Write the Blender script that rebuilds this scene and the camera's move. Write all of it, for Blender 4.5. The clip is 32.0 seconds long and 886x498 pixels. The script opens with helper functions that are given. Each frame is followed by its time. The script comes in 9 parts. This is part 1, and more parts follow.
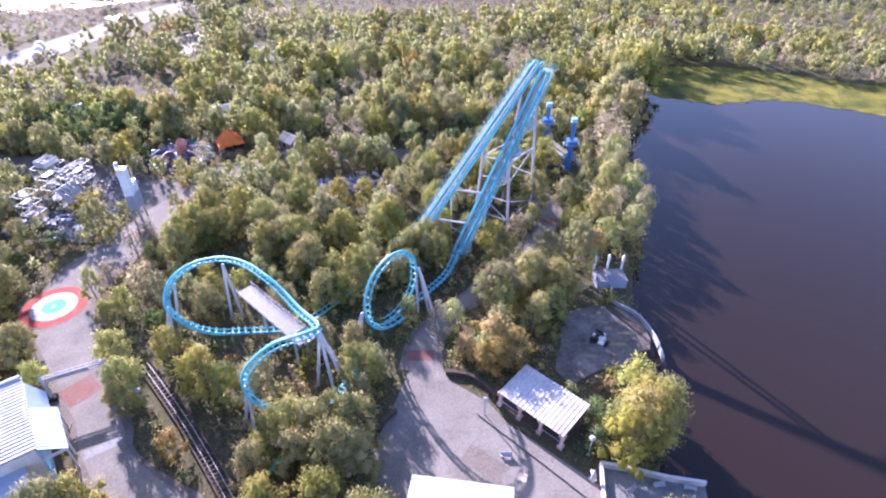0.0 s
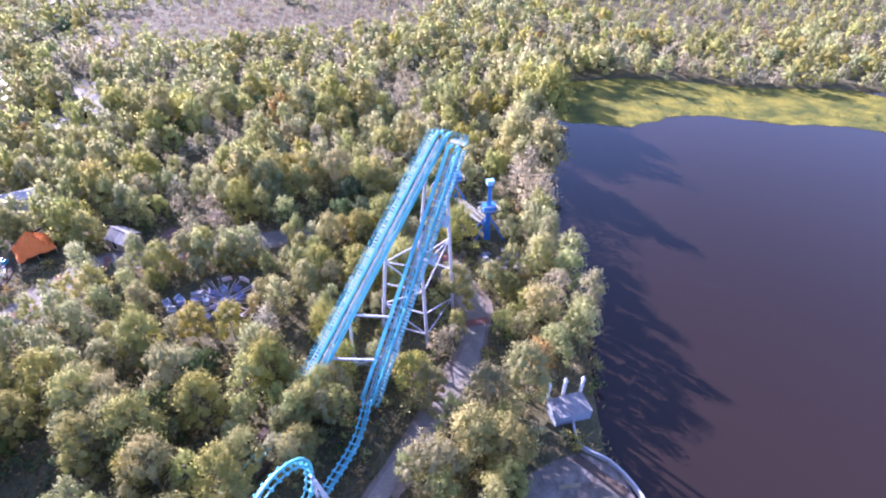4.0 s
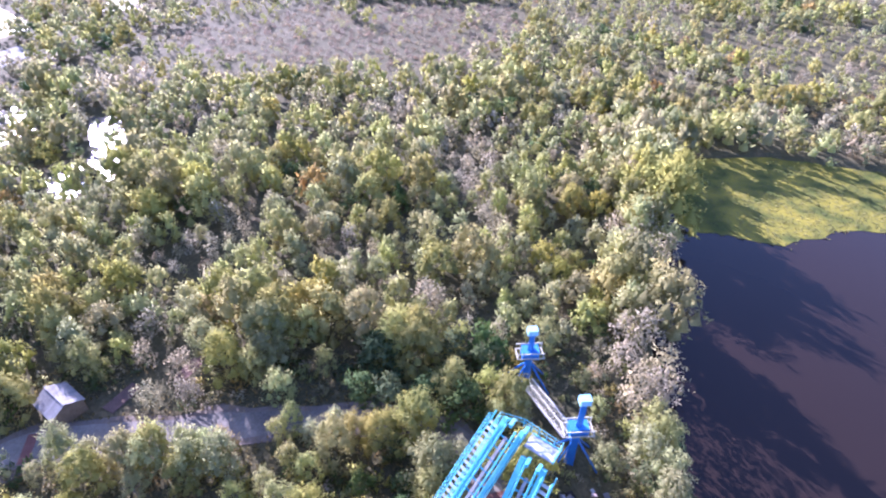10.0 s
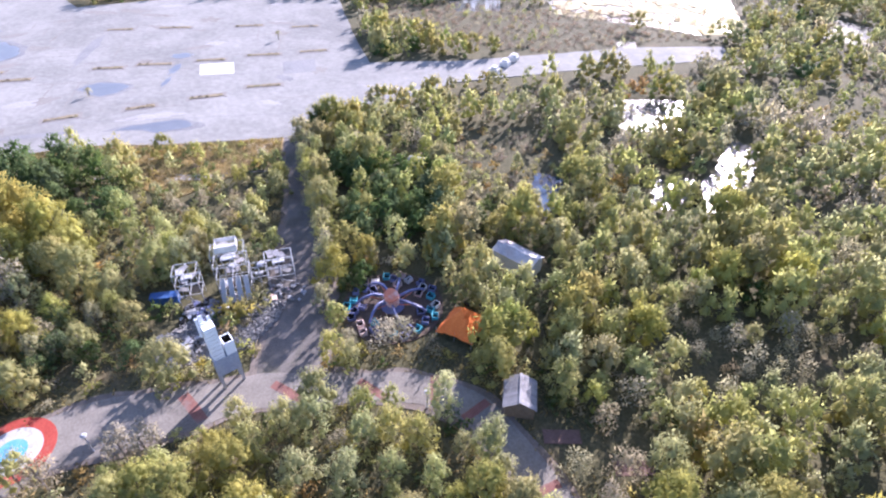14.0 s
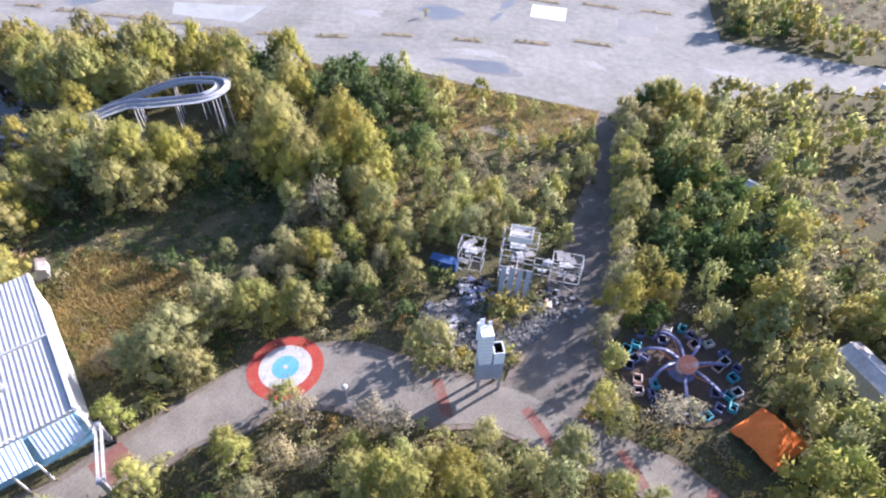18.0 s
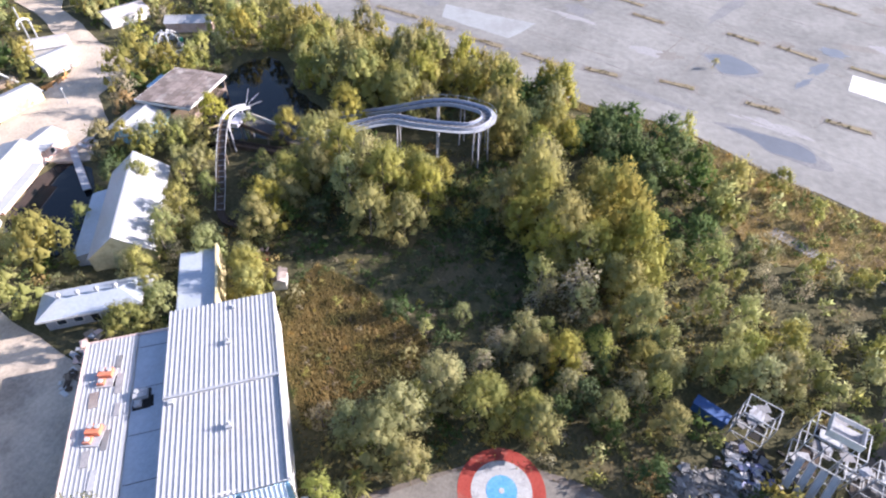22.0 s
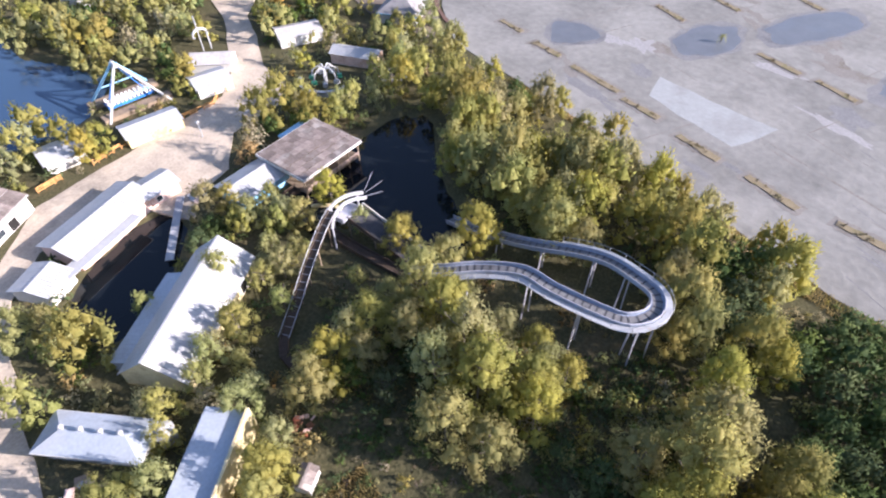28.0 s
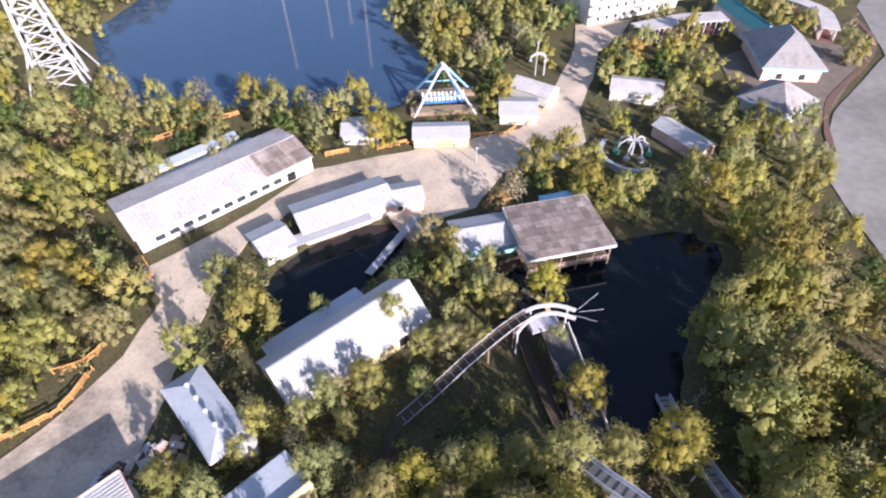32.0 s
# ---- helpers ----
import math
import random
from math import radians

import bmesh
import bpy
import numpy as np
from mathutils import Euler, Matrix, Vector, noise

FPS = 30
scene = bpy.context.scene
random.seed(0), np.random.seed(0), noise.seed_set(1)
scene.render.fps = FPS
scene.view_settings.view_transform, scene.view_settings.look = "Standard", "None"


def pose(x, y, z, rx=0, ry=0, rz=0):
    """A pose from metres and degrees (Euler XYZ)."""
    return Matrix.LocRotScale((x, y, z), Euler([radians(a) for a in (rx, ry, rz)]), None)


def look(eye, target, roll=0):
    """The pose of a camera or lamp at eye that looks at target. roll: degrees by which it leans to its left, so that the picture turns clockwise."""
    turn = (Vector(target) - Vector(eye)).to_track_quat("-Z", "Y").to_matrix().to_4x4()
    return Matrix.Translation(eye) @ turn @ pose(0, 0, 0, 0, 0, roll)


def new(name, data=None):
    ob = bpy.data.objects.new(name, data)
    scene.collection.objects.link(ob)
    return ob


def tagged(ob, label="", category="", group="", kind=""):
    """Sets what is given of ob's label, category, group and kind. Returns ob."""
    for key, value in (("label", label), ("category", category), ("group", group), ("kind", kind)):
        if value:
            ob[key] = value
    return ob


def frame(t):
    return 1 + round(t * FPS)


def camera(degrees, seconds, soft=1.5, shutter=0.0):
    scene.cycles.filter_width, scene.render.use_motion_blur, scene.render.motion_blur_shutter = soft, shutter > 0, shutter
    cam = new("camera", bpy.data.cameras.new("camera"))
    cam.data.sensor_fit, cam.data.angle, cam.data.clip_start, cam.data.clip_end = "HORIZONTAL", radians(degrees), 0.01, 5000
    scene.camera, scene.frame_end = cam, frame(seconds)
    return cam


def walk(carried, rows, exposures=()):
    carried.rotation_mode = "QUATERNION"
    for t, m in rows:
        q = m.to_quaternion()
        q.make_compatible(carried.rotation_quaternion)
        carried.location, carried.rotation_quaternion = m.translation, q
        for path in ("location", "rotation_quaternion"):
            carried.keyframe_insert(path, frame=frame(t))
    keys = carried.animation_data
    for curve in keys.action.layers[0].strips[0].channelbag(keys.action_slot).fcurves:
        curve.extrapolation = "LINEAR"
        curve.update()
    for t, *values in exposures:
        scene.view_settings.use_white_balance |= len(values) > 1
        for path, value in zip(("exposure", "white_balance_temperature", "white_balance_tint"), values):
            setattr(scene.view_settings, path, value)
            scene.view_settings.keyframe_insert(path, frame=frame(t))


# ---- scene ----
cam = camera(77.4, 32.0, soft=2.15)
PATH = [
    (0, (2.002, -0.532, 76.617), (1.999, 1.074, 75.425), 0.6),
    (0.5, (2.108, 4.544, 76.652), (2.113, 6.149, 75.457), 0.6),
    (1, (2.237, 9.52, 76.721), (2.263, 11.123, 75.525), 0.7),
    (1.5, (2.503, 14.663, 76.845), (2.566, 16.262, 75.645), 0.7),
    (2, (2.47, 19.872, 77.323), (2.601, 21.462, 76.118), 0.8),
    (2.5, (2.587, 25.118, 77.529), (2.818, 26.694, 76.32), 1.0),
    (3, (3.199, 30.216, 77.504), (3.506, 31.779, 76.295), 0.8),
    (3.5, (3.965, 35.088, 77.345), (4.297, 36.646, 76.136), 0.8),
    (5.5, (6.372, 55.114, 78.132), (6.72, 56.659, 76.911), 1.2),
    (6, (7.365, 60.012, 77.742), (7.71, 61.561, 76.524), 1.0),
    (6.5, (8.354, 64.567, 77.603), (8.697, 66.115, 76.383), 1.0),
    (7, (9.265, 69.03, 77.732), (9.609, 70.577, 76.512), 1.1),
    (7.5, (10.171, 73.583, 77.754), (10.517, 75.129, 76.534), 1.1),
    (8, (11.167, 78.172, 77.844), (11.513, 79.717, 76.622), 1.2),
    (8.5, (12.21, 82.741, 77.671), (12.553, 84.288, 76.451), 1.2),
    (9, (13.25, 87.201, 78.234), (13.588, 88.744, 77.007), 1.3),
    (9.5, (14.049, 91.429, 79.247), (14.313, 92.98, 78.012), 1.1),
    (10, (14.197, 95.725, 79.576), (14.296, 97.288, 78.332), 0.8),
    (10.5, (14.173, 99.54, 79.323), (13.895, 101.087, 78.087), 0.1),
    (11, (12.626, 104.012, 78.856), (11.897, 105.416, 77.633), 0.2),
    (11.5, (10.899, 107.174, 78.64), (9.871, 108.384, 77.424), 0.1),
    (12, (8.498, 109.624, 78.409), (7.304, 110.673, 77.194), 0.3),
    (12.5, (5.943, 111.781, 77.741), (4.705, 112.783, 76.532), 0.4),
    (13, (3.337, 113.376, 77.967), (2.062, 114.321, 76.749), 0.5),
    (13.5, (0.368, 114.659, 77.877), (-0.948, 115.532, 76.65), 0.6),
    (15.5, (-11.569, 114.621, 77.646), (-13.019, 115.158, 76.377), 0.7),
    (16, (-14.551, 113.527, 77.548), (-16.03, 113.97, 76.277), 0.8),
    (16.5, (-17.282, 112.207, 77.759), (-18.785, 112.551, 76.485), 0.8),
    (17, (-20.073, 110.474, 77.62), (-21.594, 110.712, 76.343), 0.8),
    (17.5, (-22.872, 108.5, 77.619), (-24.361, 108.622, 76.289), 0.9),
    (18, (-25.335, 106.523, 77.513), (-26.766, 106.538, 76.116), 1.0),
    (18.5, (-27.79, 103.887, 77.726), (-29.181, 103.809, 76.291), 1.2),
    (19, (-29.94, 101.146, 77.855), (-31.318, 100.963, 76.417), 1.4),
    (19.5, (-32.156, 98.156, 78.248), (-33.51, 97.861, 76.806), 1.5),
    (20, (-34.201, 95.174, 78.513), (-35.52, 94.76, 77.067), 1.5),
    (20.5, (-36.311, 91.892, 78.696), (-37.624, 91.433, 77.258), 1.7),
    (21, (-38.911, 89.281, 78.86), (-40.232, 88.805, 77.437), 1.6),
    (21.5, (-41.74, 86.681, 78.691), (-43.06, 86.188, 77.272), 1.6),
    (22, (-44.749, 84.383, 78.42), (-46.062, 83.867, 77.002), 1.5),
    (22.5, (-47.872, 81.904, 78.025), (-49.173, 81.366, 76.603), 1.3),
    (23, (-51.482, 79.531, 78.261), (-52.762, 78.97, 76.831), 1.2),
    (23.5, (-55.001, 77.563, 78.056), (-56.26, 76.959, 76.624), 1.0),
    (24, (-58.68, 75.681, 77.833), (-59.912, 75.031, 76.398), 1.0),
    (24.5, (-62.445, 74.107, 77.924), (-63.653, 73.417, 76.488), 0.9),
    (26.5, (-78.158, 69.596, 79.807), (-79.242, 68.771, 78.343), -0.2),
    (27, (-82.106, 68.653, 79.773), (-83.157, 67.779, 78.313), -0.3),
    (27.5, (-86.084, 67.873, 79.995), (-87.091, 66.946, 78.536), -0.4),
    (28, (-89.796, 66.379, 79.874), (-90.76, 65.405, 78.417), -0.5),
    (28.5, (-93.504, 64.845, 79.821), (-94.414, 63.821, 78.364), -0.6),
    (29, (-96.919, 63.256, 79.591), (-97.765, 62.178, 78.135), -0.8),
    (29.5, (-100.457, 61.927, 79.376), (-101.215, 60.782, 77.921), -1.3),
    (30, (-104.039, 60.124, 79.233), (-104.689, 58.914, 77.779), -2.0),
    (30.5, (-105.641, 57.665, 78.715), (-106.184, 56.389, 77.273), -1.2),
    (31, (-108.48, 55.605, 78.356), (-108.843, 54.252, 76.928), -1.7),
    (31.5, (-111.023, 52.819, 78.692), (-111.209, 51.428, 77.267), -1.8),
    (32, (-113.138, 50.051, 79.295), (-113.222, 48.648, 77.872), -1.7),
]
walk(cam, [(t, look(eye, target, roll)) for t, eye, target, roll in PATH],
     exposures=[(0, 1.98, 5470, 41), (3, 2.22, 5350, 46), (8, 2.19, 5200, 49), (10, 2.19, 5150, 46), (12, 2.06, 5300, 38), (13, 1.93, 5500, 34), (16, 1.78, 5700, 30), (18, 1.68, 5800, 25), (24, 1.40, 6000, 23), (30, 1.24, 6000, 25), (32, 1.10, 6050, 26)])

# ---- light: low clear winter sun and open sky ----
SUN_FROM = Vector((-0.545, 0.839, 0.0)).normalized()
SUN_UP = radians(22.5)
world = bpy.data.worlds.new("sky")
scene.world = world
world.use_nodes = True
wn = world.node_tree
sky = wn.nodes.new("ShaderNodeTexSky")
sky.sky_type = "NISHITA"
sky.sun_disc = False
sky.sun_elevation = SUN_UP
sky.sun_rotation = math.atan2(SUN_FROM.x, SUN_FROM.y)
sky.air_density, sky.dust_density, sky.ozone_density = 1.1, 1.2, 2.0
wn.links.new(sky.outputs["Color"], wn.nodes["Background"].inputs["Color"])
wn.nodes["Background"].inputs["Strength"].default_value = 0.102
sun_data = bpy.data.lights.new("sun", "SUN")
sun_data.energy, sun_data.angle, sun_data.color = 5.0, radians(0.55), (1.0, 0.93, 0.82)
sun = new("sun", sun_data)
sun_dir = SUN_FROM * math.cos(SUN_UP) + Vector((0, 0, math.sin(SUN_UP)))
sun.matrix_world = look(sun_dir * 400, (0, 0, 0))

# ---- materials ----
def shade(name, c1, c2, size=1.0, rough=0.8, metal=0.0, bump=0.15, fine=6.0, c3=None, spread=0.5, lift=0.0, spec=0.5, vary=0.0, local=False, dirt=0.25):
    """Two colours mixed by a coarse noise of that size in metres, a fine grain on top, and an optional third colour in stains."""
    m = bpy.data.materials.new(name)
    m.use_nodes = True
    t = m.node_tree
    n, l = t.nodes, t.links
    bsdf = n["Principled BSDF"]
    if local:
        co = n.new("ShaderNodeTexCoord").outputs["Object"]
    else:
        co = n.new("ShaderNodeNewGeometry").outputs["Position"]

    def cloud(scale, detail=4.0, rough_=0.6):
        a = n.new("ShaderNodeTexNoise")
        a.inputs["Scale"].default_value = scale
        a.inputs["Detail"].default_value = detail
        a.inputs["Roughness"].default_value = rough_
        l.new(co, a.inputs["Vector"])
        return a.outputs["Fac"]

    def ramp(src, lo, hi):
        r = n.new("ShaderNodeMapRange")
        r.inputs["From Min"].default_value, r.inputs["From Max"].default_value = lo, hi
        l.new(src, r.inputs["Value"])
        return r.outputs["Result"]

    def mix(fac, a, b, mode="MIX"):
        x = n.new("ShaderNodeMix")
        x.data_type, x.blend_type = "RGBA", mode
        for key, v in ((0, fac), (6, a), (7, b)):
            if isinstance(v, (float, int)):
                x.inputs[key].default_value = v
            elif isinstance(v, tuple):
                x.inputs[key].default_value = (*v, 1)
            else:
                l.new(v, x.inputs[key])
        return x.outputs[2]

    col = mix(ramp(cloud(1.0 / size), 0.5 - spread / 2, 0.5 + spread / 2), c1, c2)
    if c3:
        col = mix(ramp(cloud(0.37 / size, 5.0, 0.65), 0.54, 0.66), col, c3)
    grain = cloud(fine / size, 3.0)
    col = mix(dirt, col, mix(ramp(grain, 0.3, 0.7), tuple(0.45 * v for v in c1), tuple(min(1.0, 1.45 * v) for v in c2)))
    if vary:
        info = n.new("ShaderNodeObjectInfo").outputs["Random"]
        h = n.new("ShaderNodeHueSaturation")
        l.new(ramp(info, 0.0, 1.0), h.inputs["Value"])
        v = n.new("ShaderNodeMapRange")
        v.inputs["To Min"].default_value, v.inputs["To Max"].default_value = 1 - vary, 1 + vary
        l.new(info, v.inputs["Value"])
        l.new(v.outputs["Result"], h.inputs["Value"])
        l.new(col, h.inputs["Color"])
        col = h.outputs["Color"]
    l.new(col, bsdf.inputs["Base Color"])
    bsdf.inputs["Roughness"].default_value = rough
    bsdf.inputs["Metallic"].default_value = metal
    bsdf.inputs["Specular IOR Level"].default_value = spec * (0.3 if rough >= 0.8 else 1.0)
    if bump:
        b = n.new("ShaderNodeBump")
        b.inputs["Strength"].default_value = bump
        b.inputs["Distance"].default_value = 0.08 * size
        l.new(grain, b.inputs["Height"])
        l.new(b.outputs["Normal"], bsdf.inputs["Normal"])
    return m


def leaf_shade(name, c1, c2, c3, through_light=0.3):
    """Foliage: hue drifts from crown to crown and from leaf clump to leaf clump, and some light comes through."""
    m = bpy.data.materials.new(name)
    m.use_nodes = True
    t = m.node_tree
    n, l = t.nodes, t.links
    bsdf, out = n["Principled BSDF"], n["Material Output"]
    geo = n.new("ShaderNodeNewGeometry")
    big = n.new("ShaderNodeTexNoise")
    big.inputs["Scale"].default_value, big.inputs["Detail"].default_value = 0.13, 2.0
    l.new(geo.outputs["Position"], big.inputs["Vector"])
    r = n.new("ShaderNodeMapRange")
    r.inputs["From Min"].default_value, r.inputs["From Max"].default_value = 0.36, 0.64
    l.new(big.outputs["Fac"], r.inputs["Value"])
    a = n.new("ShaderNodeMix")
    a.data_type = "RGBA"
    a.inputs[6].default_value, a.inputs[7].default_value = (*c1, 1), (*c2, 1)
    l.new(r.outputs["Result"], a.inputs[0])
    p = n.new("ShaderNodeMath")
    p.operation = "MULTIPLY"
    p.inputs[1].default_value = 0.3
    l.new(geo.outputs["Random Per Island"], p.inputs[0])
    b = n.new("ShaderNodeMix")
    b.data_type = "RGBA"
    b.inputs[7].default_value = (*c3, 1)
    l.new(p.outputs[0], b.inputs[0])
    l.new(a.outputs[2], b.inputs[6])
    fine = n.new("ShaderNodeTexNoise")
    fine.inputs["Scale"].default_value, fine.inputs["Detail"].default_value = 3.2, 3.0
    l.new(geo.outputs["Position"], fine.inputs["Vector"])
    fr = n.new("ShaderNodeMapRange")
    fr.inputs["From Min"].default_value, fr.inputs["From Max"].default_value = 0.36, 0.66
    fr.inputs["To Min"].default_value, fr.inputs["To Max"].default_value = 0.84, 1.16
    l.new(fine.outputs["Fac"], fr.inputs["Value"])
    hs = n.new("ShaderNodeHueSaturation")
    l.new(b.outputs[2], hs.inputs["Color"])
    own = n.new("ShaderNodeAttribute")
    own.attribute_name = "tint"
    tint = n.new("ShaderNodeMath")
    tint.operation = "ADD"
    l.new(own.outputs["Fac"], tint.inputs[0])
    l.new(n.new("ShaderNodeObjectInfo").outputs["Random"], tint.inputs[1])
    for k, (freq, lo, hi) in {"Hue": (1.0, 0.480, 0.512), "Saturation": (3.7, 0.78, 1.15), "Value": (7.3, 0.86, 1.10)}.items():
        m1 = n.new("ShaderNodeMath")
        m1.operation = "MULTIPLY"
        m1.inputs[1].default_value = freq
        l.new(tint.outputs[0], m1.inputs[0])
        m2 = n.new("ShaderNodeMath")
        m2.operation = "FRACT"
        l.new(m1.outputs[0], m2.inputs[0])
        m3 = n.new("ShaderNodeMapRange")
        m3.inputs["To Min"].default_value, m3.inputs["To Max"].default_value = lo, hi
        l.new(m2.outputs[0], m3.inputs["Value"])
        if k == "Value":
            m4 = n.new("ShaderNodeMath")
            m4.operation = "MULTIPLY"
            l.new(m3.outputs[0], m4.inputs[0])
            l.new(fr.outputs["Result"], m4.inputs[1])
            m3 = m4
        l.new(m3.outputs[0], hs.inputs[k])
    b = hs
    l.new(b.outputs[0], bsdf.inputs["Base Color"])
    bsdf.inputs["Roughness"].default_value = 0.8
    bsdf.inputs["Specular IOR Level"].default_value = 0.08
    tr = n.new("ShaderNodeBsdfTranslucent")
    l.new(b.outputs[0], tr.inputs["Color"])
    x = n.new("ShaderNodeMixShader")
    x.inputs[0].default_value = through_light
    l.new(bsdf.outputs[0], x.inputs[1])
    l.new(tr.outputs[0], x.inputs[2])
    l.new(x.outputs[0], out.inputs["Surface"])
    return m


def water_shade(name, body, rough, ripple, strength):
    m = bpy.data.materials.new(name)
    m.use_nodes = True
    n, l = m.node_tree.nodes, m.node_tree.links
    bsdf = n["Principled BSDF"]
    co = n.new("ShaderNodeNewGeometry").outputs["Position"]
    drift = n.new("ShaderNodeTexNoise")
    drift.inputs["Scale"].default_value, drift.inputs["Detail"].default_value = 0.012, 3.0
    l.new(co, drift.inputs["Vector"])
    x = n.new("ShaderNodeMix")
    x.data_type = "RGBA"
    x.inputs[6].default_value = (*body, 1)
    x.inputs[7].default_value = (*(1.5 * v for v in body), 1)
    l.new(drift.outputs["Fac"], x.inputs[0])
    l.new(x.outputs[2], bsdf.inputs["Base Color"])
    bsdf.inputs["Roughness"].default_value = rough
    bsdf.inputs["IOR"].default_value = 1.33
    wave = n.new("ShaderNodeTexNoise")
    wave.inputs["Scale"].default_value, wave.inputs["Detail"].default_value = ripple, 3.0
    l.new(co, wave.inputs["Vector"])
    b = n.new("ShaderNodeBump")
    b.inputs["Strength"].default_value, b.inputs["Distance"].default_value = strength, 0.1
    l.new(wave.outputs["Fac"], b.inputs["Height"])
    l.new(b.outputs["Normal"], bsdf.inputs["Normal"])
    return m


M_GROUND = shade("leaf litter and grass", (0.055, 0.058, 0.026), (0.105, 0.092, 0.048), 5.0, 0.95, bump=0.5, fine=9.0, c3=(0.14, 0.105, 0.058), dirt=0.5)
M_LOT = shade("bleached asphalt", (0.192, 0.188, 0.174), (0.272, 0.265, 0.245), 22.0, 0.9, bump=0.12, fine=9.0, c3=(0.165, 0.162, 0.152), spread=0.3, dirt=0.18, spec=0.25)
M_ROAD = shade("weathered concrete", (0.145, 0.131, 0.112), (0.232, 0.21, 0.18), 6.0, 0.95, bump=0.1, fine=14.0, c3=(0.12, 0.108, 0.095), spread=0.35)
M_TRACK = shade("dusty dirt track", (0.095, 0.085, 0.075), (0.165, 0.148, 0.13), 4.0, 0.95, bump=0.15, fine=12.0, c3=(0.09, 0.085, 0.06), spread=0.35)
M_STREET = shade("pale dusty street", (0.35, 0.295, 0.235), (0.58, 0.485, 0.375), 9.0, 0.95, bump=0.1, fine=14.0, c3=(0.20, 0.175, 0.145), spread=0.3, dirt=0.2)
M_RED = shade("red tinted paving", (0.165, 0.075, 0.06), (0.22, 0.11, 0.09), 2.0, 0.85, c3=(0.18, 0.145, 0.13))
M_CLAY = shade("reddish clay soil", (0.12, 0.075, 0.06), (0.17, 0.11, 0.09), 2.0, 0.95)
M_PALE = shade("pale fresh concrete", (0.285, 0.295, 0.29), (0.33, 0.34, 0.338), 8.0, 0.85, c3=(0.26, 0.262, 0.255), dirt=0.1)
M_PUDDLE = shade("shallow rain water over asphalt", (0.105, 0.11, 0.118), (0.15, 0.155, 0.165), 5.0, 0.3, bump=0.0, c3=(0.13, 0.14, 0.155), dirt=0.1)
M_SILT = shade("silt on asphalt", (0.18, 0.165, 0.148), (0.235, 0.218, 0.198), 3.0, 0.92, c3=(0.155, 0.135, 0.11))
M_LOTPALE = shade("sun-bleached patch of asphalt", (0.27, 0.262, 0.258), (0.315, 0.305, 0.30), 5.0, 0.9)
M_DAMP = shade("damp stained asphalt", (0.135, 0.135, 0.14), (0.20, 0.195, 0.19), 4.0, 0.75, c3=(0.10, 0.10, 0.105))
M_DRYGRASS = shade("dry grass", (0.19, 0.155, 0.095), (0.26, 0.215, 0.14), 1.2, 0.95, bump=0.5, c3=(0.13, 0.13, 0.04))
M_SAND = shade("sandy dirt", (0.125, 0.105, 0.085), (0.19, 0.16, 0.135), 2.5, 0.95, bump=0.3, c3=(0.16, 0.12, 0.08))
M_WATER = water_shade("brown lake water", (0.0165, 0.0108, 0.0085), 0.06, 0.5, 0.05)
M_WATER2 = water_shade("blue pond water", (0.028, 0.055, 0.10), 0.05, 0.6, 0.05)
M_POND = water_shade("dark still water", (0.006, 0.008, 0.010), 0.04, 0.8, 0.03)
M_MARSH = water_shade("marsh water", (0.05, 0.055, 0.055), 0.22, 0.9, 0.3)
M_TEAL = shade("faded turquoise paint", (0.085, 0.42, 0.50), (0.13, 0.49, 0.56), 1.5, 0.5, bump=0.05, c3=(0.20, 0.49, 0.53))
# darker copy of the turquoise, standing in for shade between the lift rails
M_TEAL_SHADE = shade("turquoise darkened for shade between rails", (0.05, 0.33, 0.48), (0.08, 0.40, 0.54), 1.5, 0.5, bump=0.05)
M_STEELW = shade("chalky white steel paint", (0.44, 0.43, 0.48), (0.56, 0.55, 0.60), 2.0, 0.55, bump=0.05, c3=(0.45, 0.42, 0.42))
M_BLUE = shade("deep blue paint", (0.025, 0.13, 0.45), (0.045, 0.20, 0.54), 1.5, 0.4, bump=0.05, c3=(0.06, 0.30, 0.62))
M_NAVY = shade("faded navy container paint", (0.02, 0.07, 0.22), (0.035, 0.10, 0.28), 1.2, 0.6, bump=0.05, c3=(0.06, 0.09, 0.18))
M_LTBLUE = shade("light blue paint", (0.22, 0.48, 0.72), (0.32, 0.58, 0.78), 2.0, 0.5, bump=0.05)
M_ROOFW = shade("white ribbed metal", (0.37, 0.375, 0.38), (0.45, 0.45, 0.455), 3.0, 0.55, bump=0.05, c3=(0.40, 0.385, 0.36), dirt=0.15)
M_ROOFBLUE = shade("pale blue white membrane", (0.33, 0.37, 0.42), (0.41, 0.45, 0.50), 3.0, 0.6, bump=0.04, c3=(0.36, 0.38, 0.41), dirt=0.15)
# white sheet in sky-lit shade; the pale blue of that shade is painted in
M_CANOPY = shade("white canopy sheet tinted blue for shade", (0.52, 0.61, 0.70), (0.60, 0.68, 0.76), 2.0, 0.6, bump=0.04, dirt=0.12)
M_ROOFSTAIN = shade("stained white membrane", (0.37, 0.35, 0.34), (0.52, 0.50, 0.485), 3.5, 0.7, bump=0.1, c3=(0.38, 0.28, 0.23), spread=0.35)
M_ROOFBROWN = shade("weathered brown roofing", (0.16, 0.125, 0.11), (0.27, 0.225, 0.20), 2.2, 0.9, bump=0.3, c3=(0.36, 0.33, 0.30), vary=0.3)
M_TEALROOF = shade("dark teal sheet roof", (0.025, 0.13, 0.145), (0.04, 0.18, 0.195), 2.0, 0.6, bump=0.05)
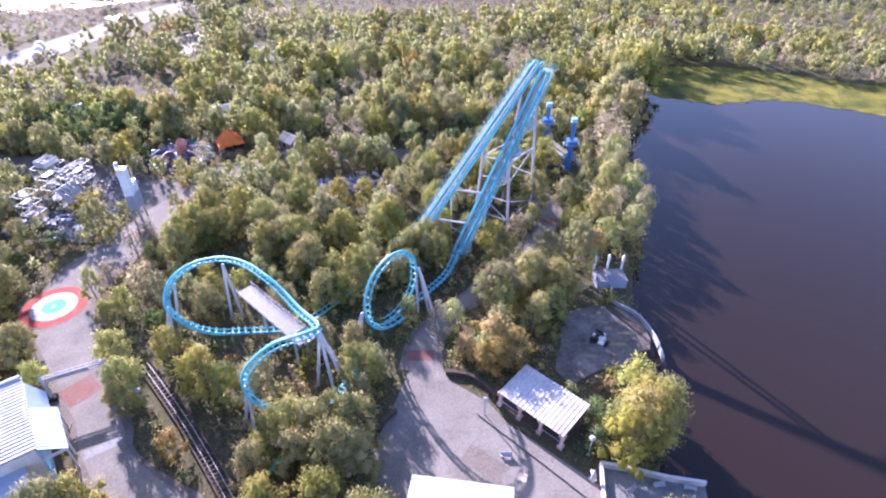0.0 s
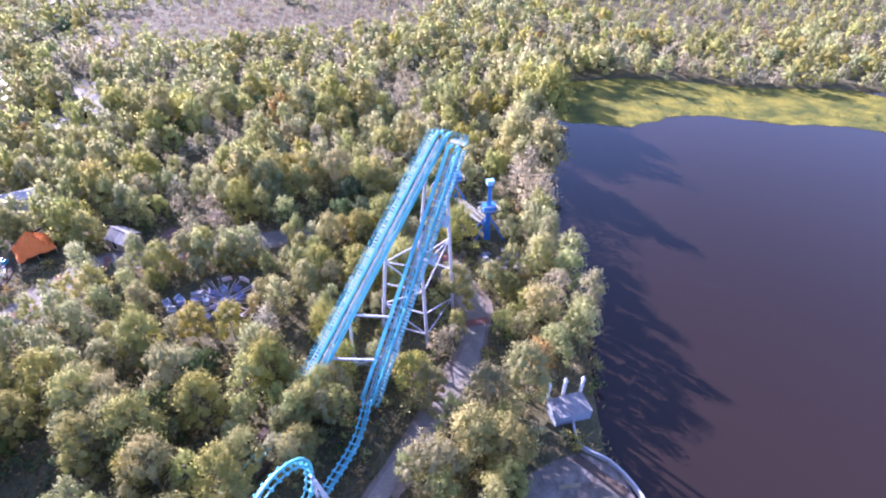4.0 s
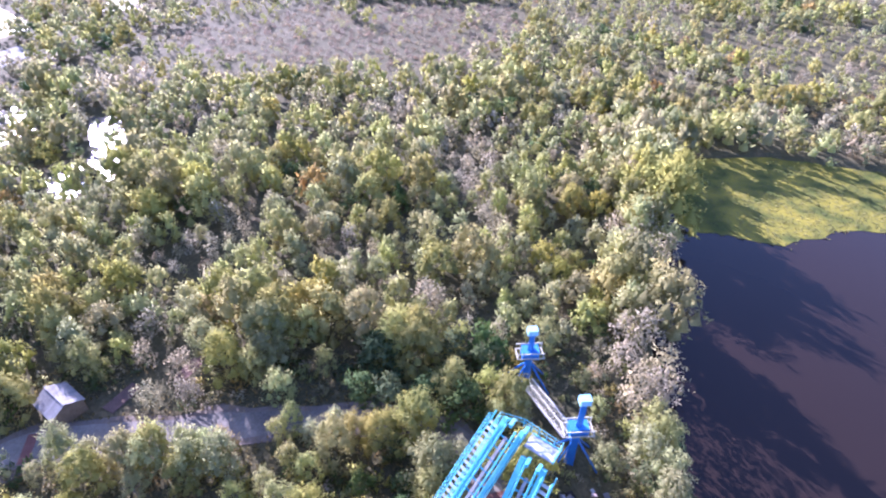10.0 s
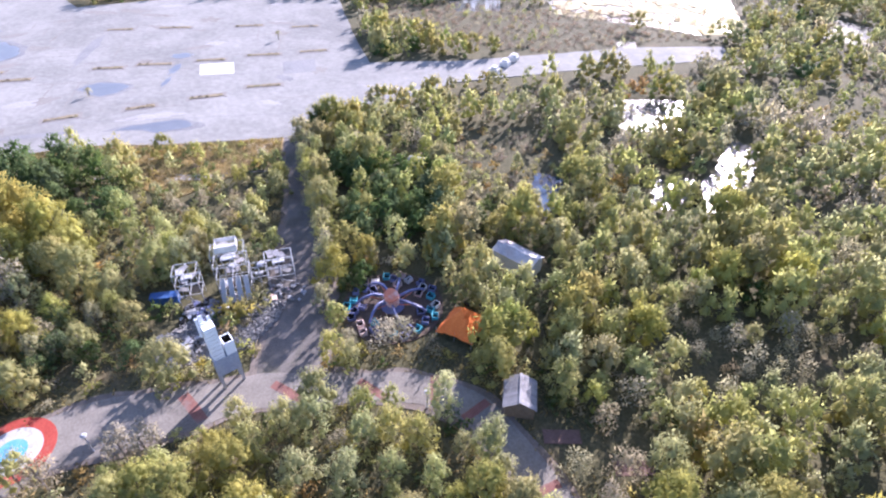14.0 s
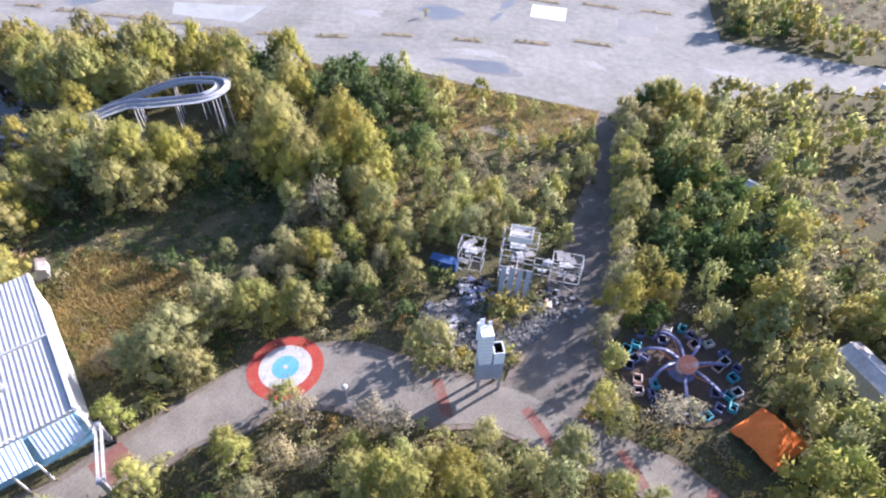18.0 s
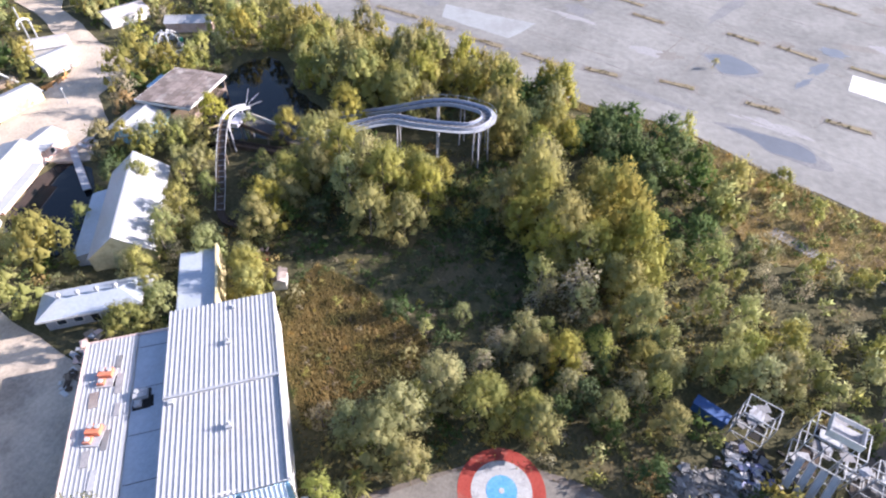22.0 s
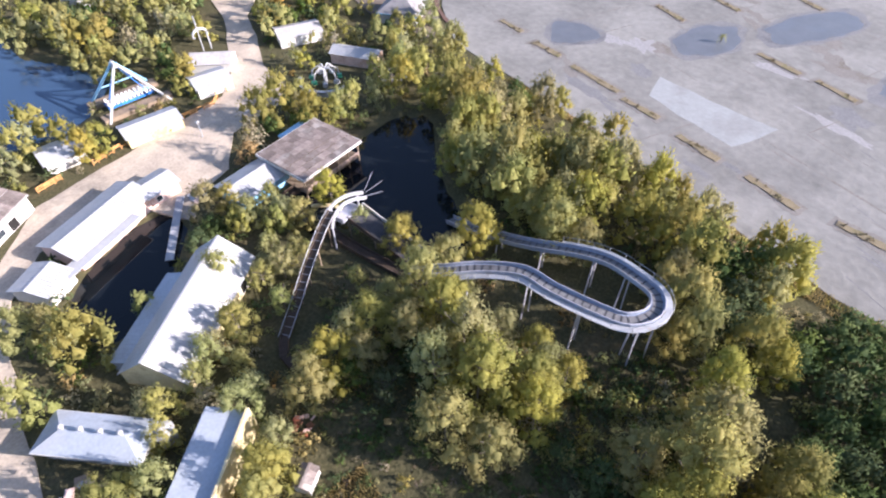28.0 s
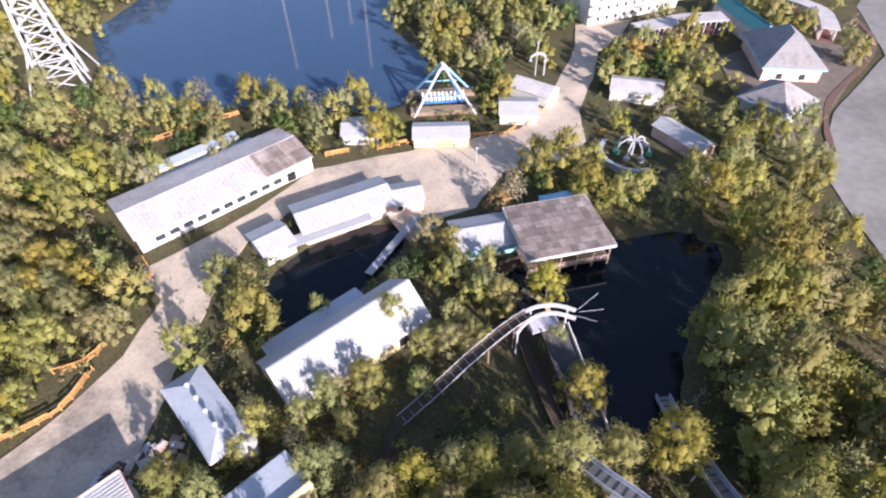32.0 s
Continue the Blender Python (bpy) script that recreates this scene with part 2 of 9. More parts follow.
M_BOARDW = shade("white painted boards", (0.66, 0.68, 0.72), (0.76, 0.78, 0.81), 2.0, 0.6, bump=0.05, c3=(0.60, 0.61, 0.63), dirt=0.1)
M_ROOFGREY = shade("grey weathered shingle", (0.20, 0.195, 0.20), (0.31, 0.295, 0.29), 1.2, 0.9, bump=0.3, c3=(0.17, 0.16, 0.16), vary=0.15)
M_WALLW = shade("dirty white wall", (0.54, 0.52, 0.49), (0.66, 0.64, 0.61), 1.6, 0.85, c3=(0.50, 0.44, 0.36))
M_WALLP = shade("faded pink wall", (0.60, 0.42, 0.36), (0.70, 0.54, 0.47), 1.6, 0.85, c3=(0.48, 0.30, 0.22))
M_WALLC = shade("cream yellow wall", (0.62, 0.50, 0.27), (0.70, 0.60, 0.36), 1.6, 0.85, c3=(0.42, 0.30, 0.15))
M_WALLG = shade("bare concrete", (0.32, 0.32, 0.33), (0.43, 0.43, 0.44), 2.0, 0.85, c3=(0.30, 0.30, 0.31))
M_DARK = shade("dark opening", (0.015, 0.014, 0.014), (0.03, 0.028, 0.026), 1.0, 0.8, bump=0.0)
M_STEELGREY = shade("dull weathered steel", (0.26, 0.26, 0.27), (0.36, 0.36, 0.37), 1.0, 0.7, bump=0.05, c3=(0.16, 0.11, 0.08))
# near-black grey: the tree shade on the splash ramp is put into the colour
M_RAMP = shade("ramp boards darkened for shade", (0.05, 0.05, 0.055), (0.085, 0.085, 0.09), 1.5, 0.8, bump=0.2)
M_GREYMETAL = shade("galvanised metal", (0.32, 0.33, 0.345), (0.44, 0.45, 0.465), 1.0, 0.6, 0.15, bump=0.05, c3=(0.26, 0.21, 0.17))
M_RUST = shade("rusty iron", (0.17, 0.075, 0.04), (0.27, 0.13, 0.07), 0.8, 0.85, bump=0.3, c3=(0.08, 0.05, 0.04))
M_ORANGE = shade("orange fence timber", (0.50, 0.24, 0.08), (0.60, 0.33, 0.13), 1.0, 0.8, vary=0.2, c3=(0.36, 0.18, 0.08))
M_WOOD = shade("grey brown timber", (0.20, 0.145, 0.10), (0.32, 0.25, 0.18), 0.7, 0.9, bump=0.3, vary=0.25)
M_WOODDARK = shade("dark wet timber", (0.06, 0.045, 0.035), (0.11, 0.08, 0.06), 0.8, 0.85, bump=0.3)
M_GREEN = shade("bright green plastic", (0.04, 0.30, 0.16), (0.07, 0.37, 0.22), 0.8, 0.4, bump=0.0)
M_SEATTEAL = shade("teal moulded seat", (0.03, 0.27, 0.33), (0.06, 0.34, 0.40), 0.8, 0.4, bump=0.0, vary=0.25)
M_ARM = shade("faded violet blue paint", (0.10, 0.11, 0.225), (0.165, 0.18, 0.32), 0.8, 0.6, bump=0.05, c3=(0.25, 0.25, 0.33))
M_HUB = shade("faded red orange paint", (0.55, 0.13, 0.06), (0.66, 0.24, 0.13), 0.8, 0.55, c3=(0.60, 0.42, 0.36))
M_TENT = shade("orange canvas", (0.80, 0.16, 0.03), (0.88, 0.24, 0.06), 1.5, 0.8, bump=0.2)
M_YELLOW = shade("pale yellowed seats", (0.42, 0.40, 0.31), (0.52, 0.50, 0.40), 0.8, 0.6)
M_TROUGH = shade("slate blue fibreglass", (0.22, 0.26, 0.34), (0.32, 0.36, 0.44), 1.5, 0.5, bump=0.05, c3=(0.38, 0.40, 0.46))
M_GLASS = shade("dark window glass", (0.03, 0.04, 0.05), (0.05, 0.06, 0.07), 1.0, 0.1, bump=0.0)
M_TARGETBLUE = shade("blue painted disc", (0.07, 0.25, 0.46), (0.13, 0.34, 0.54), 1.5, 0.85, c3=(0.22, 0.36, 0.48))
M_TARGETWHITE = shade("worn pale ring", (0.33, 0.325, 0.32), (0.46, 0.45, 0.44), 0.9, 0.85, c3=(0.26, 0.255, 0.25))
M_TARGETRED = shade("worn red ring", (0.27, 0.04, 0.03), (0.36, 0.075, 0.055), 1.5, 0.85, c3=(0.30, 0.14, 0.11))
M_BARK = shade("grey bark", (0.13, 0.11, 0.09), (0.24, 0.21, 0.18), 0.6, 0.95, bump=0.4)
M_LEAF_Y = leaf_shade("yellow olive leaves", (0.425, 0.388, 0.124), (0.275, 0.285, 0.096), (0.48, 0.435, 0.15), 0.54)
M_LEAF_O = leaf_shade("golden brown leaves", (0.44, 0.305, 0.12), (0.37, 0.285, 0.105), (0.48, 0.37, 0.15), 0.48)
M_LEAF_N = leaf_shade("pale grey olive leaves", (0.46, 0.452, 0.178), (0.335, 0.365, 0.138), (0.53, 0.505, 0.208), 0.60)
M_LEAF_G = leaf_shade("dark green leaves", (0.075, 0.128, 0.045), (0.125, 0.172, 0.058), (0.17, 0.215, 0.07), 0.42)
M_LEAF_D = leaf_shade("dry grey brown twigs", (0.43, 0.385, 0.24), (0.36, 0.325, 0.19), (0.50, 0.445, 0.28), 0.54)
M_SOIL = shade("trodden dark soil", (0.075, 0.062, 0.05), (0.20, 0.172, 0.145), 4.0, 0.95, bump=0.3, fine=5.0, c3=(0.25, 0.225, 0.20), spread=0.4, spec=0.2)
M_STRAW = shade("matted dry grass", (0.20, 0.145, 0.065), (0.33, 0.25, 0.12), 3.0, 0.95, bump=0.3, fine=4.0, c3=(0.12, 0.105, 0.045), spread=0.4, spec=0.2)
M_LEAF_B = leaf_shade("bare purple brown brush", (0.30, 0.235, 0.17), (0.36, 0.29, 0.19), (0.40, 0.33, 0.20), 0.4)
M_GRASS = leaf_shade("golden and green grass", (0.36, 0.26, 0.095), (0.16, 0.15, 0.05), (0.40, 0.29, 0.11), 0.45)
M_WEED = leaf_shade("floating yellow green weed", (0.255, 0.23, 0.055), (0.075, 0.095, 0.03), (0.30, 0.26, 0.075), 0.1)

# ---- mesh helpers ----
def thing(name, label, category, x=0.0, y=0.0, z=0.0, turn=0.0, group=""):
    ob = new(name)
    ob.matrix_basis = pose(x, y, z, 0, 0, turn)
    ob.empty_display_size = 0.3
    return tagged(ob, label, category, group)


def part(name, bm, material, parent=None, label="", smooth=False):
    me = bpy.data.meshes.new(name)
    bm.to_mesh(me)
    bm.free()
    me.materials.append(material)
    if smooth:
        for p in me.polygons:
            p.use_smooth = True
    ob = new(name, me)
    if parent:
        ob.parent = parent
    return tagged(ob, label)


def piece(name, me, parent, m):
    """One more object on a shared mesh."""
    ob = new(name, me)
    ob.parent = parent
    ob.matrix_basis = m
    return ob


def box(bm, x0, x1, y0, y1, z0, z1, m=None):
    vs = [bm.verts.new(p) for p in ((x0, y0, z0), (x1, y0, z0), (x1, y1, z0), (x0, y1, z0), (x0, y0, z1), (x1, y0, z1), (x1, y1, z1), (x0, y1, z1))]
    for f in ((3, 2, 1, 0), (4, 5, 6, 7), (0, 1, 5, 4), (1, 2, 6, 5), (2, 3, 7, 6), (3, 0, 4, 7)):
        bm.faces.new([vs[i] for i in f])
    if m:
        bmesh.ops.transform(bm, matrix=m, verts=vs)
    return bm


def boxes(*sizes):
    bm = bmesh.new()
    for s in sizes:
        box(bm, *s)
    return bm


def tube(bm, pts, r, seg=6, closed=False):
    """A round bar along points."""
    pts = [Vector(p) for p in pts]
    rings = []
    n = len(pts)
    for i, p in enumerate(pts):
        a = pts[i - 1] if (i or closed) else p
        b = pts[(i + 1) % n] if (i < n - 1 or closed) else p
        d = (b - a).normalized()
        side = d.cross(Vector((0, 0, 1)))
        if side.length < 1e-3:
            side = d.cross(Vector((1, 0, 0)))
        side.normalize()
        up = side.cross(d)
        rings.append([bm.verts.new(p + (side * math.cos(2 * math.pi * k / seg) + up * math.sin(2 * math.pi * k / seg)) * r) for k in range(seg)])
    for i in range(n if closed else n - 1):
        u, v = rings[i], rings[(i + 1) % n]
        for k in range(seg):
            bm.faces.new((u[k], u[(k + 1) % seg], v[(k + 1) % seg], v[k]))
    if not closed:
        bm.faces.new(rings[0][::-1])
        bm.faces.new(rings[-1])
    return bm


def bars(pairs, r, seg=5):
    bm = bmesh.new()
    for a, b in pairs:
        tube(bm, (a, b), r, seg)
    return bm


def each(name, pairs, r, seg, material, parent, label="", m=None):
    """One round bar for each pair of ends, each a part of its own."""
    for a, b in pairs:
        o = part(name, tube(bmesh.new(), (a, b), r, seg), material, parent, label)
        if m:
            o.matrix_basis = m


def beam(bm, a, b, w, h):
    """A square beam from a to b."""
    a, b = Vector(a), Vector(b)
    d = b - a
    m = Matrix.Translation(a) @ d.to_track_quat("Y", "Z").to_matrix().to_4x4()
    return box(bm, -w / 2, w / 2, 0, d.length, -h / 2, h / 2, m)


def slab(bm, poly, z0, z1):
    """A flat plate with upright edges over a plan outline."""
    top = [bm.verts.new((x, y, z1)) for x, y in poly]
    low = [bm.verts.new((x, y, z0)) for x, y in poly]
    f = bm.faces.new(top)
    f.normal_update()
    if f.normal.z < 0:
        f.normal_flip()
    for i in range(len(poly)):
        j = (i + 1) % len(poly)
        bm.faces.new((top[i], low[i], low[j], top[j]))
    bmesh.ops.recalc_face_normals(bm, faces=bm.faces[:])
    bmesh.ops.triangulate(bm, faces=[f])
    return bm


def smooth_line(pts, step=2.0):
    """Points along a smooth curve through pts (2D or 3D)."""
    pts = [Vector(p) for p in pts]
    out = []
    for i in range(len(pts) - 1):
        p0, p1, p2, p3 = pts[max(i - 1, 0)], pts[i], pts[i + 1], pts[min(i + 2, len(pts) - 1)]
        n = max(1, int((p2 - p1).length / step))
        for k in range(n):
            t = k / n
            out.append(0.5 * ((2 * p1) + (p2 - p0) * t + (2 * p0 - 5 * p1 + 4 * p2 - p3) * t * t + (3 * p1 - p0 - 3 * p2 + p3) * t ** 3))
    out.append(pts[-1])
    return out


def ribbon(pts, widths):
    """The outline of a path of changing width along its centre line."""
    line = smooth_line(pts, 2.5)
    n = len(line)
    left, right = [], []
    for i, p in enumerate(line):
        d = (line[min(i + 1, n - 1)] - line[max(i - 1, 0)]).normalized()
        s = i / (n - 1) * (len(widths) - 1)
        k = min(int(s), len(widths) - 2)
        w = (widths[k] * (1 - s + k) + widths[k + 1] * (s - k)) / 2 * (1 + 0.10 * noise.noise(Vector((p.x * 0.15, p.y * 0.15, 3))))
        left.append((p.x - d.y * w, p.y + d.x * w))
        right.append((p.x + d.y * w, p.y - d.x * w))
    return left + right[::-1]


def rough_edge(poly, step=4.0, amount=1.0):
    """The outline with its edges broken up by noise."""
    out = []
    n = len(poly)
    for i in range(n):
        a, b = Vector(poly[i]), Vector(poly[(i + 1) % n])
        k = max(1, int((b - a).length / step))
        nrm = Vector((-(b - a).y, (b - a).x)).normalized()
        for j in range(k):
            p = a.lerp(b, j / k)
            p = p + nrm * amount * noise.noise(Vector((p.x * 0.13, p.y * 0.13, 7)))
            out.append((p.x, p.y))
    return out


def inside(poly, X, Y):
    """Which of the plan points lie in the outline."""
    r = np.zeros(np.shape(X), bool)
    n = len(poly)
    for i in range(n):
        x1, y1 = poly[i]
        x2, y2 = poly[(i + 1) % n]
        if y1 != y2:
            r ^= ((y1 > Y) != (y2 > Y)) & (X < (x2 - x1) * (Y - y1) / (y2 - y1) + x1)
    return r


def away(poly, X, Y, closed=True):
    """Distance in the plan from the outline's edges."""
    d = np.full(np.shape(X), 1e9)
    n = len(poly)
    for i in range(n if closed else n - 1):
        x1, y1 = poly[i]
        x2, y2 = poly[(i + 1) % n]
        dx, dy = x2 - x1, y2 - y1
        t = np.clip(((X - x1) * dx + (Y - y1) * dy) / (dx * dx + dy * dy + 1e-9), 0, 1)
        d = np.minimum(d, np.hypot(X - x1 - t * dx, Y - y1 - t * dy))
    return d


# ---- plan outlines ----
LAKE = [(88, 236), (78, 206), (70, 191), (62, 171), (58, 148), (53, 133), (53, 118), (48, 102), (43, 86), (41, 72), (39, 58), (37, 46), (37, 20), (60, -60), (330, -90), (420, 60), (330, 150), (198, 210), (165, 216), (146, 226), (121, 235)]
LAKE2 = [(-8, -146), (-24, -110), (-33, -96), (-52, -92), (-75, -91), (-92, -87), (-104, -84), (-114, -89), (-122, -101), (-116, -118), (-108, -132), (-108, -150), (-108, -190), (-70, -230), (-30, -230), (-20, -190)]
POND = [(-133, -22), (-129, -18), (-129, -10), (-134, -9), (-141, 6), (-142, 13), (-149, 14), (-153, 4), (-158, -6), (-165, -14), (-172, -22), (-166, -28), (-150, -25), (-140, -22)]
CANAL = [(-84, -22), (-89, -30), (-102, -36), (-109, -36), (-108, -28), (-103, -22), (-97, -17), (-88, -13)]
MARSH_POOLS = [
    [(-104, 205), (-100, 208), (-94, 204), (-89, 199), (-91, 194), (-97, 198)],
    [(-85, 230), (-81, 240), (-72, 231), (-76, 221)],
    [(-91, 270), (-81, 268), (-71, 246), (-68, 232), (-74, 229), (-80, 250)],
    [(-131, 258), (-120, 278), (-104, 260), (-113, 246)],
    [(-177, 305), (-174, 311), (-167, 304), (-169, 300)],
    [(-269, 274), (-262, 300), (-243, 287), (-252, 269)],
    [(-150, 426), (-133, 425), (-121, 396), (-138, 394)],
    [(-224, 311), (-262, 330), (-290, 360), (-272, 420), (-236, 440), (-196, 402), (-160, 366), (-168, 346), (-189, 334), (-206, 322)]]
LOT = [(-158, 152), (-164, 135), (-170, 121), (-183, 94), (-184, 72), (-191, 40), (-198, 10), (-203, -20), (-206, -45), (-222, -67), (-255, -95), (-268, -130), (-285, -150), (-330, -160), (-470, -120), (-470, 60), (-400, 90), (-346, 103), (-340, 154), (-301, 224), (-247, 209), (-205, 199), (-190, 230), (-168, 304), (-150, 340), (-138, 330), (-158, 270), (-171, 219), (-166, 189), (-166, 161)]
PATH_LINE = [(-34, 38), (-47, 46), (-56, 57), (-64, 66), (-70, 74), (-75, 82), (-75, 92), (-73, 101), (-71, 109), (-69, 118), (-64, 127), (-60, 136), (-54, 144), (-47, 148), (-39, 149), (-31, 149), (-21, 150), (-8, 151), (8, 151), (19, 147), (25, 138), (27.5, 126), (28, 117), (25.5, 108), (21, 101), (13, 92), (5, 83), (-1, 74), (-2, 66)]
PATH_WIDE = [6, 6, 6, 10, 11, 8, 6.5, 6, 6, 5.5, 3.5, 4, 6, 4.6, 3, 3, 6]
PATH_MAIN = rough_edge(ribbon(PATH_LINE, PATH_WIDE), 1.2, 0.5)
LOT_LINE = [(-66, 121), (-76, 126), (-86, 131), (-97, 135), (-110, 139), (-122, 142), (-140, 147), (-160, 153)]
LOT_WIDE = [10, 12, 11, 6, 3.5, 4, 5]
PATH_LOT = rough_edge(ribbon(LOT_LINE, LOT_WIDE), 1.2, 0.9)
PLAZA = [(-3, 70), (-6, 58), (-9, 50), (-8, 42), (2, 36), (26, 34), (26, 44), (20, 49), (13, 55), (10, 59), (3.5, 64), (1, 69)]
STREET = [(-46, 20), (-48, 10), (-55, 2), (-61, -8), (-64, -20), (-58, -28), (-66, -34), (-78, -44), (-90, -58), (-109, -62), (-127, -66), (-141, -69), (-150, -80), (-158, -96), (-166, -112), (-170, -128), (-190, -130), (-182, -118), (-172, -108), (-166, -92), (-158, -76), (-156, -62), (-150, -55), (-134, -52), (-126, -40), (-117, -37), (-112, -30), (-104, -44), (-86, -43), (-78, -34), (-74, -24), (-73, -16), (-71, -6), (-70.5, 1), (-68.5, 13), (-58.5, 22), (-48, 31)]
WEEDS = [(86, 237), (80, 206), (84, 201), (93, 198), (102, 194.5), (107, 197), (112.6, 197), (118, 200), (125, 200), (138, 197), (151, 189), (175, 182), (196, 168), (230, 150), (260, 150), (198, 214), (165, 218), (146, 228), (121, 237)]

# ---- ground: one sheet to the horizon, with the lakes as hollows ----
def ground_height(X, Y):
    h = -0.12 - 0.10 * np.sin(X * 0.11 + 1.3) * np.sin(Y * 0.09)
    for poly, depth, soft in ((LAKE, 4.0, 3.5), (LAKE2, 4.0, 3.5), (POND, 3.0, 2.5), (CANAL, 2.5, 2.0), *((p, 1.6, 2.5) for p in MARSH_POOLS)):
        d = away(poly, X, Y) * np.where(inside(poly, X, Y), 1, -1)
        t = np.clip((d + soft) / (2 * soft), 0, 1)
        h -= depth * t * t * (3 - 2 * t) * (1 if depth > 2 else 1)
    return h


def axis_steps(lo, hi, near, far):
    inner = np.arange(lo, hi + 0.1, near)
    outer = np.cumsum(np.geomspace(near * 2, far, 14))
    return np.concatenate([lo - outer[::-1], inner, hi + outer])


gx = axis_steps(-360, 220, 3.0, 520)
gy = axis_steps(-200, 460, 3.0, 520)
GX, GY = np.meshgrid(gx, gy)
GZ = ground_height(GX, GY)
nx, ny = len(gx), len(gy)
idx = np.arange(nx * ny).reshape(ny, nx)
faces = np.stack([idx[:-1, :-1], idx[:-1, 1:], idx[1:, 1:], idx[1:, :-1]], -1).reshape(-1, 4)
me = bpy.data.meshes.new("ground")
me.from_pydata(np.stack([GX, GY, GZ], -1).reshape(-1, 3).tolist(), [], faces.tolist())
me.materials.append(M_GROUND)
me.shade_smooth()
ground = tagged(new("ground", me), "leaf-littered grassy ground under the trees", "ground", kind="structure")


def sheet(name, poly, z0, z1, material, label, category, kind="structure"):
    return tagged(part(name, slab(bmesh.new(), poly, z0, z1), material), label, category, kind=kind)


def grown(poly, by):
    c = sum((Vector(p) for p in poly), Vector((0, 0))) / len(poly)
    return [tuple(c + (Vector(p) - c) * (1 + by / max((Vector(p) - c).length, 1))) for p in poly]


sheet("water", grown(LAKE, 6), -1.3, -1.0, M_WATER, "dark brown lake with a calm surface", "water")
sheet("water", grown(LAKE2, 6), -1.3, -1.0, M_WATER2, "blue reflecting pond behind the shops", "water")
sheet("water", grown(POND, 3), -0.8, -0.6, M_POND, "dark still flume pond", "water")
sheet("water", grown(CANAL, 3), -0.8, -0.6, M_POND, "dark narrow canal beside the shops", "water")
for i, pool in enumerate(MARSH_POOLS):
    sheet("water", grown(pool, 3), -0.7, -0.5, M_MARSH if i else M_WATER2, "glinting marsh pool between the trees", "water")
lot = sheet("parking_lot", rough_edge(LOT, 6, 0.9), -0.6, 0.06, M_LOT, "sun-bleached empty asphalt parking lot", "parking lot")
sheet("verge", rough_edge(ribbon(PATH_LINE, [w + 2.2 for w in PATH_WIDE]), 1.5, 1.6), -0.5, 0.012, M_SAND, "leaf-strewn dirt verge along the path", "verge")
sheet("verge", rough_edge(ribbon(LOT_LINE, [w + 3.0 for w in LOT_WIDE]), 1.5, 1.8), -0.5, 0.008, M_SAND, "leaf-strewn dirt verge along the service path", "verge")
sheet("pavement", PATH_MAIN, -0.5, 0.05, M_ROAD, "weathered grey concrete path through the park", "path")
sheet("pavement", PATH_LOT, -0.5, 0.044, M_TRACK, "dusty service path to the parking lot", "path")
sheet("pavement", rough_edge(PLAZA, 3, 0.5), -0.5, 0.056, M_ROAD, "worn concrete plaza", "plaza")
sheet("road", rough_edge(STREET, 3, 0.5), -0.5, 0.05, M_STREET, "pale dusty street between the shops", "street")

FOOTPRINTS = []


# ---- turquoise shuttle coaster ----
COASTER = thing("roller_coaster", "turquoise steel shuttle roller coaster with loop and twin lift hills", "roller coaster", -7.6, 77.5)
CB = Vector((-7.6, 77.5, 0))
FWD = Vector((0.645, 0.764, 0)).normalized()
SIDE = Vector((FWD.y, -FWD.x, 0))


def frames_along(pts, ups):
    out = []
    n = len(pts)
    for i, p in enumerate(pts):
        d = (pts[min(i + 1, n - 1)] - pts[max(i - 1, 0)]).normalized()
        u = ups[i] - d * ups[i].dot(d)
        u.normalize()
        s = d.cross(u)
        out.append((p, s, d, u))
    return out


TIE = bpy.data.meshes.new("cross_tie")
_b = bmesh.new()
box(_b, -0.72, 0.72, -0.09, 0.09, -0.10, 0.06)
box(_b, -0.88, -0.70, -0.16, 0.16, -0.14, 0.16)
box(_b, 0.70, 0.88, -0.16, 0.16, -0.14, 0.16)
box(_b, -0.16, 0.16, -0.12, 0.12, -0.62, -0.05)
_b.to_mesh(TIE)
_b.free()
TIE.materials.append(M_TEAL)


def coaster_track(name, pts, ups, tie_step=1.05):
    """Two running rails on ties over a spine tube."""
    fr = frames_along(pts, ups)
    for nm, off, down, r in (("rail", -0.6, 0.0, 0.12), ("rail", 0.6, 0.0, 0.12), ("spine", 0.0, -0.62, 0.24)):
        bm = bmesh.new()
        tube(bm, [p + s * off + u * down - CB for p, s, d, u in fr], r, 6)
        part(nm, bm, M_TEAL, COASTER, smooth=True)
    run = 0.0
    for i in range(1, len(fr)):
        run += (fr[i][0] - fr[i - 1][0]).length
        if run >= tie_step:
            run = 0.0
            p, s, d, u = fr[i]
            m = Matrix((s, d, u)).transposed().to_4x4()
            m.translation = p - CB
            piece("cross_tie", TIE, COASTER, m)


# vertical loop, its exit shifted sideways from its entry
pts, ups = [], []
C, R = Vector((-7.6, 77.5, 9.4)), 7.0
for i in range(65):
    a = -math.pi / 2 - 0.2 + (2 * math.pi + 0.4) * i / 64
    rr = R * (1.0 + 0.10 * max(0.0, -math.sin(a)))
    pts.append(C + FWD * rr * math.cos(a) * 0.93 + Vector((0, 0, rr * math.sin(a))) + SIDE * (-0.9 + 1.8 * i / 64))
    ups.append((C + SIDE * (-0.9 + 1.8 * i / 64)) - pts[-1])
coaster_track("loop", pts, ups, 1.0)

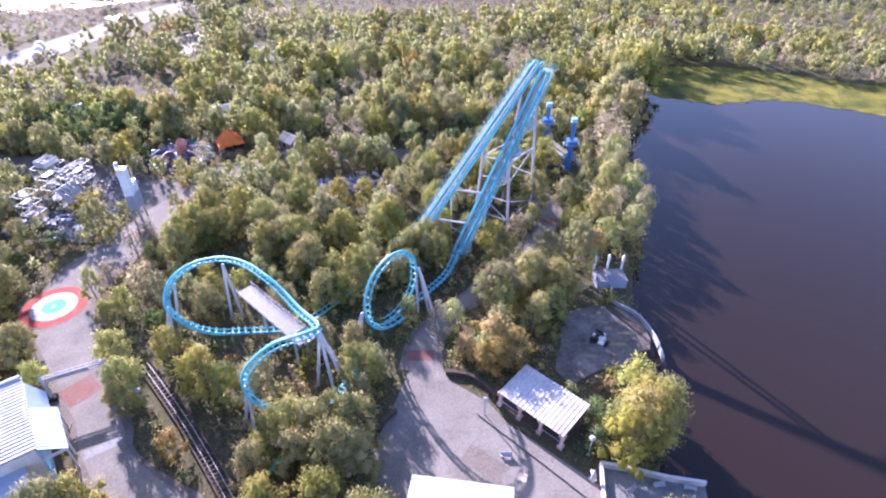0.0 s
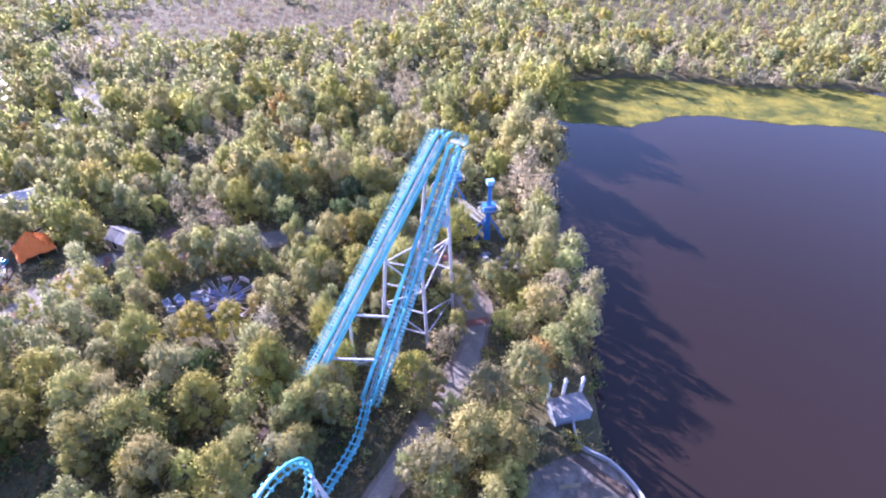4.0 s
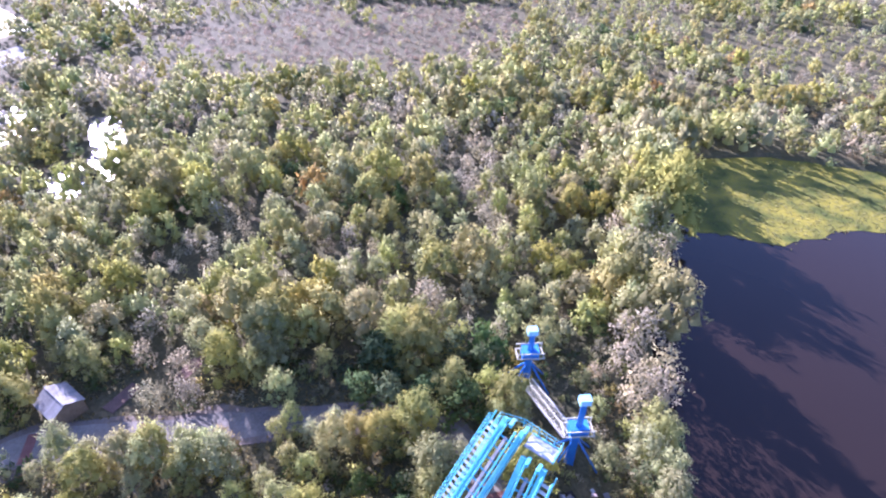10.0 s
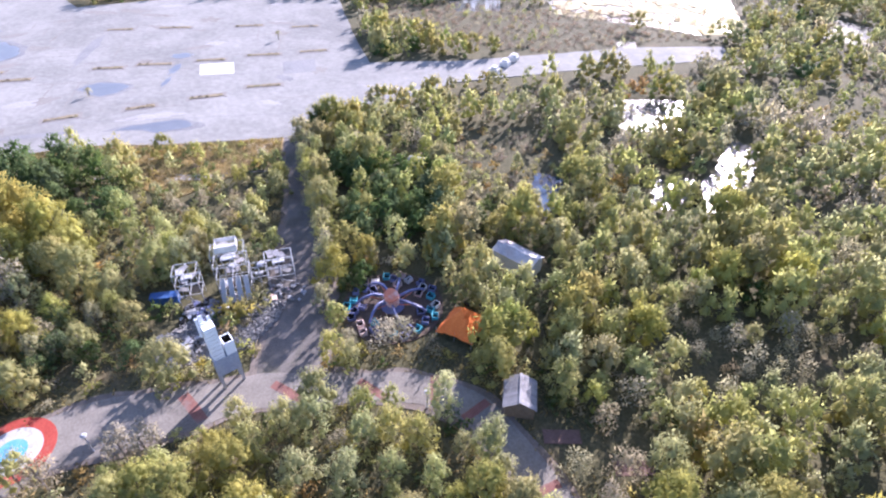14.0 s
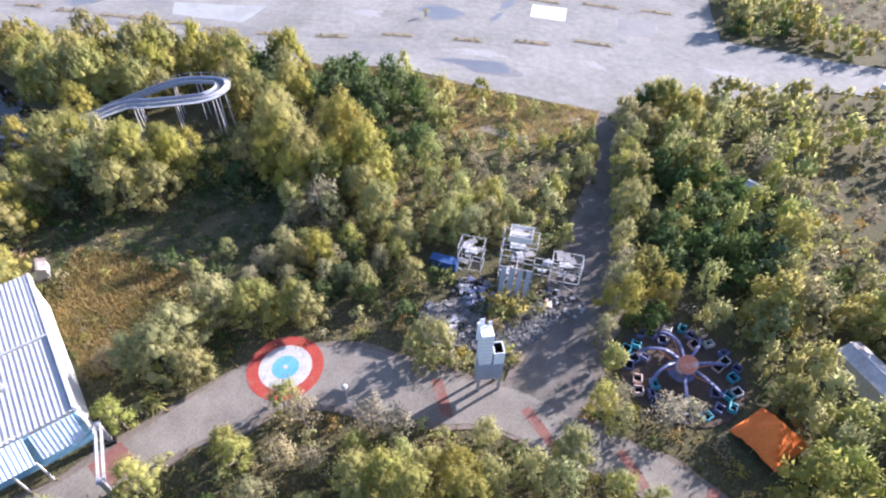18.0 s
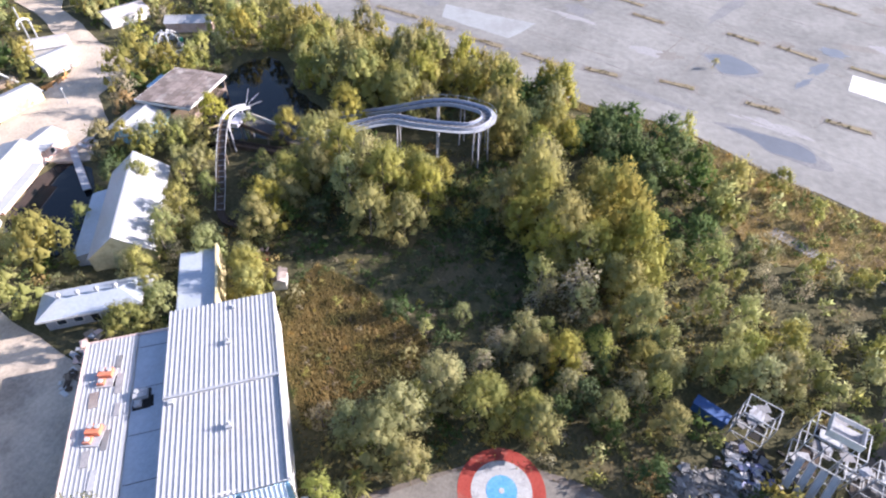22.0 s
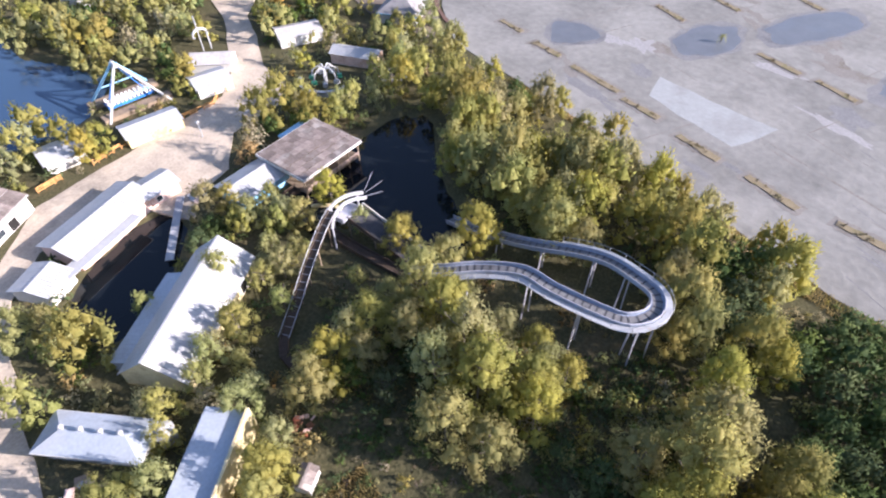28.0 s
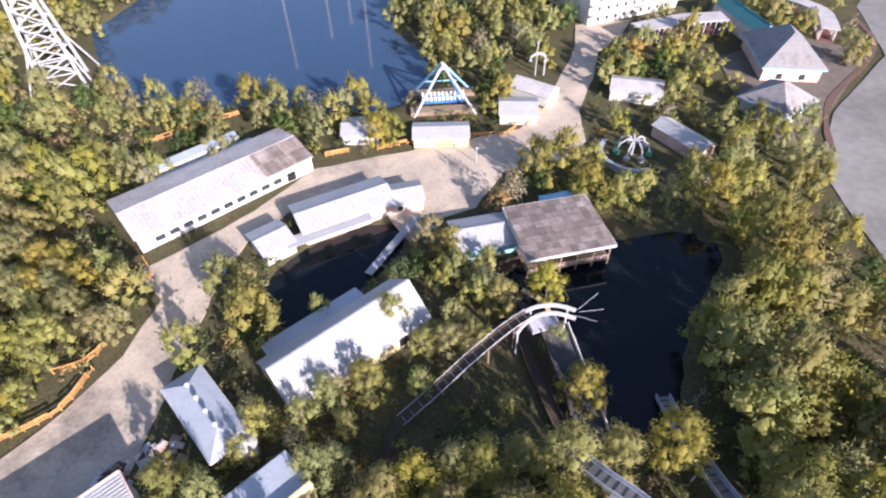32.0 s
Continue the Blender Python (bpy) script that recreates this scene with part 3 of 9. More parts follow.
# twisted double half-loop
TWIST = [(-26.0, 74.0, 2.2), (-33.5, 71.6, 4.0), (-38.5, 69.8, 5.6), (-42.4, 69.4, 7.6), (-46.0, 71.0, 10.2), (-46.2, 74.2, 12.8), (-43.0, 76.4, 14.8), (-38.0, 76.8, 16.0), (-33.0, 75.0, 16.5), (-28.2, 71.6, 16.2), (-24.6, 68.6, 15.2), (-21.2, 65.0, 14.8), (-18.4, 62.0, 15.4),
         (-17.4, 59.6, 16.2), (-19.6, 57.4, 16.9), (-22.6, 56.4, 16.4), (-25.6, 55.6, 14.2), (-27.6, 55.0, 11.4), (-27.6, 54.4, 8.4), (-25.4, 53.6, 6.2), (-22.0, 53.4, 4.8), (-17.0, 56.0, 3.2), (-13.0, 63.0, 2.4), (-12.2, 69.0, 2.2)]
pts = smooth_line(TWIST, 0.5)
mids = [Vector((-37, 72, 9.5)), Vector((-21, 60, 8.0))]
ups = []
for i, p in enumerate(pts):
    f = i / len(pts)
    c = mids[0].lerp(mids[1], min(1, max(0, (f - 0.36) / 0.24)))
    inward = (c - p).normalized()
    w = min(1.0, max(0.0, (p.z - 3.0) / 5.0))
    ups.append(inward * w + Vector((0, 0, 1 - w)))
coaster_track("twist", pts, ups, 1.0)

# level run into the lifts
coaster_track("run", smooth_line([(-5.2, 80.3, 2.0), (-1.6, 85.5, 1.6), (2.6, 91.6, 1.8), (5.2, 97.4, 4.0)], 0.6), [Vector((0, 0, 1))] * 40)
STATION_RUN = smooth_line([(-26.0, 74.0, 2.2), (-22, 79, 1.8), (-16, 87, 1.8), (-9, 95.5, 2.0), (-5.6, 99.8, 3.8)], 0.6)
coaster_track("run", STATION_RUN, [Vector((0, 0, 1))] * len(STATION_RUN))


def lift(name, low, high, cat_side, label):
    """One inclined lift: girders, rails, catwalk with steps, handrails."""
    low, high = Vector(low) - CB, Vector(high) - CB
    d = (high - low)
    length = d.length
    d.normalize()
    s = d.cross(Vector((0, 0, 1))).normalized()
    u = s.cross(d)
    m = Matrix((s, d, u)).transposed().to_4x4()
    m.translation = low
    girders = [part("girder", boxes((x - 0.22, x + 0.22, -1.0, length + 0.4, -0.75, -0.05)), M_TEAL, COASTER) for x in (-1.0, 1.0)]
    for g in girders:
        g.matrix_basis = m
    for x in (-0.55, 0.55):
        part("rail", tube(bmesh.new(), [(x, -1, 0.12), (x, length, 0.12)], 0.10, 6), M_TEAL, COASTER).matrix_basis = m
    part("chain_trough", boxes((-0.14, 0.14, -1, length - 1, -0.35, -0.12)), M_STEELGREY, COASTER).matrix_basis = m
    # ties between the rails get the shade-darkened turquoise
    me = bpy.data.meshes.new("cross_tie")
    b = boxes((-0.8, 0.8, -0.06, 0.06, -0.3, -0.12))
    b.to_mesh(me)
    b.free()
    me.materials.append(M_TEAL_SHADE)
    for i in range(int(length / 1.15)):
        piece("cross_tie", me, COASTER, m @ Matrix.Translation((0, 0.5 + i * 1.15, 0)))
    x0, x1 = (1.25, 2.2) if cat_side > 0 else (-2.2, -1.25)
    for x in (x0, x1):
        part("stringer", boxes((x - 0.05, x + 0.05, -1, length + 0.3, -0.46, -0.3)), M_TEAL, COASTER).matrix_basis = m
    me = bpy.data.meshes.new("tread")
    b = boxes((x0 + 0.06, x1 - 0.06, -0.15, 0.15, -0.36, -0.30))
    b.to_mesh(me)
    b.free()
    me.materials.append(M_GREYMETAL)
    for i in range(int(length / 0.62)):
        piece("tread", me, COASTER, m @ Matrix.Translation((0, 0.2 + i * 0.62, 0)))
    for x in (x0, x1):
        for h in (0.25, 0.75):
            part("handrail", tube(bmesh.new(), [(x, -1, h), (x, length, h)], 0.045, 4), M_TEAL, COASTER).matrix_basis = m
    me = bpy.data.meshes.new("handrail_post")
    b = bmesh.new()
    for x in (x0, x1):
        box(b, x - 0.04, x + 0.04, -0.04, 0.04, -0.4, 0.78)
    b.to_mesh(me)
    b.free()
    me.materials.append(M_TEAL)
    for i in range(int(length / 2.2)):
        piece("handrail_post", me, COASTER, m @ Matrix.Translation((0, 0.5 + i * 2.2, 0)))
    return m, length


LL, LH = (-5.0, 100.6, 3.6), (22.3, 123.9, 36.6)
RL, RH = (5.2, 98.4, 3.4), (23.6, 120.7, 35.4)
ml, nl = lift("lift", LL, LH, -1, "")
mr, nr = lift("lift", RL, RH, 1, "")
for m_, n_, sgn in ((mr, nr, 1),):
    for f in (0.55, 0.70):
        y0 = n_ * f
        deck_ = part("service_platform", boxes((2.2, 3.5, y0, y0 + 1.8, -0.5, -0.42)), M_GREYMETAL, COASTER)
        deck_.matrix_basis = m_
        b = bmesh.new()
        for h in (0.1, 0.6):
            tube(b, [(2.2, y0, h), (3.5, y0, h), (3.5, y0 + 1.8, h), (2.2, y0 + 1.8, h)], 0.045, 4)
        for x, y in ((3.5, y0), (3.5, y0 + 0.9), (3.5, y0 + 1.8), (2.3, y0), (2.3, y0 + 1.8)):
            box(b, x - 0.04, x + 0.04, y - 0.04, y + 0.04, -0.45, 0.62)
        part("platform_rail", b, M_TEAL, deck_)
# head platform with handrails and the pulley blocks
hp = Vector((23.4, 122.6, 36.6)) - CB
mt = Matrix.Translation(hp) @ pose(0, 0, 0, 0, 0, math.degrees(math.atan2(FWD.y, FWD.x)) - 90)
part("head_platform", boxes((-0.2, 2.6, 0.2, 1.7, -1.3, -1.22)), M_GREYMETAL, COASTER, "pale grating platform at the lift head").matrix_basis = mt
part("edge_channel", boxes((-0.2, 2.6, 1.7, 1.8, -1.35, -1.1), (2.6, 2.7, 0.2, 1.8, -1.35, -1.1)), M_TEAL, COASTER).matrix_basis = mt
b = bmesh.new()
for h in (0.45, 0.95):
    tube(b, [(-3.2, -0.9, h - 0.9), (-3.2, 0.9, h - 0.6), (-1.2, 1.8, h - 0.9), (2.7, 1.8, h - 1.1), (2.7, 0.0, h - 1.1)], 0.045, 4)
for x in np.linspace(-1.2, 2.7, 6):
    box(b, x - 0.04, x + 0.04, 1.76, 1.84, -1.3, 0.0)
part("handrail", b, M_TEAL, COASTER).matrix_basis = mt
for x, y, z in ((-1.9, 0.9, -0.3), (-0.5, 0.9, -0.3), (0.9, -0.9, -1.4), (2.0, -0.9, -1.4)):
    part("pulley_block", boxes((x - 0.16, x + 0.16, y - 0.5, y + 0.3, z, z + 0.5)), M_TEAL, COASTER).matrix_basis = mt


# white lattice tower that carries both lifts
def at_line(lo, hi, z):
    lo, hi = Vector(lo), Vector(hi)
    return lo.lerp(hi, (z - lo.z) / (hi.z - lo.z))


tops = [at_line(LL, LH, 23.0), at_line(RL, RH, 23.0), at_line(LL, LH, 33.0), at_line(RL, RH, 33.0)]
feet = [Vector((9.6, 116.0, -0.2)), Vector((17.4, 110.8, -0.2)), Vector((17.2, 124.4, -0.2)), Vector((24.0, 118.6, -0.2))]
for t_, f_ in zip(tops, feet):
    part("tower_leg", tube(bmesh.new(), [f_ - CB, t_ - CB - Vector((0, 0, 0.8))], 0.30, 8), M_STEELW, COASTER, "chalky white steel tower leg")
for i, j, bays in ((0, 1, (0, 1, 2, 3)), (2, 3, (1, 3)), (1, 3, (0, 2))):
    for k in bays:
        f0, f1 = 0.12 + 0.22 * k, 0.12 + 0.22 * (k + 1)
        a0, b0 = feet[i].lerp(tops[i], f0), feet[j].lerp(tops[j], f0)
        a1, b1 = feet[i].lerp(tops[i], f1), feet[j].lerp(tops[j], f1)
        each("brace", [(a0 - CB, b0 - CB), (a0 - CB, b1 - CB) if k % 2 else (b0 - CB, a1 - CB)], 0.13, 6, M_STEELW, COASTER)
# lower bents under the lifts
for z in (8.5, 14.0):
    a, b_ = at_line(LL, LH, z), at_line(RL, RH, z)
    part("cross_beam", bars([(a - CB - Vector((0, 0, 0.9)), b_ - CB - Vector((0, 0, 0.9)))], 0.22, 6), M_STEELW, COASTER)
    for p in (a, b_):
        part("support_column", bars([(p - CB - Vector((0, 0, 0.9)), Vector((p.x, p.y, -0.2)) - CB)], 0.24, 8), M_STEELW, COASTER)
each("brace", [(at_line(LL, LH, 8.5) - CB, Vector((9.0, 106.5, 0)) - CB), (at_line(RL, RH, 8.5) - CB, Vector((3.0, 108.0, 0)) - CB)], 0.14, 6, M_STEELW, COASTER)


def legs(top, feet_, r=0.26):
    for f_ in feet_:
        part("support_column", bars([(Vector(top) - CB, Vector(f_) - CB)], r, 8), M_STEELW, COASTER, "chalky white steel support column")


legs((-46.6, 71.4, 9.8), [(-46.9, 69.6, -0.2), (-48.2, 68.8, -0.2)])
legs((-46.0, 74.6, 12.4), [(-48.5, 74.6, -0.2)])
legs((-17.2, 60.4, 15.4), [(-16.2, 60.2, -0.2), (-13.6, 60.6, -0.2), (-14.6, 64.2, -0.2), (-19.6, 62.6, -0.2)])
legs((-27.8, 54.9, 10.2), [(-29.6, 53.6, -0.2), (-27.6, 52.0, -0.2)])
legs((-12.4, 71.8, 8.6), [(-15.4, 70.4, -0.2), (-13.2, 68.4, -0.2)])
legs((-2.6, 79.4, 13.0), [(1.2, 76.6, -0.2), (-1.0, 82.0, -0.2)])
legs((-3.4, 82.6, 9.0), [(-3.0, 81.5, -0.2)])
legs((-37.5, 76.8, 15.3), [(-37.5, 79.2, -0.2), (-39.5, 78.4, -0.2)])
legs((-31.0, 73.6, 9.6), [(-31.0, 73.6, -0.2)])
legs((-24.0, 67.4, 9.6), [(-24.0, 67.4, -0.2), (-21.5, 69.5, -0.2)])
# service platform below the twist
b = bmesh.new()
pd = (Vector((-20.4, 63.2, 0)) - Vector((-34.4, 76.0, 0)))
mp = Matrix.Translation(Vector((-34.4, 76.0, 10.2)) - CB) @ pd.to_track_quat("Y", "Z").to_matrix().to_4x4()
# darker grey chosen to stand in for the shade on this platform
part("service_platform", boxes((-1.5, 1.5, 0, pd.length, -0.25, 0.0)), M_DAMP, COASTER, "grey plank service platform").matrix_basis = mp
b = bmesh.new()
for x in (-1.5, 1.5):
    for h in (0.5, 1.0):
        tube(b, [(x, 0, h), (x, pd.length, h)], 0.04, 4)
    for k in range(9):
        box(b, x - 0.04, x + 0.04, k * pd.length / 8 - 0.04, k * pd.length / 8 + 0.04, 0, 1.0)
part("handrail", b, M_STEELW, COASTER).matrix_basis = mp
part("service_platform", boxes((-2.0, 0.4, -0.9, 0.9, -0.2, 0.0), (-2.0, 0.4, -0.95, -0.85, 0, 0.9), (-2.0, -1.9, -0.9, 0.9, 0, 0.9)), M_ROOFW, COASTER, "white sheet-metal work platform").matrix_basis = Matrix.Translation(Vector((-18.8, 60.6, 13.6)) - CB) @ pose(0, 0, 0, 0, 0, -35)
# low station platform under the level run
mq = Matrix.Translation(Vector((-22.6, 80.4, 0)) - CB) @ FWD.to_track_quat("Y", "Z").to_matrix().to_4x4()
part("station_deck", boxes((1.2, 2.6, 12, 21, -0.2, 1.1), (-2.6, -1.2, 12, 21, -0.2, 1.1)), M_WOODDARK, COASTER, "dark timber loading deck").matrix_basis = mq


# ---- buildings ----
def cyl(bm, r1, r2, z0, z1, seg=16, m=None):
    bmesh.ops.create_cone(bm, cap_ends=True, segments=seg, radius1=r1, radius2=r2, depth=z1 - z0, matrix=(m or Matrix()) @ Matrix.Translation((0, 0, (z0 + z1) / 2)))
    return bm


def shared(name, bm, material):
    me = bpy.data.meshes.new(name)
    bm.to_mesh(me)
    bm.free()
    me.materials.append(material)
    return me


def footprint(cx, cy, turn, L, W, gap=1.0):
    c, s = math.cos(radians(turn)), math.sin(radians(turn))
    FOOTPRINTS.append(([(cx + c * x - s * y, cy + s * x + c * y) for x, y in ((-L / 2, -W / 2), (L / 2, -W / 2), (L / 2, W / 2), (-L / 2, W / 2))], gap))


def opening(parent, side, u, z0, w, h, L, W, kind="window"):
    """A framed window or door standing a little proud of a wall."""
    along = {"S": pose(u, -W / 2, z0, 0, 0, 0), "N": pose(u, W / 2, z0, 0, 0, 180), "E": pose(L / 2, u, z0, 0, 0, 90), "W": pose(-L / 2, u, z0, 0, 0, -90)}[side]
    pane = part(kind, boxes((-w / 2, w / 2, -0.03, 0.02, 0, h)), M_GLASS if kind == "window" else M_DARK, parent)
    pane.matrix_basis = along
    t = 0.10
    part("frame", boxes((-w / 2 - t, -w / 2, -0.07, 0.02, -t, h + t), (w / 2, w / 2 + t, -0.07, 0.02, -t, h + t), (-w / 2, w / 2, -0.07, 0.02, h, h + t), (-w / 2, w / 2, -0.07, 0.02, -t, 0)), M_WALLW, pane)
    return pane


def building(name, label, category, cx, cy, turn, L, W, eave, ridge, wall, roof, panel=1.0, over=0.45, openings=(), rib=0.07, mono=False, base=0.0, group="", gap=0.8, walls=True):
    """A house with thick walls and a roof of separate ribbed panels; the ridge runs along local x (mono: the high edge is at +y)."""
    ob = thing(name, label, category, cx, cy, base, turn, group)
    footprint(cx, cy, turn, L, W, gap)
    t = 0.25
    if walls:
        for x0, x1, y0, y1, e0, e1 in ((-L / 2, L / 2, -W / 2, -W / 2 + t, eave, eave), (-L / 2, L / 2, W / 2 - t, W / 2, ridge if mono else eave, 0)):
            part("wall", boxes((x0, x1, y0, y1, -0.4 - base, e0 - 0.03)), wall, ob)
        for x0, x1 in ((-L / 2, -L / 2 + t), (L / 2 - t, L / 2)):
            bm = bmesh.new()
            prof = [(-W / 2 + t, -0.4 - base), (W / 2 - t, -0.4 - base), (W / 2 - t, (ridge if mono else eave) - 0.05), (-W / 2 + t, eave - 0.05)]
            if not mono:
                prof.insert(3, (0, ridge - 0.05))
            a = [bm.verts.new((x0, y, z)) for y, z in prof]
            b = [bm.verts.new((x1, y, z)) for y, z in prof]
            bm.faces.new(a)
            bm.faces.new(b[::-1])
            for i in range(len(prof)):
                j = (i + 1) % len(prof)
                bm.faces.new((a[i], b[i], b[j], a[j]))
            bmesh.ops.recalc_face_normals(bm, faces=bm.faces[:])
            part("wall", bm, wall, ob)
    run = W if mono else W / 2
    rise = ridge - eave
    slope = math.atan2(rise, run)
    n = max(2, round((L + 2 * over) / panel))
    w = (L + 2 * over) / n
    flank = math.hypot(run, rise) + over
    me = shared("roof_panel", boxes((-w / 2 + 0.012, w / 2 - 0.012, 0, flank, 0, 0.05), (-w / 2 + 0.012, -w / 2 + 0.012 + rib * 1.6, 0, flank, 0.05, 0.05 + rib)), roof)
    sides = ((1,) if mono else (1, -1))
    for sd in sides:
        for i in range(n):
            x = -L / 2 - over + (i + 0.5) * w
            lean = slope + (0 if rib > 0.04 else 0.0)
            m = Matrix.Translation((x, -sd * (W / 2 + over * math.cos(slope)), eave - over * math.sin(slope))) @ pose(0, 0, 0, 0, 0, 0 if sd > 0 else 180) @ pose(0, 0, 0, math.degrees(lean), 0, 0)
            piece("roof_panel", me, ob, m)
    if not mono and ridge > eave + 0.2:
        part("ridge_cap", boxes((-L / 2 - over, L / 2 + over, -0.22, 0.22, ridge + 0.05, ridge + 0.12)), roof, ob)
    for o in openings:
        opening(ob, *o[:5], L, W, o[5] if len(o) > 5 else "window")
    return ob


# great ribbed hall beside the path
HALL = building("amusement_hall", "large hall with a ribbed white metal roof and pale walls", "building", -71.75, 40.6, 38.3, 31.2, 15.6, 7.7, 8.3, M_WALLW, M_ROOFW, 0.7, 0.25, openings=[("E", 4.5, 0.2, 3.0, 2.6, "door"), ("N", -6, 3.5, 2.2, 1.0), ("N", 3, 3.5, 2.2, 1.0)], rib=0.09)
for ch in [o for o in HALL.children if o.name.startswith("roof_panel")]:
    bpy.data.objects.remove(ch)
for ch in [o for o in HALL.children if o.name.startswith("ridge_cap")]:
    bpy.data.objects.remove(ch)
rows = 23
pw = 15.9 / rows
back = shared("roof_panel", boxes((-15.9, -0.1, -pw / 2 + 0.01, pw / 2 - 0.01, 0, 0.06), (-15.9, -0.1, -pw / 2 + 0.01, -pw / 2 + 0.17, 0.06, 0.17)), M_ROOFW)
fore = shared("roof_panel", boxes((0.1, 15.9, -pw / 2 + 0.01, pw / 2 - 0.01, 0, 0.06), (0.1, 15.9, -pw / 2 + 0.01, -pw / 2 + 0.17, 0.06, 0.17)), M_ROOFW)
for i in range(rows):
    y = -7.95 + (i + 0.5) * pw
    piece("roof_panel", back, HALL, Matrix.Translation((0, y, 8.26)))
    piece("roof_panel", fore, HALL, Matrix.Translation((0, y, 8.05)))
part("gutter", boxes((-0.22, 0.18, -8, 8, 8.1, 8.5)), M_GREYMETAL, HALL, "grey metal roof joint")
part("parapet", boxes((-15.8, 15.8, 7.85, 8.2, 7.4, 8.55)), M_WALLW, HALL)
for x in (-7.4, 6.6):
    part("roof_vent", boxes((x - 0.35, x + 0.35, 0.6, 1.3, 8.2, 8.9), (x - 0.12, x + 0.12, 0.8, 1.05, 8.9, 9.6), (x - 0.5, x + 0.5, 0.5, 1.4, 8.85, 8.95)), M_ROOFW, HALL)
part("roof_vent", boxes((-14.6, -13.9, 1.6, 2.0, 8.3, 8.8)), M_GREYMETAL, HALL)
part("roof_vent", boxes((0.5, 1.2, -7.2, -6.5, 8.2, 8.7)), M_ROOFW, HALL)
can = shared("canopy_panel", boxes((-0.3, 0.3, 0, 4.0, 0, 0.05), (-0.3, -0.2, 0, 4.0, 0.05, 0.13)), M_CANOPY)
for i in range(15):
    piece("canopy_panel", can, HALL, Matrix.Translation((15.75, -7.4 + i * 0.6, 7.6)) @ pose(0, 0, 0, 0, 0, -90) @ pose(0, 0, 0, -38, 0, 0))
for i in range(9):
    piece("canopy_panel", can, HALL, Matrix.Translation((15.75, 2.2 + i * 0.6, 7.3)) @ pose(0, 0, 0, 0, 0, -90) @ pose(0, 0, 0, -62, 0, 0))
part("entrance_wall", boxes((15.62, 15.78, -7.7, 7.7, -0.3, 7.2)), M_LTBLUE, HALL, "light blue entrance wall under the canopy")
part("canopy_side", boxes((15.8, 18.8, -7.78, -7.7, 4.9, 5.5)), M_WALLW, HALL, "white canopy side board")
for y in (-7.5, -4.5, -1.5, 1.4):
    part("canopy_post", boxes((18.55, 18.75, y - 0.1, y + 0.1, -0.2, 5.1)), M_WALLW, HALL)
footprint(-71.75 + 17 * 0.785, 40.6 + 17 * 0.62, 38.3, 5, 15.6, 0.3)
drng0 = random.Random(4)
# lower wing: valley roof tinted pale blue for shade, and a ribbed outer strip
WING = thing("hall_wing", "low hall wing with a stained white roof and rooftop machines", "building", -63.6, 29.5, 0, 38.3)
footprint(-63.6, 29.5, 38.3, 28, 13, 0.8)
part("wall", boxes((-14, 14, -6.6, 6.2, -0.4, 5.6)), M_WALLW, WING)
part("flat_roof", boxes((-14.2, 14.2, 0.6, 6.25, 5.6, 5.72)), M_ROOFBLUE, WING, "smooth valley roof tinted pale blue for shade")
wp = shared("roof_panel", boxes((-14.2, 14.2, -0.3, 0.3, 0, 0.06), (-14.2, 14.2, -0.3, -0.2, 0.06, 0.15)), M_ROOFW)
for i in range(12):
    piece("roof_panel", wp, WING, Matrix.Translation((0, -6.5 + i * 0.6, 5.9)) @ pose(0, 0, 0, 1.5, 0, 0))
for tx, ty, tw, th in ((-5.4, -1.6, 3.4, 1.0), (-3.6, -4.4, 2.6, 1.2), (-1.0, -1.2, 2.0, 0.8), (3.6, -1.8, 3.0, 0.8), (5.4, -4.6, 2.4, 1.0), (-9.4, -2.2, 2.2, 0.8), (9.0, -2.6, 2.8, 0.9)):
    part("torn_patch", boxes((tx - tw / 2, tx + tw / 2, ty - th / 2, ty + th / 2, 6.02, 6.09)), drng0.choice([M_ROOFGREY, M_WALLG, M_DAMP, M_ROOFBROWN]), WING, "torn roofing patch").matrix_basis = pose(0, 0, 0, 0, 0, drng0.uniform(-5, 5))
for tx in (-11.5, -4.0, 3.5, 10.5):
    part("roof_seam", boxes((tx - 0.05, tx + 0.05, 0.7, 6.2, 5.72, 5.76)), M_DAMP, WING)
part("parapet", boxes((-14.2, 14.2, -6.95, -6.75, 5.3, 6.25), (-14.3, -14.1, -6.9, 6.2, 5.3, 6.1)), M_WALLP, WING)


def roof_unit(x, y, z, turn, orange):
    u = thing("rooftop_air_unit", "stripped rusty air-conditioning unit on the flat roof" if orange else "dark rooftop air-conditioning unit with white fan housings", "air conditioner", x, y, z, turn)
    part("base_frame", boxes((-1.6, 1.6, -1.2, 1.2, 0, 0.15)), M_GREYMETAL if orange else M_DARK, u)
    part("casing", boxes((-1.3, 0.1, -1.0, 0.9, 0.15, 0.95), (0.3, 1.3, -0.9, 0.1, 0.15, 0.6)), M_HUB if orange else M_WALLG, u, "rusty orange casing" if orange else "grey casing")
    for x_, y_, z_ in ((-0.9, -0.5, 1.0), (-0.9, 0.4, 1.0), (0.8, -0.4, 0.65)):
        b = bmesh.new()
        bmesh.ops.create_cone(b, cap_ends=True, segments=12, radius1=0.36, radius2=0.34, depth=0.3, matrix=Matrix.Translation((x_, y_, z_)))
        part("fan_housing", b, M_ROOFW, u)
    part("loose_sheet", boxes((-0.4, 1.5, 0.9, 1.6, 0.0, 0.04)), M_DARK, u)
    return u


def on_wing(x, y):
    c, s = math.cos(radians(38.3)), math.sin(radians(38.3))
    return -63.6 + c * x - s * y, 29.5 + s * x + c * y


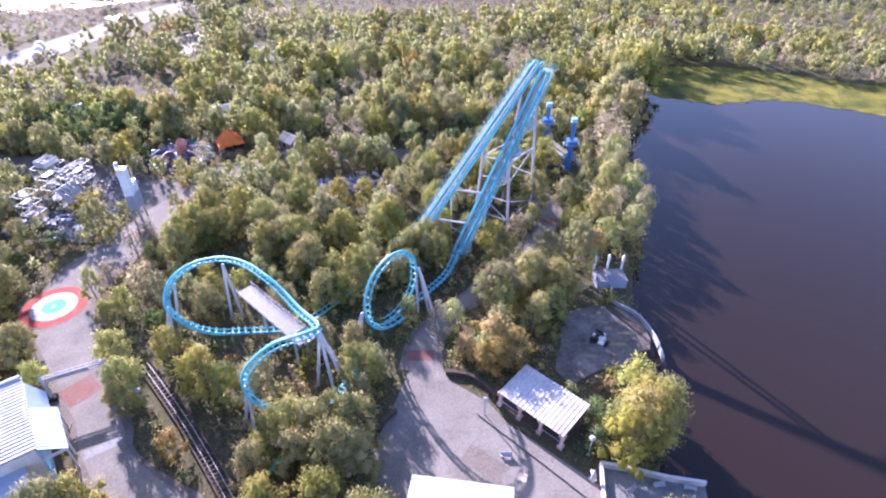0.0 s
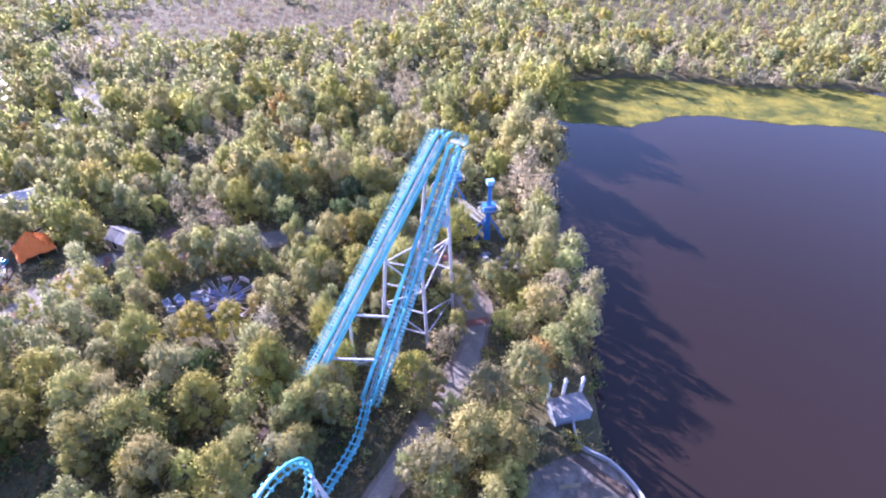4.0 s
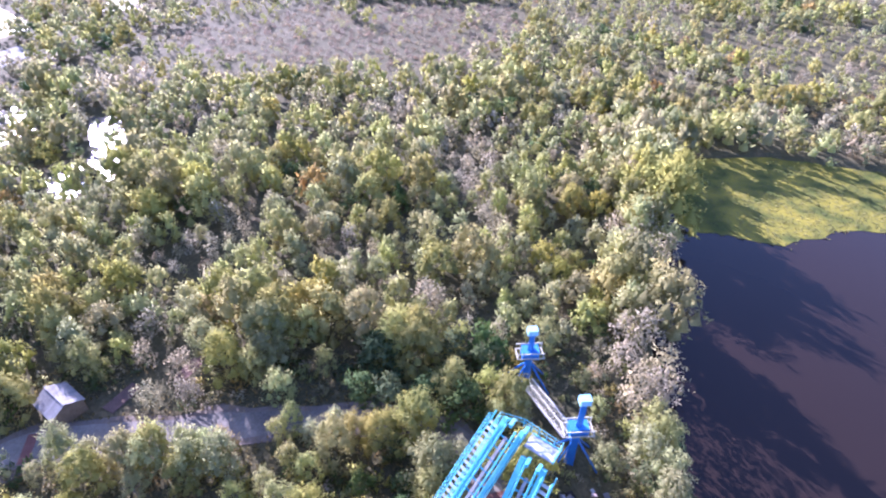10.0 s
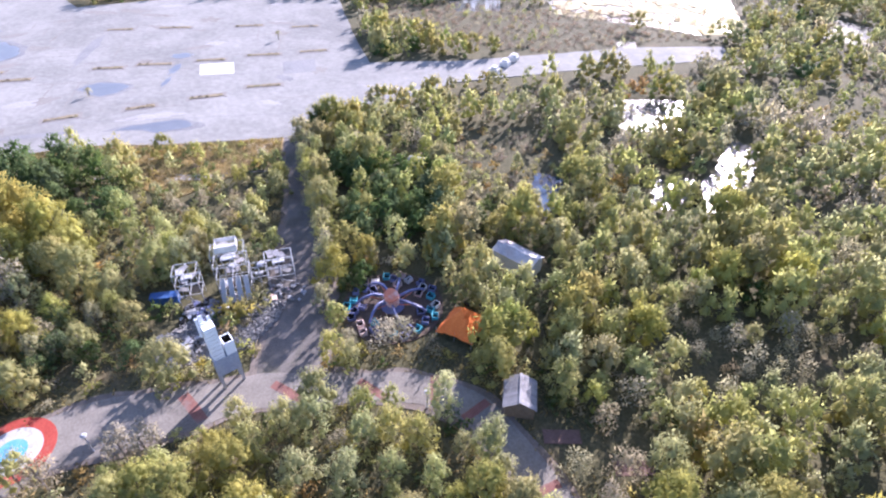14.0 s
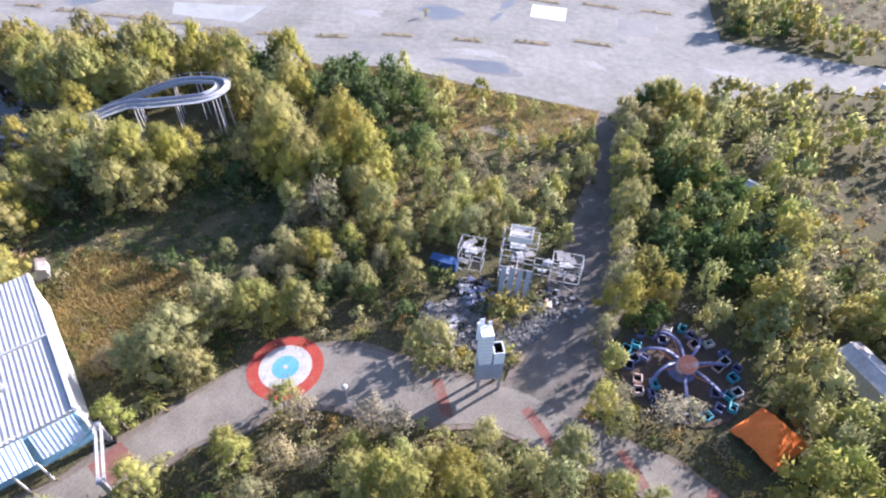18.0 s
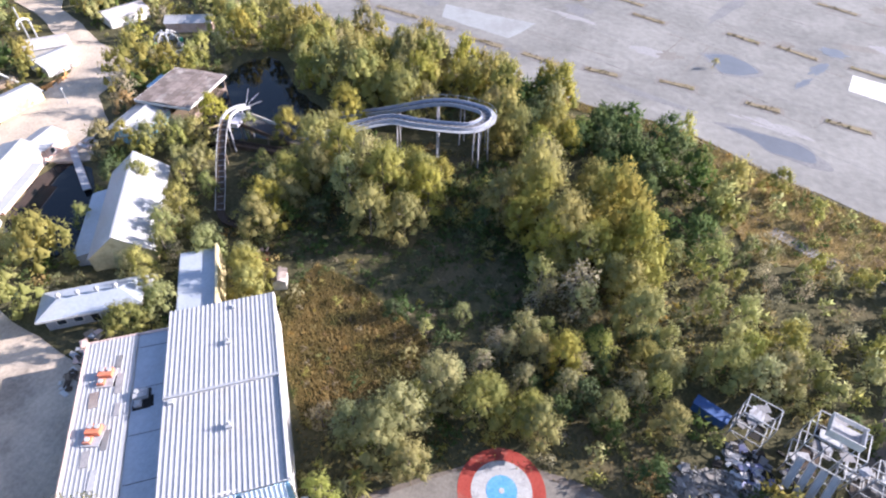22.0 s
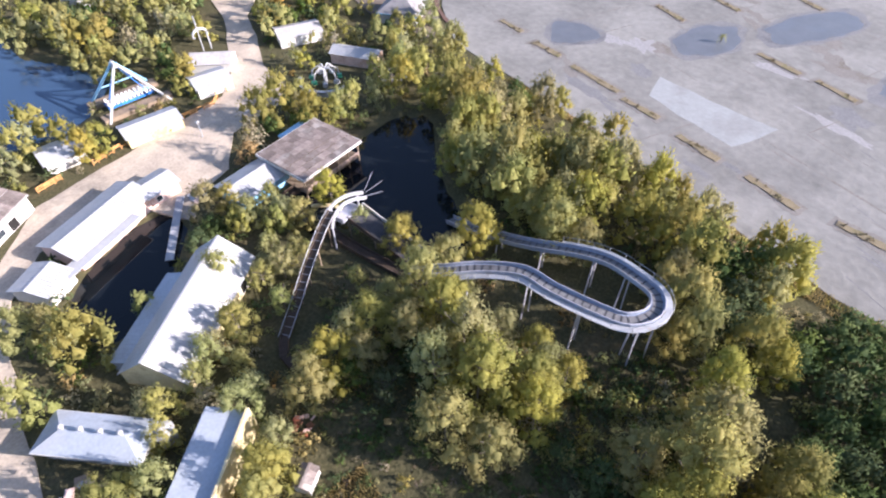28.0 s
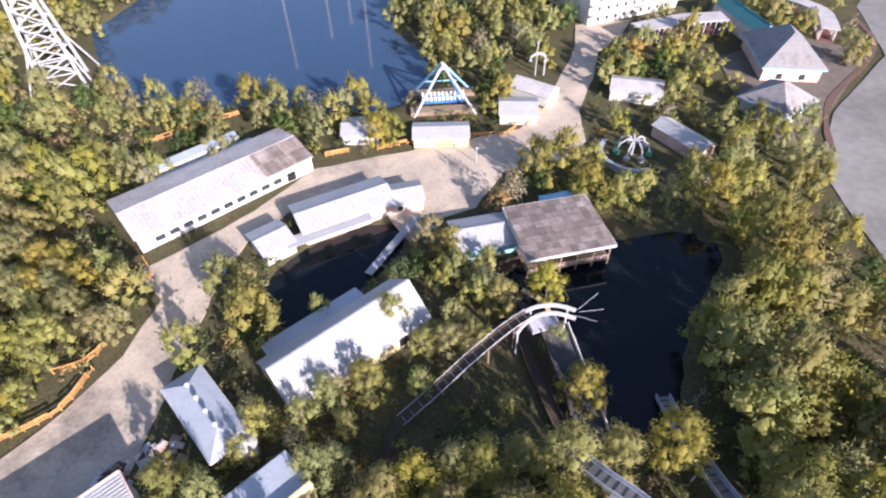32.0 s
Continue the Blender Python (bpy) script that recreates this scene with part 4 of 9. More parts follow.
roof_unit(*on_wing(-6.8, -3.2), 6.02, 30, True)
roof_unit(*on_wing(2.4, -3.6), 6.02, 25, True)
roof_unit(*on_wing(-2.0, 2.0), 5.72, 40, False)

GIFT_SHOP = (-78.9, 5.7)
for i in range(4):
    v = thing("roof_ball_vent", "white round ventilator on the shop roof ridge", "roof vent", GIFT_SHOP[0] - 0.629 * (3.0 * i - 4.5), GIFT_SHOP[1] + 0.777 * (3.0 * i - 4.5), 4.6)
    b = bmesh.new()
    bmesh.ops.create_uvsphere(b, u_segments=10, v_segments=6, radius=0.42, matrix=Matrix.Translation((0, 0, 0.75)))
    part("ball", b, M_ROOFW, v, smooth=True)
    part("neck", tube(bmesh.new(), [(0, 0, -0.9), (0, 0, 0.5)], 0.16, 8), M_ROOFW, v)
b = thing("storage_annex", "narrow annex with a stained flat roof and cream parapet wall", "building", -88.4, 20.9, 0, 38.3 + 180)
footprint(-88.4, 20.9, 38.3, 15, 7, 0.6)
part("wall", boxes((-7.4, 7.4, -3.2, 3.2, -0.3, 4.8)), M_WALLG, b)
part("flat_roof", boxes((-7.5, 7.5, -3.3, 3.0, 4.8, 4.95)), M_ROOFBLUE, b)
part("parapet", boxes((-7.5, 7.5, -3.75, -3.35, -0.3, 6.0)), M_WALLC, b, "peeling cream parapet wall")
building("toolshed", "tiny shed with a rusty roof in the scrub", "shed", -97.0, 31.5, 30, 3.2, 2.4, 2.0, 2.5, M_WALLW, M_ROOFBROWN, 0.8, 0.2, rib=0.03)

# white-roofed hall by the canal
building("canal_hall", "long hall with a steep white gable roof beside the canal", "building", -99.8, -5.6, 36.0, 26.6, 11.4, 3.2, 7.8, M_WALLC, M_ROOFW, 0.9, 0.4, openings=[("N", -8, 0.2, 2.6, 2.6, "door"), ("W", 0, 1.0, 1.6, 1.2)], rib=0.03)
building("hall_lean_to", "lean-to with a pale sheet roof against the canal hall", "building", -94.0, -10.4, 36.0, 19, 3.2, 2.4, 3.1, M_WALLG, M_ROOFBLUE, 0.9, 0.2, mono=True, rib=0.02, gap=0.2)

# shop row and the long arcade along the street
building("shop_row", "pale pink shop row with a white metal roof on the street", "shop", -97.6, -40.6, 203.0, 20.0, 9.6, 3.2, 4.6, M_WALLP, M_ROOFW, 0.9, 0.5, openings=[("N", -7, 0.6, 1.4, 1.6), ("N", -3, 0.1, 1.2, 2.1, "door"), ("N", 2, 0.6, 1.4, 1.6), ("N", 7, 0.6, 1.4, 1.6), ("S", -6, 0.8, 1.8, 1.2), ("S", 0, 0.8, 1.8, 1.2)], rib=0.04)
building("corner_kiosk", "small pink kiosk with a white roof and covered porch", "shop", -110.6, -43.2, 190.0, 7.0, 6.4, 3.0, 4.0, M_WALLP, M_ROOFW, 0.8, 0.6, openings=[("S", -1.5, 0.8, 1.2, 1.2), ("N", 1.5, 0.1, 1.1, 2.1, "door"), ("N", -1.5, 0.8, 1.2, 1.2)], rib=0.04, gap=0.3)
building("snack_booth", "white snack booth with faded red shutters", "shop", -83.6, -32.0, 214.0, 6.4, 7.6, 2.9, 3.9, M_WALLW, M_ROOFW, 0.8, 0.5, openings=[("N", -1.5, 0.9, 1.4, 1.1), ("E", 0, 0.9, 1.4, 1.1)], rib=0.04, gap=0.3)
porch = thing("porch", "broken timber porch roof over the canal bank", "porch", -95.2, -33.4, 0, 203.0)
part("porch_roof", boxes((-9, 9, -1.6, 1.6, 2.7, 2.82)), M_ROOFW, porch)
for i in range(6):
    part("post", boxes((-8.8 + i * 3.5, -8.6 + i * 3.5, 1.2, 1.4, -0.8, 2.7)), M_RUST, porch)
LA, LB = Vector((-48.0, -46.8)), Vector((-80.4, -70.4))
arcade = building("arcade_hall", "long shop arcade with a stained white roof and dark windows", "building", -68.6, -51.6, 216.5, 40.4, 15.8, 3.9, 5.6, M_WALLW, M_ROOFSTAIN, 1.0, 0.5, openings=[("S", -16 + 3.0 * i, 1.0, 2.0, 1.3) for i in range(10)] + [("S", 14.5, 0.1, 2.2, 2.3, "door"), ("N", 0, 1.0, 2.0, 1.3)], rib=0.03, gap=3.0)
bp = shared("roof_patch", boxes((-0.48, 0.48, -1.9, 1.9, 0, 0.06)), M_ROOFBROWN)
k_ = 0
for ix in range(12):
    for iy in range(2):
        y = -6.2 + iy * 3.9
        z = 3.9 + (y + 7.9) * 1.7 / 7.9 + 0.13
        piece("roof_patch", bp, arcade, Matrix.Translation((14.6 - ix * 0.98 + 5.6, y, z)) @ pose(0, 0, 0, math.degrees(math.atan2(1.7, 7.9)), 0, 0))
part("side_awning", boxes((-12, 14, 8.3, 10.6, 2.8, 2.95)), M_ROOFBLUE, arcade, "pale blue rear awning")
building("back_awning", "long pale blue lean-to behind the arcade", "lean-to", -60.0, -63.4, 216.5, 24, 2.6, 2.6, 3.0, M_WALLW, M_ROOFBLUE, 1.2, 0.2, mono=True, rib=0.03, gap=0.3)

# flume station on stilts with its weathered roof
station = thing("flume_station", "open timber boarding station with a weathered brown roof over the pond", "building", -140.4, -27.4, 0, 188.0)
footprint(-140.4, -27.4, 188.0, 17, 16, 0.5)
bp = shared("roof_board", boxes((-0.72, 0.72, -0.93, 0.93, 0, 0.07)), M_ROOFBROWN)
for ix in range(12):
    for iy in range(8):
        y = -7.6 + (iy + 0.5) * 1.9
        piece("roof_board", bp, station, Matrix.Translation((-8.8 + (ix + 0.5) * 1.47, y, 5.35 - 0.06 * abs(y))))
part("roof_deck", boxes((-8.8, 8.8, -7.6, 7.6, 4.6, 4.82)), M_WOODDARK, station)
part("fascia", boxes((-8.9, 8.9, -7.75, -7.6, 4.4, 5.0), (-8.9, 8.9, 7.6, 7.75, 4.4, 5.0), (-8.95, -8.8, -7.7, 7.7, 4.4, 5.05), (8.8, 8.95, -7.7, 7.7, 4.4, 5.05)), M_WALLW, station, "grey painted fascia")
part("deck", boxes((-8.4, 8.4, -7.2, 7.2, 0.75, 1.0)), M_WOOD, station)
for x in np.linspace(-8.2, 8.2, 6):
    for y in (-7.0, 0.0, 7.0):
        part("post", boxes((x - 0.12, x + 0.12, y - 0.12, y + 0.12, -3.0, 4.6)), M_WOOD, station)
for y, s_ in ((-7.1, 1), (7.1, 1)):
    part("railing", boxes((-8.3, 8.3, y - 0.05, y + 0.05, 1.9, 2.0), (-8.3, 8.3, y - 0.04, y + 0.04, 1.4, 1.48), *((x - 0.04, x + 0.04, y - 0.04, y + 0.04, 1.0, 1.9) for x in np.linspace(-8, 8, 22))), M_WALLP, station, "peeling pinkish railing")
building("ticket_shop", "shop with a pale blue and white roof beside the flume station", "shop", -126.4, -29.4, 188.0, 12.6, 8.6, 3.0, 4.4, M_LTBLUE, M_ROOFW, 0.9, 0.5, openings=[("N", -3, 0.8, 1.6, 1.3), ("N", 2, 0.1, 1.4, 2.2, "door")], rib=0.04, gap=0.3)
building("shade_roof", "small pale blue lean-to behind the flume station", "lean-to", -143.5, -37.4, 190, 8, 4, 2.6, 3.2, M_WALLW, M_LTBLUE, 1.0, 0.2, mono=True, rib=0.03, gap=0.3)

# booths along the pond side of the street
building("food_booth", "white-roofed food booth beside the pond", "booth", -100.6, -70.6, 178, 8.6, 7.8, 2.9, 3.8, M_WALLW, M_ROOFW, 0.8, 0.5, openings=[("N", 0, 0.9, 3.0, 1.2)], rib=0.04)
building("ride_booth", "white-roofed boarding booth of the swing ride", "booth", -120.5, -66.8, 176, 13.4, 7.0, 2.6, 3.6, M_WALLC, M_ROOFW, 0.9, 0.4, openings=[("N", -3, 0.2, 2.4, 2.0, "door"), ("N", 3, 0.9, 2.4, 1.1)], rib=0.04)
building("game_booth", "game booth with a faded white roof", "booth", -141.3, -75.4, 172, 9.4, 8.4, 2.8, 4.0, M_WALLW, M_ROOFW, 0.9, 0.4, openings=[("N", 0, 0.9, 3.0, 1.2)], rib=0.04)
building("striped_booth", "white tent-roofed booth with grey stripes", "booth", -147.6, -84.8, 140, 11.4, 6.6, 2.6, 4.4, M_WALLW, M_ROOFSTAIN, 1.3, 0.3, rib=0.05)
building("souvenir_shop", "low shop with a pale grey roof among trees", "shop", -174.8, -82.0, 160, 13.0, 8.6, 3.0, 4.2, M_WALLW, M_ROOFSTAIN, 0.9, 0.4, rib=0.03, openings=[("N", 0, 0.8, 2.0, 1.3)])
building("side_shop", "white-roofed shop with a pink gable wall", "shop", -178.4, -57.8, 118, 14.0, 5.6, 3.0, 4.2, M_WALLP, M_ROOFW, 0.9, 0.4, rib=0.03, openings=[("W", 0, 0.8, 1.4, 1.3)])
def hip_house(name, label, cx, cy, turn, L, W, eave, ridge, wall, roof, trim, over=0.8, openings=()):
    """A house under a four-sided roof whose ridge runs along local x."""
    ob = thing(name, label, "building", cx, cy, 0, turn)
    footprint(cx, cy, turn, L, W, 1.0)
    t = 0.25
    for w_ in ((-L / 2, L / 2, -W / 2, -W / 2 + t), (-L / 2, L / 2, W / 2 - t, W / 2), (-L / 2, -L / 2 + t, -W / 2 + t, W / 2 - t), (L / 2 - t, L / 2, -W / 2 + t, W / 2 - t)):
        part("wall", boxes((*w_, -0.4, eave)), wall, ob)
    a, c, r = L / 2 + over, W / 2 + over, max(0.3, L / 2 - W / 2)
    low = [Vector(p) for p in ((-a, -c, eave), (a, -c, eave), (a, c, eave), (-a, c, eave))]
    top = [Vector((-r, 0, ridge)), Vector((r, 0, ridge))]
    for quad in ((low[0], low[1], top[1], top[0]), (low[1], low[2], top[1]), (low[2], low[3], top[0], top[1]), (low[3], low[0], top[0])):
        b = bmesh.new()
        up = [b.verts.new(p + Vector((0, 0, 0.14))) for p in quad]
        dn = [b.verts.new(p) for p in quad]
        b.faces.new(up)
        b.faces.new(dn[::-1])
        for k in range(len(quad)):
            b.faces.new((up[k], dn[k], dn[(k + 1) % len(quad)], up[(k + 1) % len(quad)]))
        bmesh.ops.recalc_face_normals(b, faces=b.faces[:])
        part("roof_slope", b, roof, ob)
    part("fascia", boxes((-a - 0.05, a + 0.05, -c - 0.08, -c, eave - 0.3, eave + 0.1), (-a - 0.05, a + 0.05, c, c + 0.08, eave - 0.3, eave + 0.1), (-a - 0.08, -a, -c, c, eave - 0.3, eave + 0.1), (a, a + 0.08, -c, c, eave - 0.3, eave + 0.1)), trim, ob)
    for o in openings:
        opening(ob, *o[:5], L, W, *o[5:])
    return ob


hip_house("gift_shop", "small shop with a pale blue-white hipped roof and dark shuttered front", *GIFT_SHOP, 129.0, 15.0, 5.2, 3.1, 4.5, M_WALLG, M_ROOFBLUE, M_WALLW, 0.75, openings=[("S", -5, 0.9, 1.4, 1.2), ("S", -2.4, 0.9, 1.4, 1.2), ("S", 0.2, 0.1, 1.3, 2.2, "door"), ("S", 3, 0.9, 1.6, 1.2), ("S", 5.6, 0.9, 1.2, 1.2)])
apse = thing("shop_turret", "white half-round end roof of the small shop", "roof", -86.0, 11.6)
part("turret_roof", cyl(bmesh.new(), 1.7, 0.25, 3.1, 4.2, 14), M_ROOFW, apse)
part("turret_wall", cyl(bmesh.new(), 1.4, 1.4, -0.3, 3.1, 14), M_WALLG, apse)
hip_house("entry_hall", "hall with a grey hipped roof and pale blue trim", -221.6, -94.4, 78, 21.0, 15.4, 4.0, 10.6, M_WALLP, M_ROOFGREY, M_LTBLUE, openings=[("W", -3, 0.6, 1.6, 1.6), ("W", 0, 0.1, 1.6, 2.3, "door"), ("W", 3, 0.6, 1.6, 1.6), ("N", 0, 0.8, 2.0, 1.4), ("E", -3, 0.6, 1.6, 1.6), ("E", 3, 0.6, 1.6, 1.6)])
hip_house("gate_house", "gate house with a grey shingle hipped roof", -208.0, -70.4, 31, 13.0, 12.0, 3.4, 8.0, M_WALLW, M_ROOFGREY, M_LTBLUE, openings=[("N", 0, 0.8, 1.6, 1.4), ("W", 0, 0.8, 1.6, 1.4)])
building("entry_canopy", "long turquoise-roofed walkway canopy", "canopy", -221.6, -117.5, 96, 24, 7.4, 4.6, 6.6, M_WALLW, M_TEALROOF, 1.2, 0.3, rib=0.03)


def curved_roof(name, label, pts, width, z, roof, col):
    """A curved flat canopy on round columns."""
    line = smooth_line([(x, y, 0) for x, y in pts], 1.6)
    o_ = line[0].copy()
    ob = thing(name, label, "canopy", o_.x, o_.y)
    edge = ribbon(pts, [width, width])
    part("canopy_roof", slab(bmesh.new(), [(x - o_.x, y - o_.y) for x, y in edge], z, z + 0.3), roof, ob)
    part("canopy_floor", slab(bmesh.new(), [(x - o_.x, y - o_.y) for x, y in edge], -0.3, 0.12), M_RED, ob)
    for i_, p in enumerate(line[:-1]):
        d_ = (line[i_ + 1] - p).normalized()
        n_ = Vector((-d_.y, d_.x, 0)) * (width / 2 - 0.4)
        for sd in (-1, 1):
            q_ = p - o_ + n_ * sd
            part("column", tube(bmesh.new(), [(q_.x, q_.y, 0), (q_.x, q_.y, z)], 0.16, 7), col, ob)
    FOOTPRINTS.append((edge, 0.6))


curved_roof("entry_colonnade", "curved pale colonnade beside the entrance drive", [(-243, -131), (-248, -120), (-243, -106)], 5.0, 3.8, M_ROOFSTAIN, M_WALLW)
curved_roof("plaza_canopy", "long curved white canopy on the entrance square", [(-185, -113), (-200, -117.4), (-215, -118)], 7.0, 4.4, M_ROOFSTAIN, M_WALLW)
sheet("planting_strip", rough_edge(ribbon([(-213, -51), (-217, -61), (-226, -74), (-247, -92), (-258, -105), (-262, -121)], [1.4, 1.6]), 1.5, 0.5), -0.4, 0.12, M_CLAY, "brown mulched kerb strip along the drive", "planting strip")
hotel = building("main_street_block", "three-storey white street block with galleries", "building", -186.3, -145.5, 198, 36, 28, 9.5, 11.5, M_WALLW, M_ROOFW, 1.2, 0.6, rib=0.03, openings=[("S", -14 + 3.4 * i, z, 1.1, 1.6) for i in range(9) for z in (1.0, 4.2, 7.2)])
for z in (3.4, 6.6):
    part("gallery", boxes((-18, 18, -16.4, -14.0, z, z + 0.15), (-18, 18, -16.4, -16.3, z + 0.9, z + 1.0), *((x - 0.06, x + 0.06, -16.4, -16.28, z, z + 1.0) for x in np.linspace(-16.8, 16.8, 18))), M_WALLW, hotel)
FOOTPRINTS.append(([(-206, -62), (-200, -84), (-206, -104), (-232, -112), (-246, -100), (-226, -72)], 0.0))
FOOTPRINTS.append(([(-172, -130), (-172, -118), (-215, -128), (-225, -142), (-206, -150)], 0.0))
sheet("yard", rough_edge([(-204, -50), (-200, -70), (-206, -100), (-236, -112), (-252, -98), (-222, -68)], 3, 0.6), -0.5, 0.03, M_SAND, "reddish bare yard at the entrance road", "ground")
for i, (x, y, a, l_) in enumerate(((-142, -158, 200, 18), (-246, -150, 30, 16))):
    building("street_house", "white street building at the park entrance", "building", x, y, a, l_, 9, 5.0, 7.0, M_WALLW, M_ROOFW, 1.2, 0.4, rib=0.03, openings=[("N", -2, 1.0, 1.4, 1.4), ("N", 2, 1.0, 1.4, 1.4)])

# pavilion on the plaza
pav = thing("plaza_pavilion", "open pavilion with a stained white plank roof on carved posts", "pavilion", 18.6, 57.5, 0, -42.0)
footprint(18.6, 57.5, -42, 13.4, 8.4, 0.6)
pp = shared("roof_plank", boxes((-0.36, 0.36, -3.9, 3.9, 0, 0.06), (-0.36, -0.28, -3.9, 3.9, 0.06, 0.12)), M_ROOFSTAIN)
for i in range(17):
    piece("roof_plank", pp, pav, Matrix.Translation((-6.3 + i * 0.74 + 0.37, 0, 3.35)) @ pose(0, 0, 0, 3, 0, 0))
part("roof_frame", boxes((-6.2, 6.2, -3.6, -3.4, 2.95, 3.18), (-6.2, 6.2, 3.4, 3.6, 3.2, 3.5), (-6.2, -6.0, -3.5, 3.5, 3.0, 3.2), (6.0, 6.2, -3.5, 3.5, 3.0, 3.2)), M_WOOD, pav)
for x in (-6.0, -2.0, 2.0, 6.0):
    post = part("post", boxes((x - 0.22, x + 0.22, -3.7, -3.3, 0, 3.0), (x - 0.5, x + 0.5, -3.9, -3.1, 2.5, 3.0), (x - 0.4, x + 0.4, -4.0, -3.0, -0.2, 0.5)), M_WALLP, pav, "peeling pinkish carved post")
    part("post", boxes((x - 0.15, x + 0.15, 3.3, 3.6, -0.2, 3.2)), M_WOOD, pav)
part("floor_deck", boxes((-6.4, 6.4, -3.8, 3.8, -0.2, 0.18)), M_WOODDARK, pav)
part("railing", boxes((-5.8, -2.2, -3.5, -3.4, 0.9, 1.0), (2.2, 5.8, -3.5, -3.4, 0.9, 1.0), (-6, 6, 3.4, 3.5, 0.9, 1.0), *((x, x + 0.08, 3.4, 3.5, 0.1, 0.9) for x in np.linspace(-5.8, 5.8, 16))), M_WALLG, pav)
building("plaza_shelter", "shelter with a ribbed white roof at the plaza edge", "shelter", 4.6, 39.3, -7.0, 14.0, 7.0, 3.2, 3.9, M_WALLW, M_ROOFW, 0.6, 0.3, rib=0.03, walls=True)
building("lake_kiosk", "small lakeside kiosk with blue walls, grey flat roof and pale posts", "kiosk", 37.6, 91.4, 5, 6.4, 4.0, 1.9, 2.0, M_TROUGH, M_ROOFGREY, 0.5, 0.05, rib=0.02, gap=2.6)
for x, y in ((34.6, 93.6), (40.6, 93.8), (37.6, 94.0)):
    k = thing("post", "pale pointed timber post of the lakeside kiosk", "post", x, y, -0.1)
    part("shaft", boxes((-0.2, 0.2, -0.2, 0.2, -0.3, 5.0)), M_BOARDW, k)
    b = bmesh.new()
    bmesh.ops.create_cone(b, cap_ends=True, segments=4, radius1=0.42, radius2=0.02, depth=0.9, matrix=Matrix.Translation((0, 0, 5.42)) @ pose(0, 0, 0, 0, 0, 45))
    part("cap", b, M_BOARDW, k)
# hut, roofs and tent in the wood
building("wood_hut", "hut with a weathered grey shingle roof in the trees", "hut", -45.2, 154.8, -38, 5.6, 5.0, 2.6, 4.0, M_WOOD, M_ROOFGREY, 0.5, 0.3, rib=0.02, openings=[("S", 0, 0.2, 1.2, 2.0, "door")])
building("ruined_shed", "shed with two white sheet roofs half hidden by trees", "shed", -74.6, 175.6, 20, 9.6, 4.6, 3.6, 4.4, M_WALLW, M_ROOFSTAIN, 1.0, 0.3, rib=0.03, gap=3.0)
building("small_white_shed", "tiny white-roofed shed among the trees", "shed", -122.0, 176.0, 40, 3.6, 2.6, 3.4, 3.9, M_WALLW, M_ROOFW, 0.8, 0.2, rib=0.03)
tent = thing("ride_tent", "sagging bright orange canvas tent", "tent", -64.4, 155.6, 0, 30)
footprint(-63.4, 155.2, 30, 10, 9, 1.2)
b = bmesh.new()
bmesh.ops.create_grid(b, x_segments=12, y_segments=12, size=3.9)
for v in b.verts:
    u, w = abs(v.co.x) / 3.9, abs(v.co.y) / 3.9
    r = max(u, w)
    pull = 1.0 - 0.05 * r * (1 - min(u, w) / max(r, 0.01))
    v.co.x, v.co.y = v.co.x * pull, v.co.y * pull
    v.co.z = 1.3 + 4.3 * max(0.0, 1 - r) ** 1.1 + 0.16 * math.sin(v.co.x * 2.3 + 0.7) * math.cos(v.co.y * 1.9) - 0.5 * (v.co.x < -2.0) * r
bmesh.ops.solidify(b, geom=b.faces[:], thickness=0.06)
part("canvas", b, M_TENT, tent)
part("fallen_beam", bars([((-3.5, 4.6, 1.2), (3.6, 5.2, 2.6)), ((-3.0, 5.4, 0.9), (3.9, 5.8, 2.1))], 0.3, 6), M_DARK, tent, "dark collapsed frame beam")
for x, y in ((-3.7, -3.7), (3.7, -3.7), (3.7, 3.7), (-3.7, 3.7), (0, -3.5), (0, 3.5)):
    part("pole", bars([((x, y, -0.2), (x, y, 1.7))], 0.06), M_GREYMETAL, tent)


# ---- rides and ruins ----
def sweep(bm, fr, prof):
    """A closed profile (side, up) carried along frames."""
    rings = [[bm.verts.new(p + s * a + u * c) for a, c in prof] for p, s, d, u in fr]
    n = len(prof)
    for i in range(len(rings) - 1):
        for k in range(n):
            bm.faces.new((rings[i][k], rings[i][(k + 1) % n], rings[i + 1][(k + 1) % n], rings[i + 1][k]))
    bm.faces.new(rings[0][::-1])
    bm.faces.new(rings[-1])
    bmesh.ops.recalc_face_normals(bm, faces=bm.faces[:])
    return bm


UP = Vector((0, 0, 1))
# log flume: raised turn, lift, drop and boarding channel
flume = thing("log_flume", "slate blue log flume with a raised hairpin turn on steel legs", "log flume", -140.0, 20.0)
FB = Vector((-140, 20, 0))


def channel(pts, w, h, t, material, label="", step=1.2, name="trough"):
    line = smooth_line(pts, step)
    fr = frames_along([p - FB for p in line], [UP] * len(line))
    prof = [(-w / 2, h), (-w / 2 + t, h), (-w / 2 + t, t), (w / 2 - t, t), (w / 2 - t, h), (w / 2, h), (w / 2, -0.1), (-w / 2, -0.1)]
    part(name, sweep(bmesh.new(), fr, prof), material, flume, label)
    return line


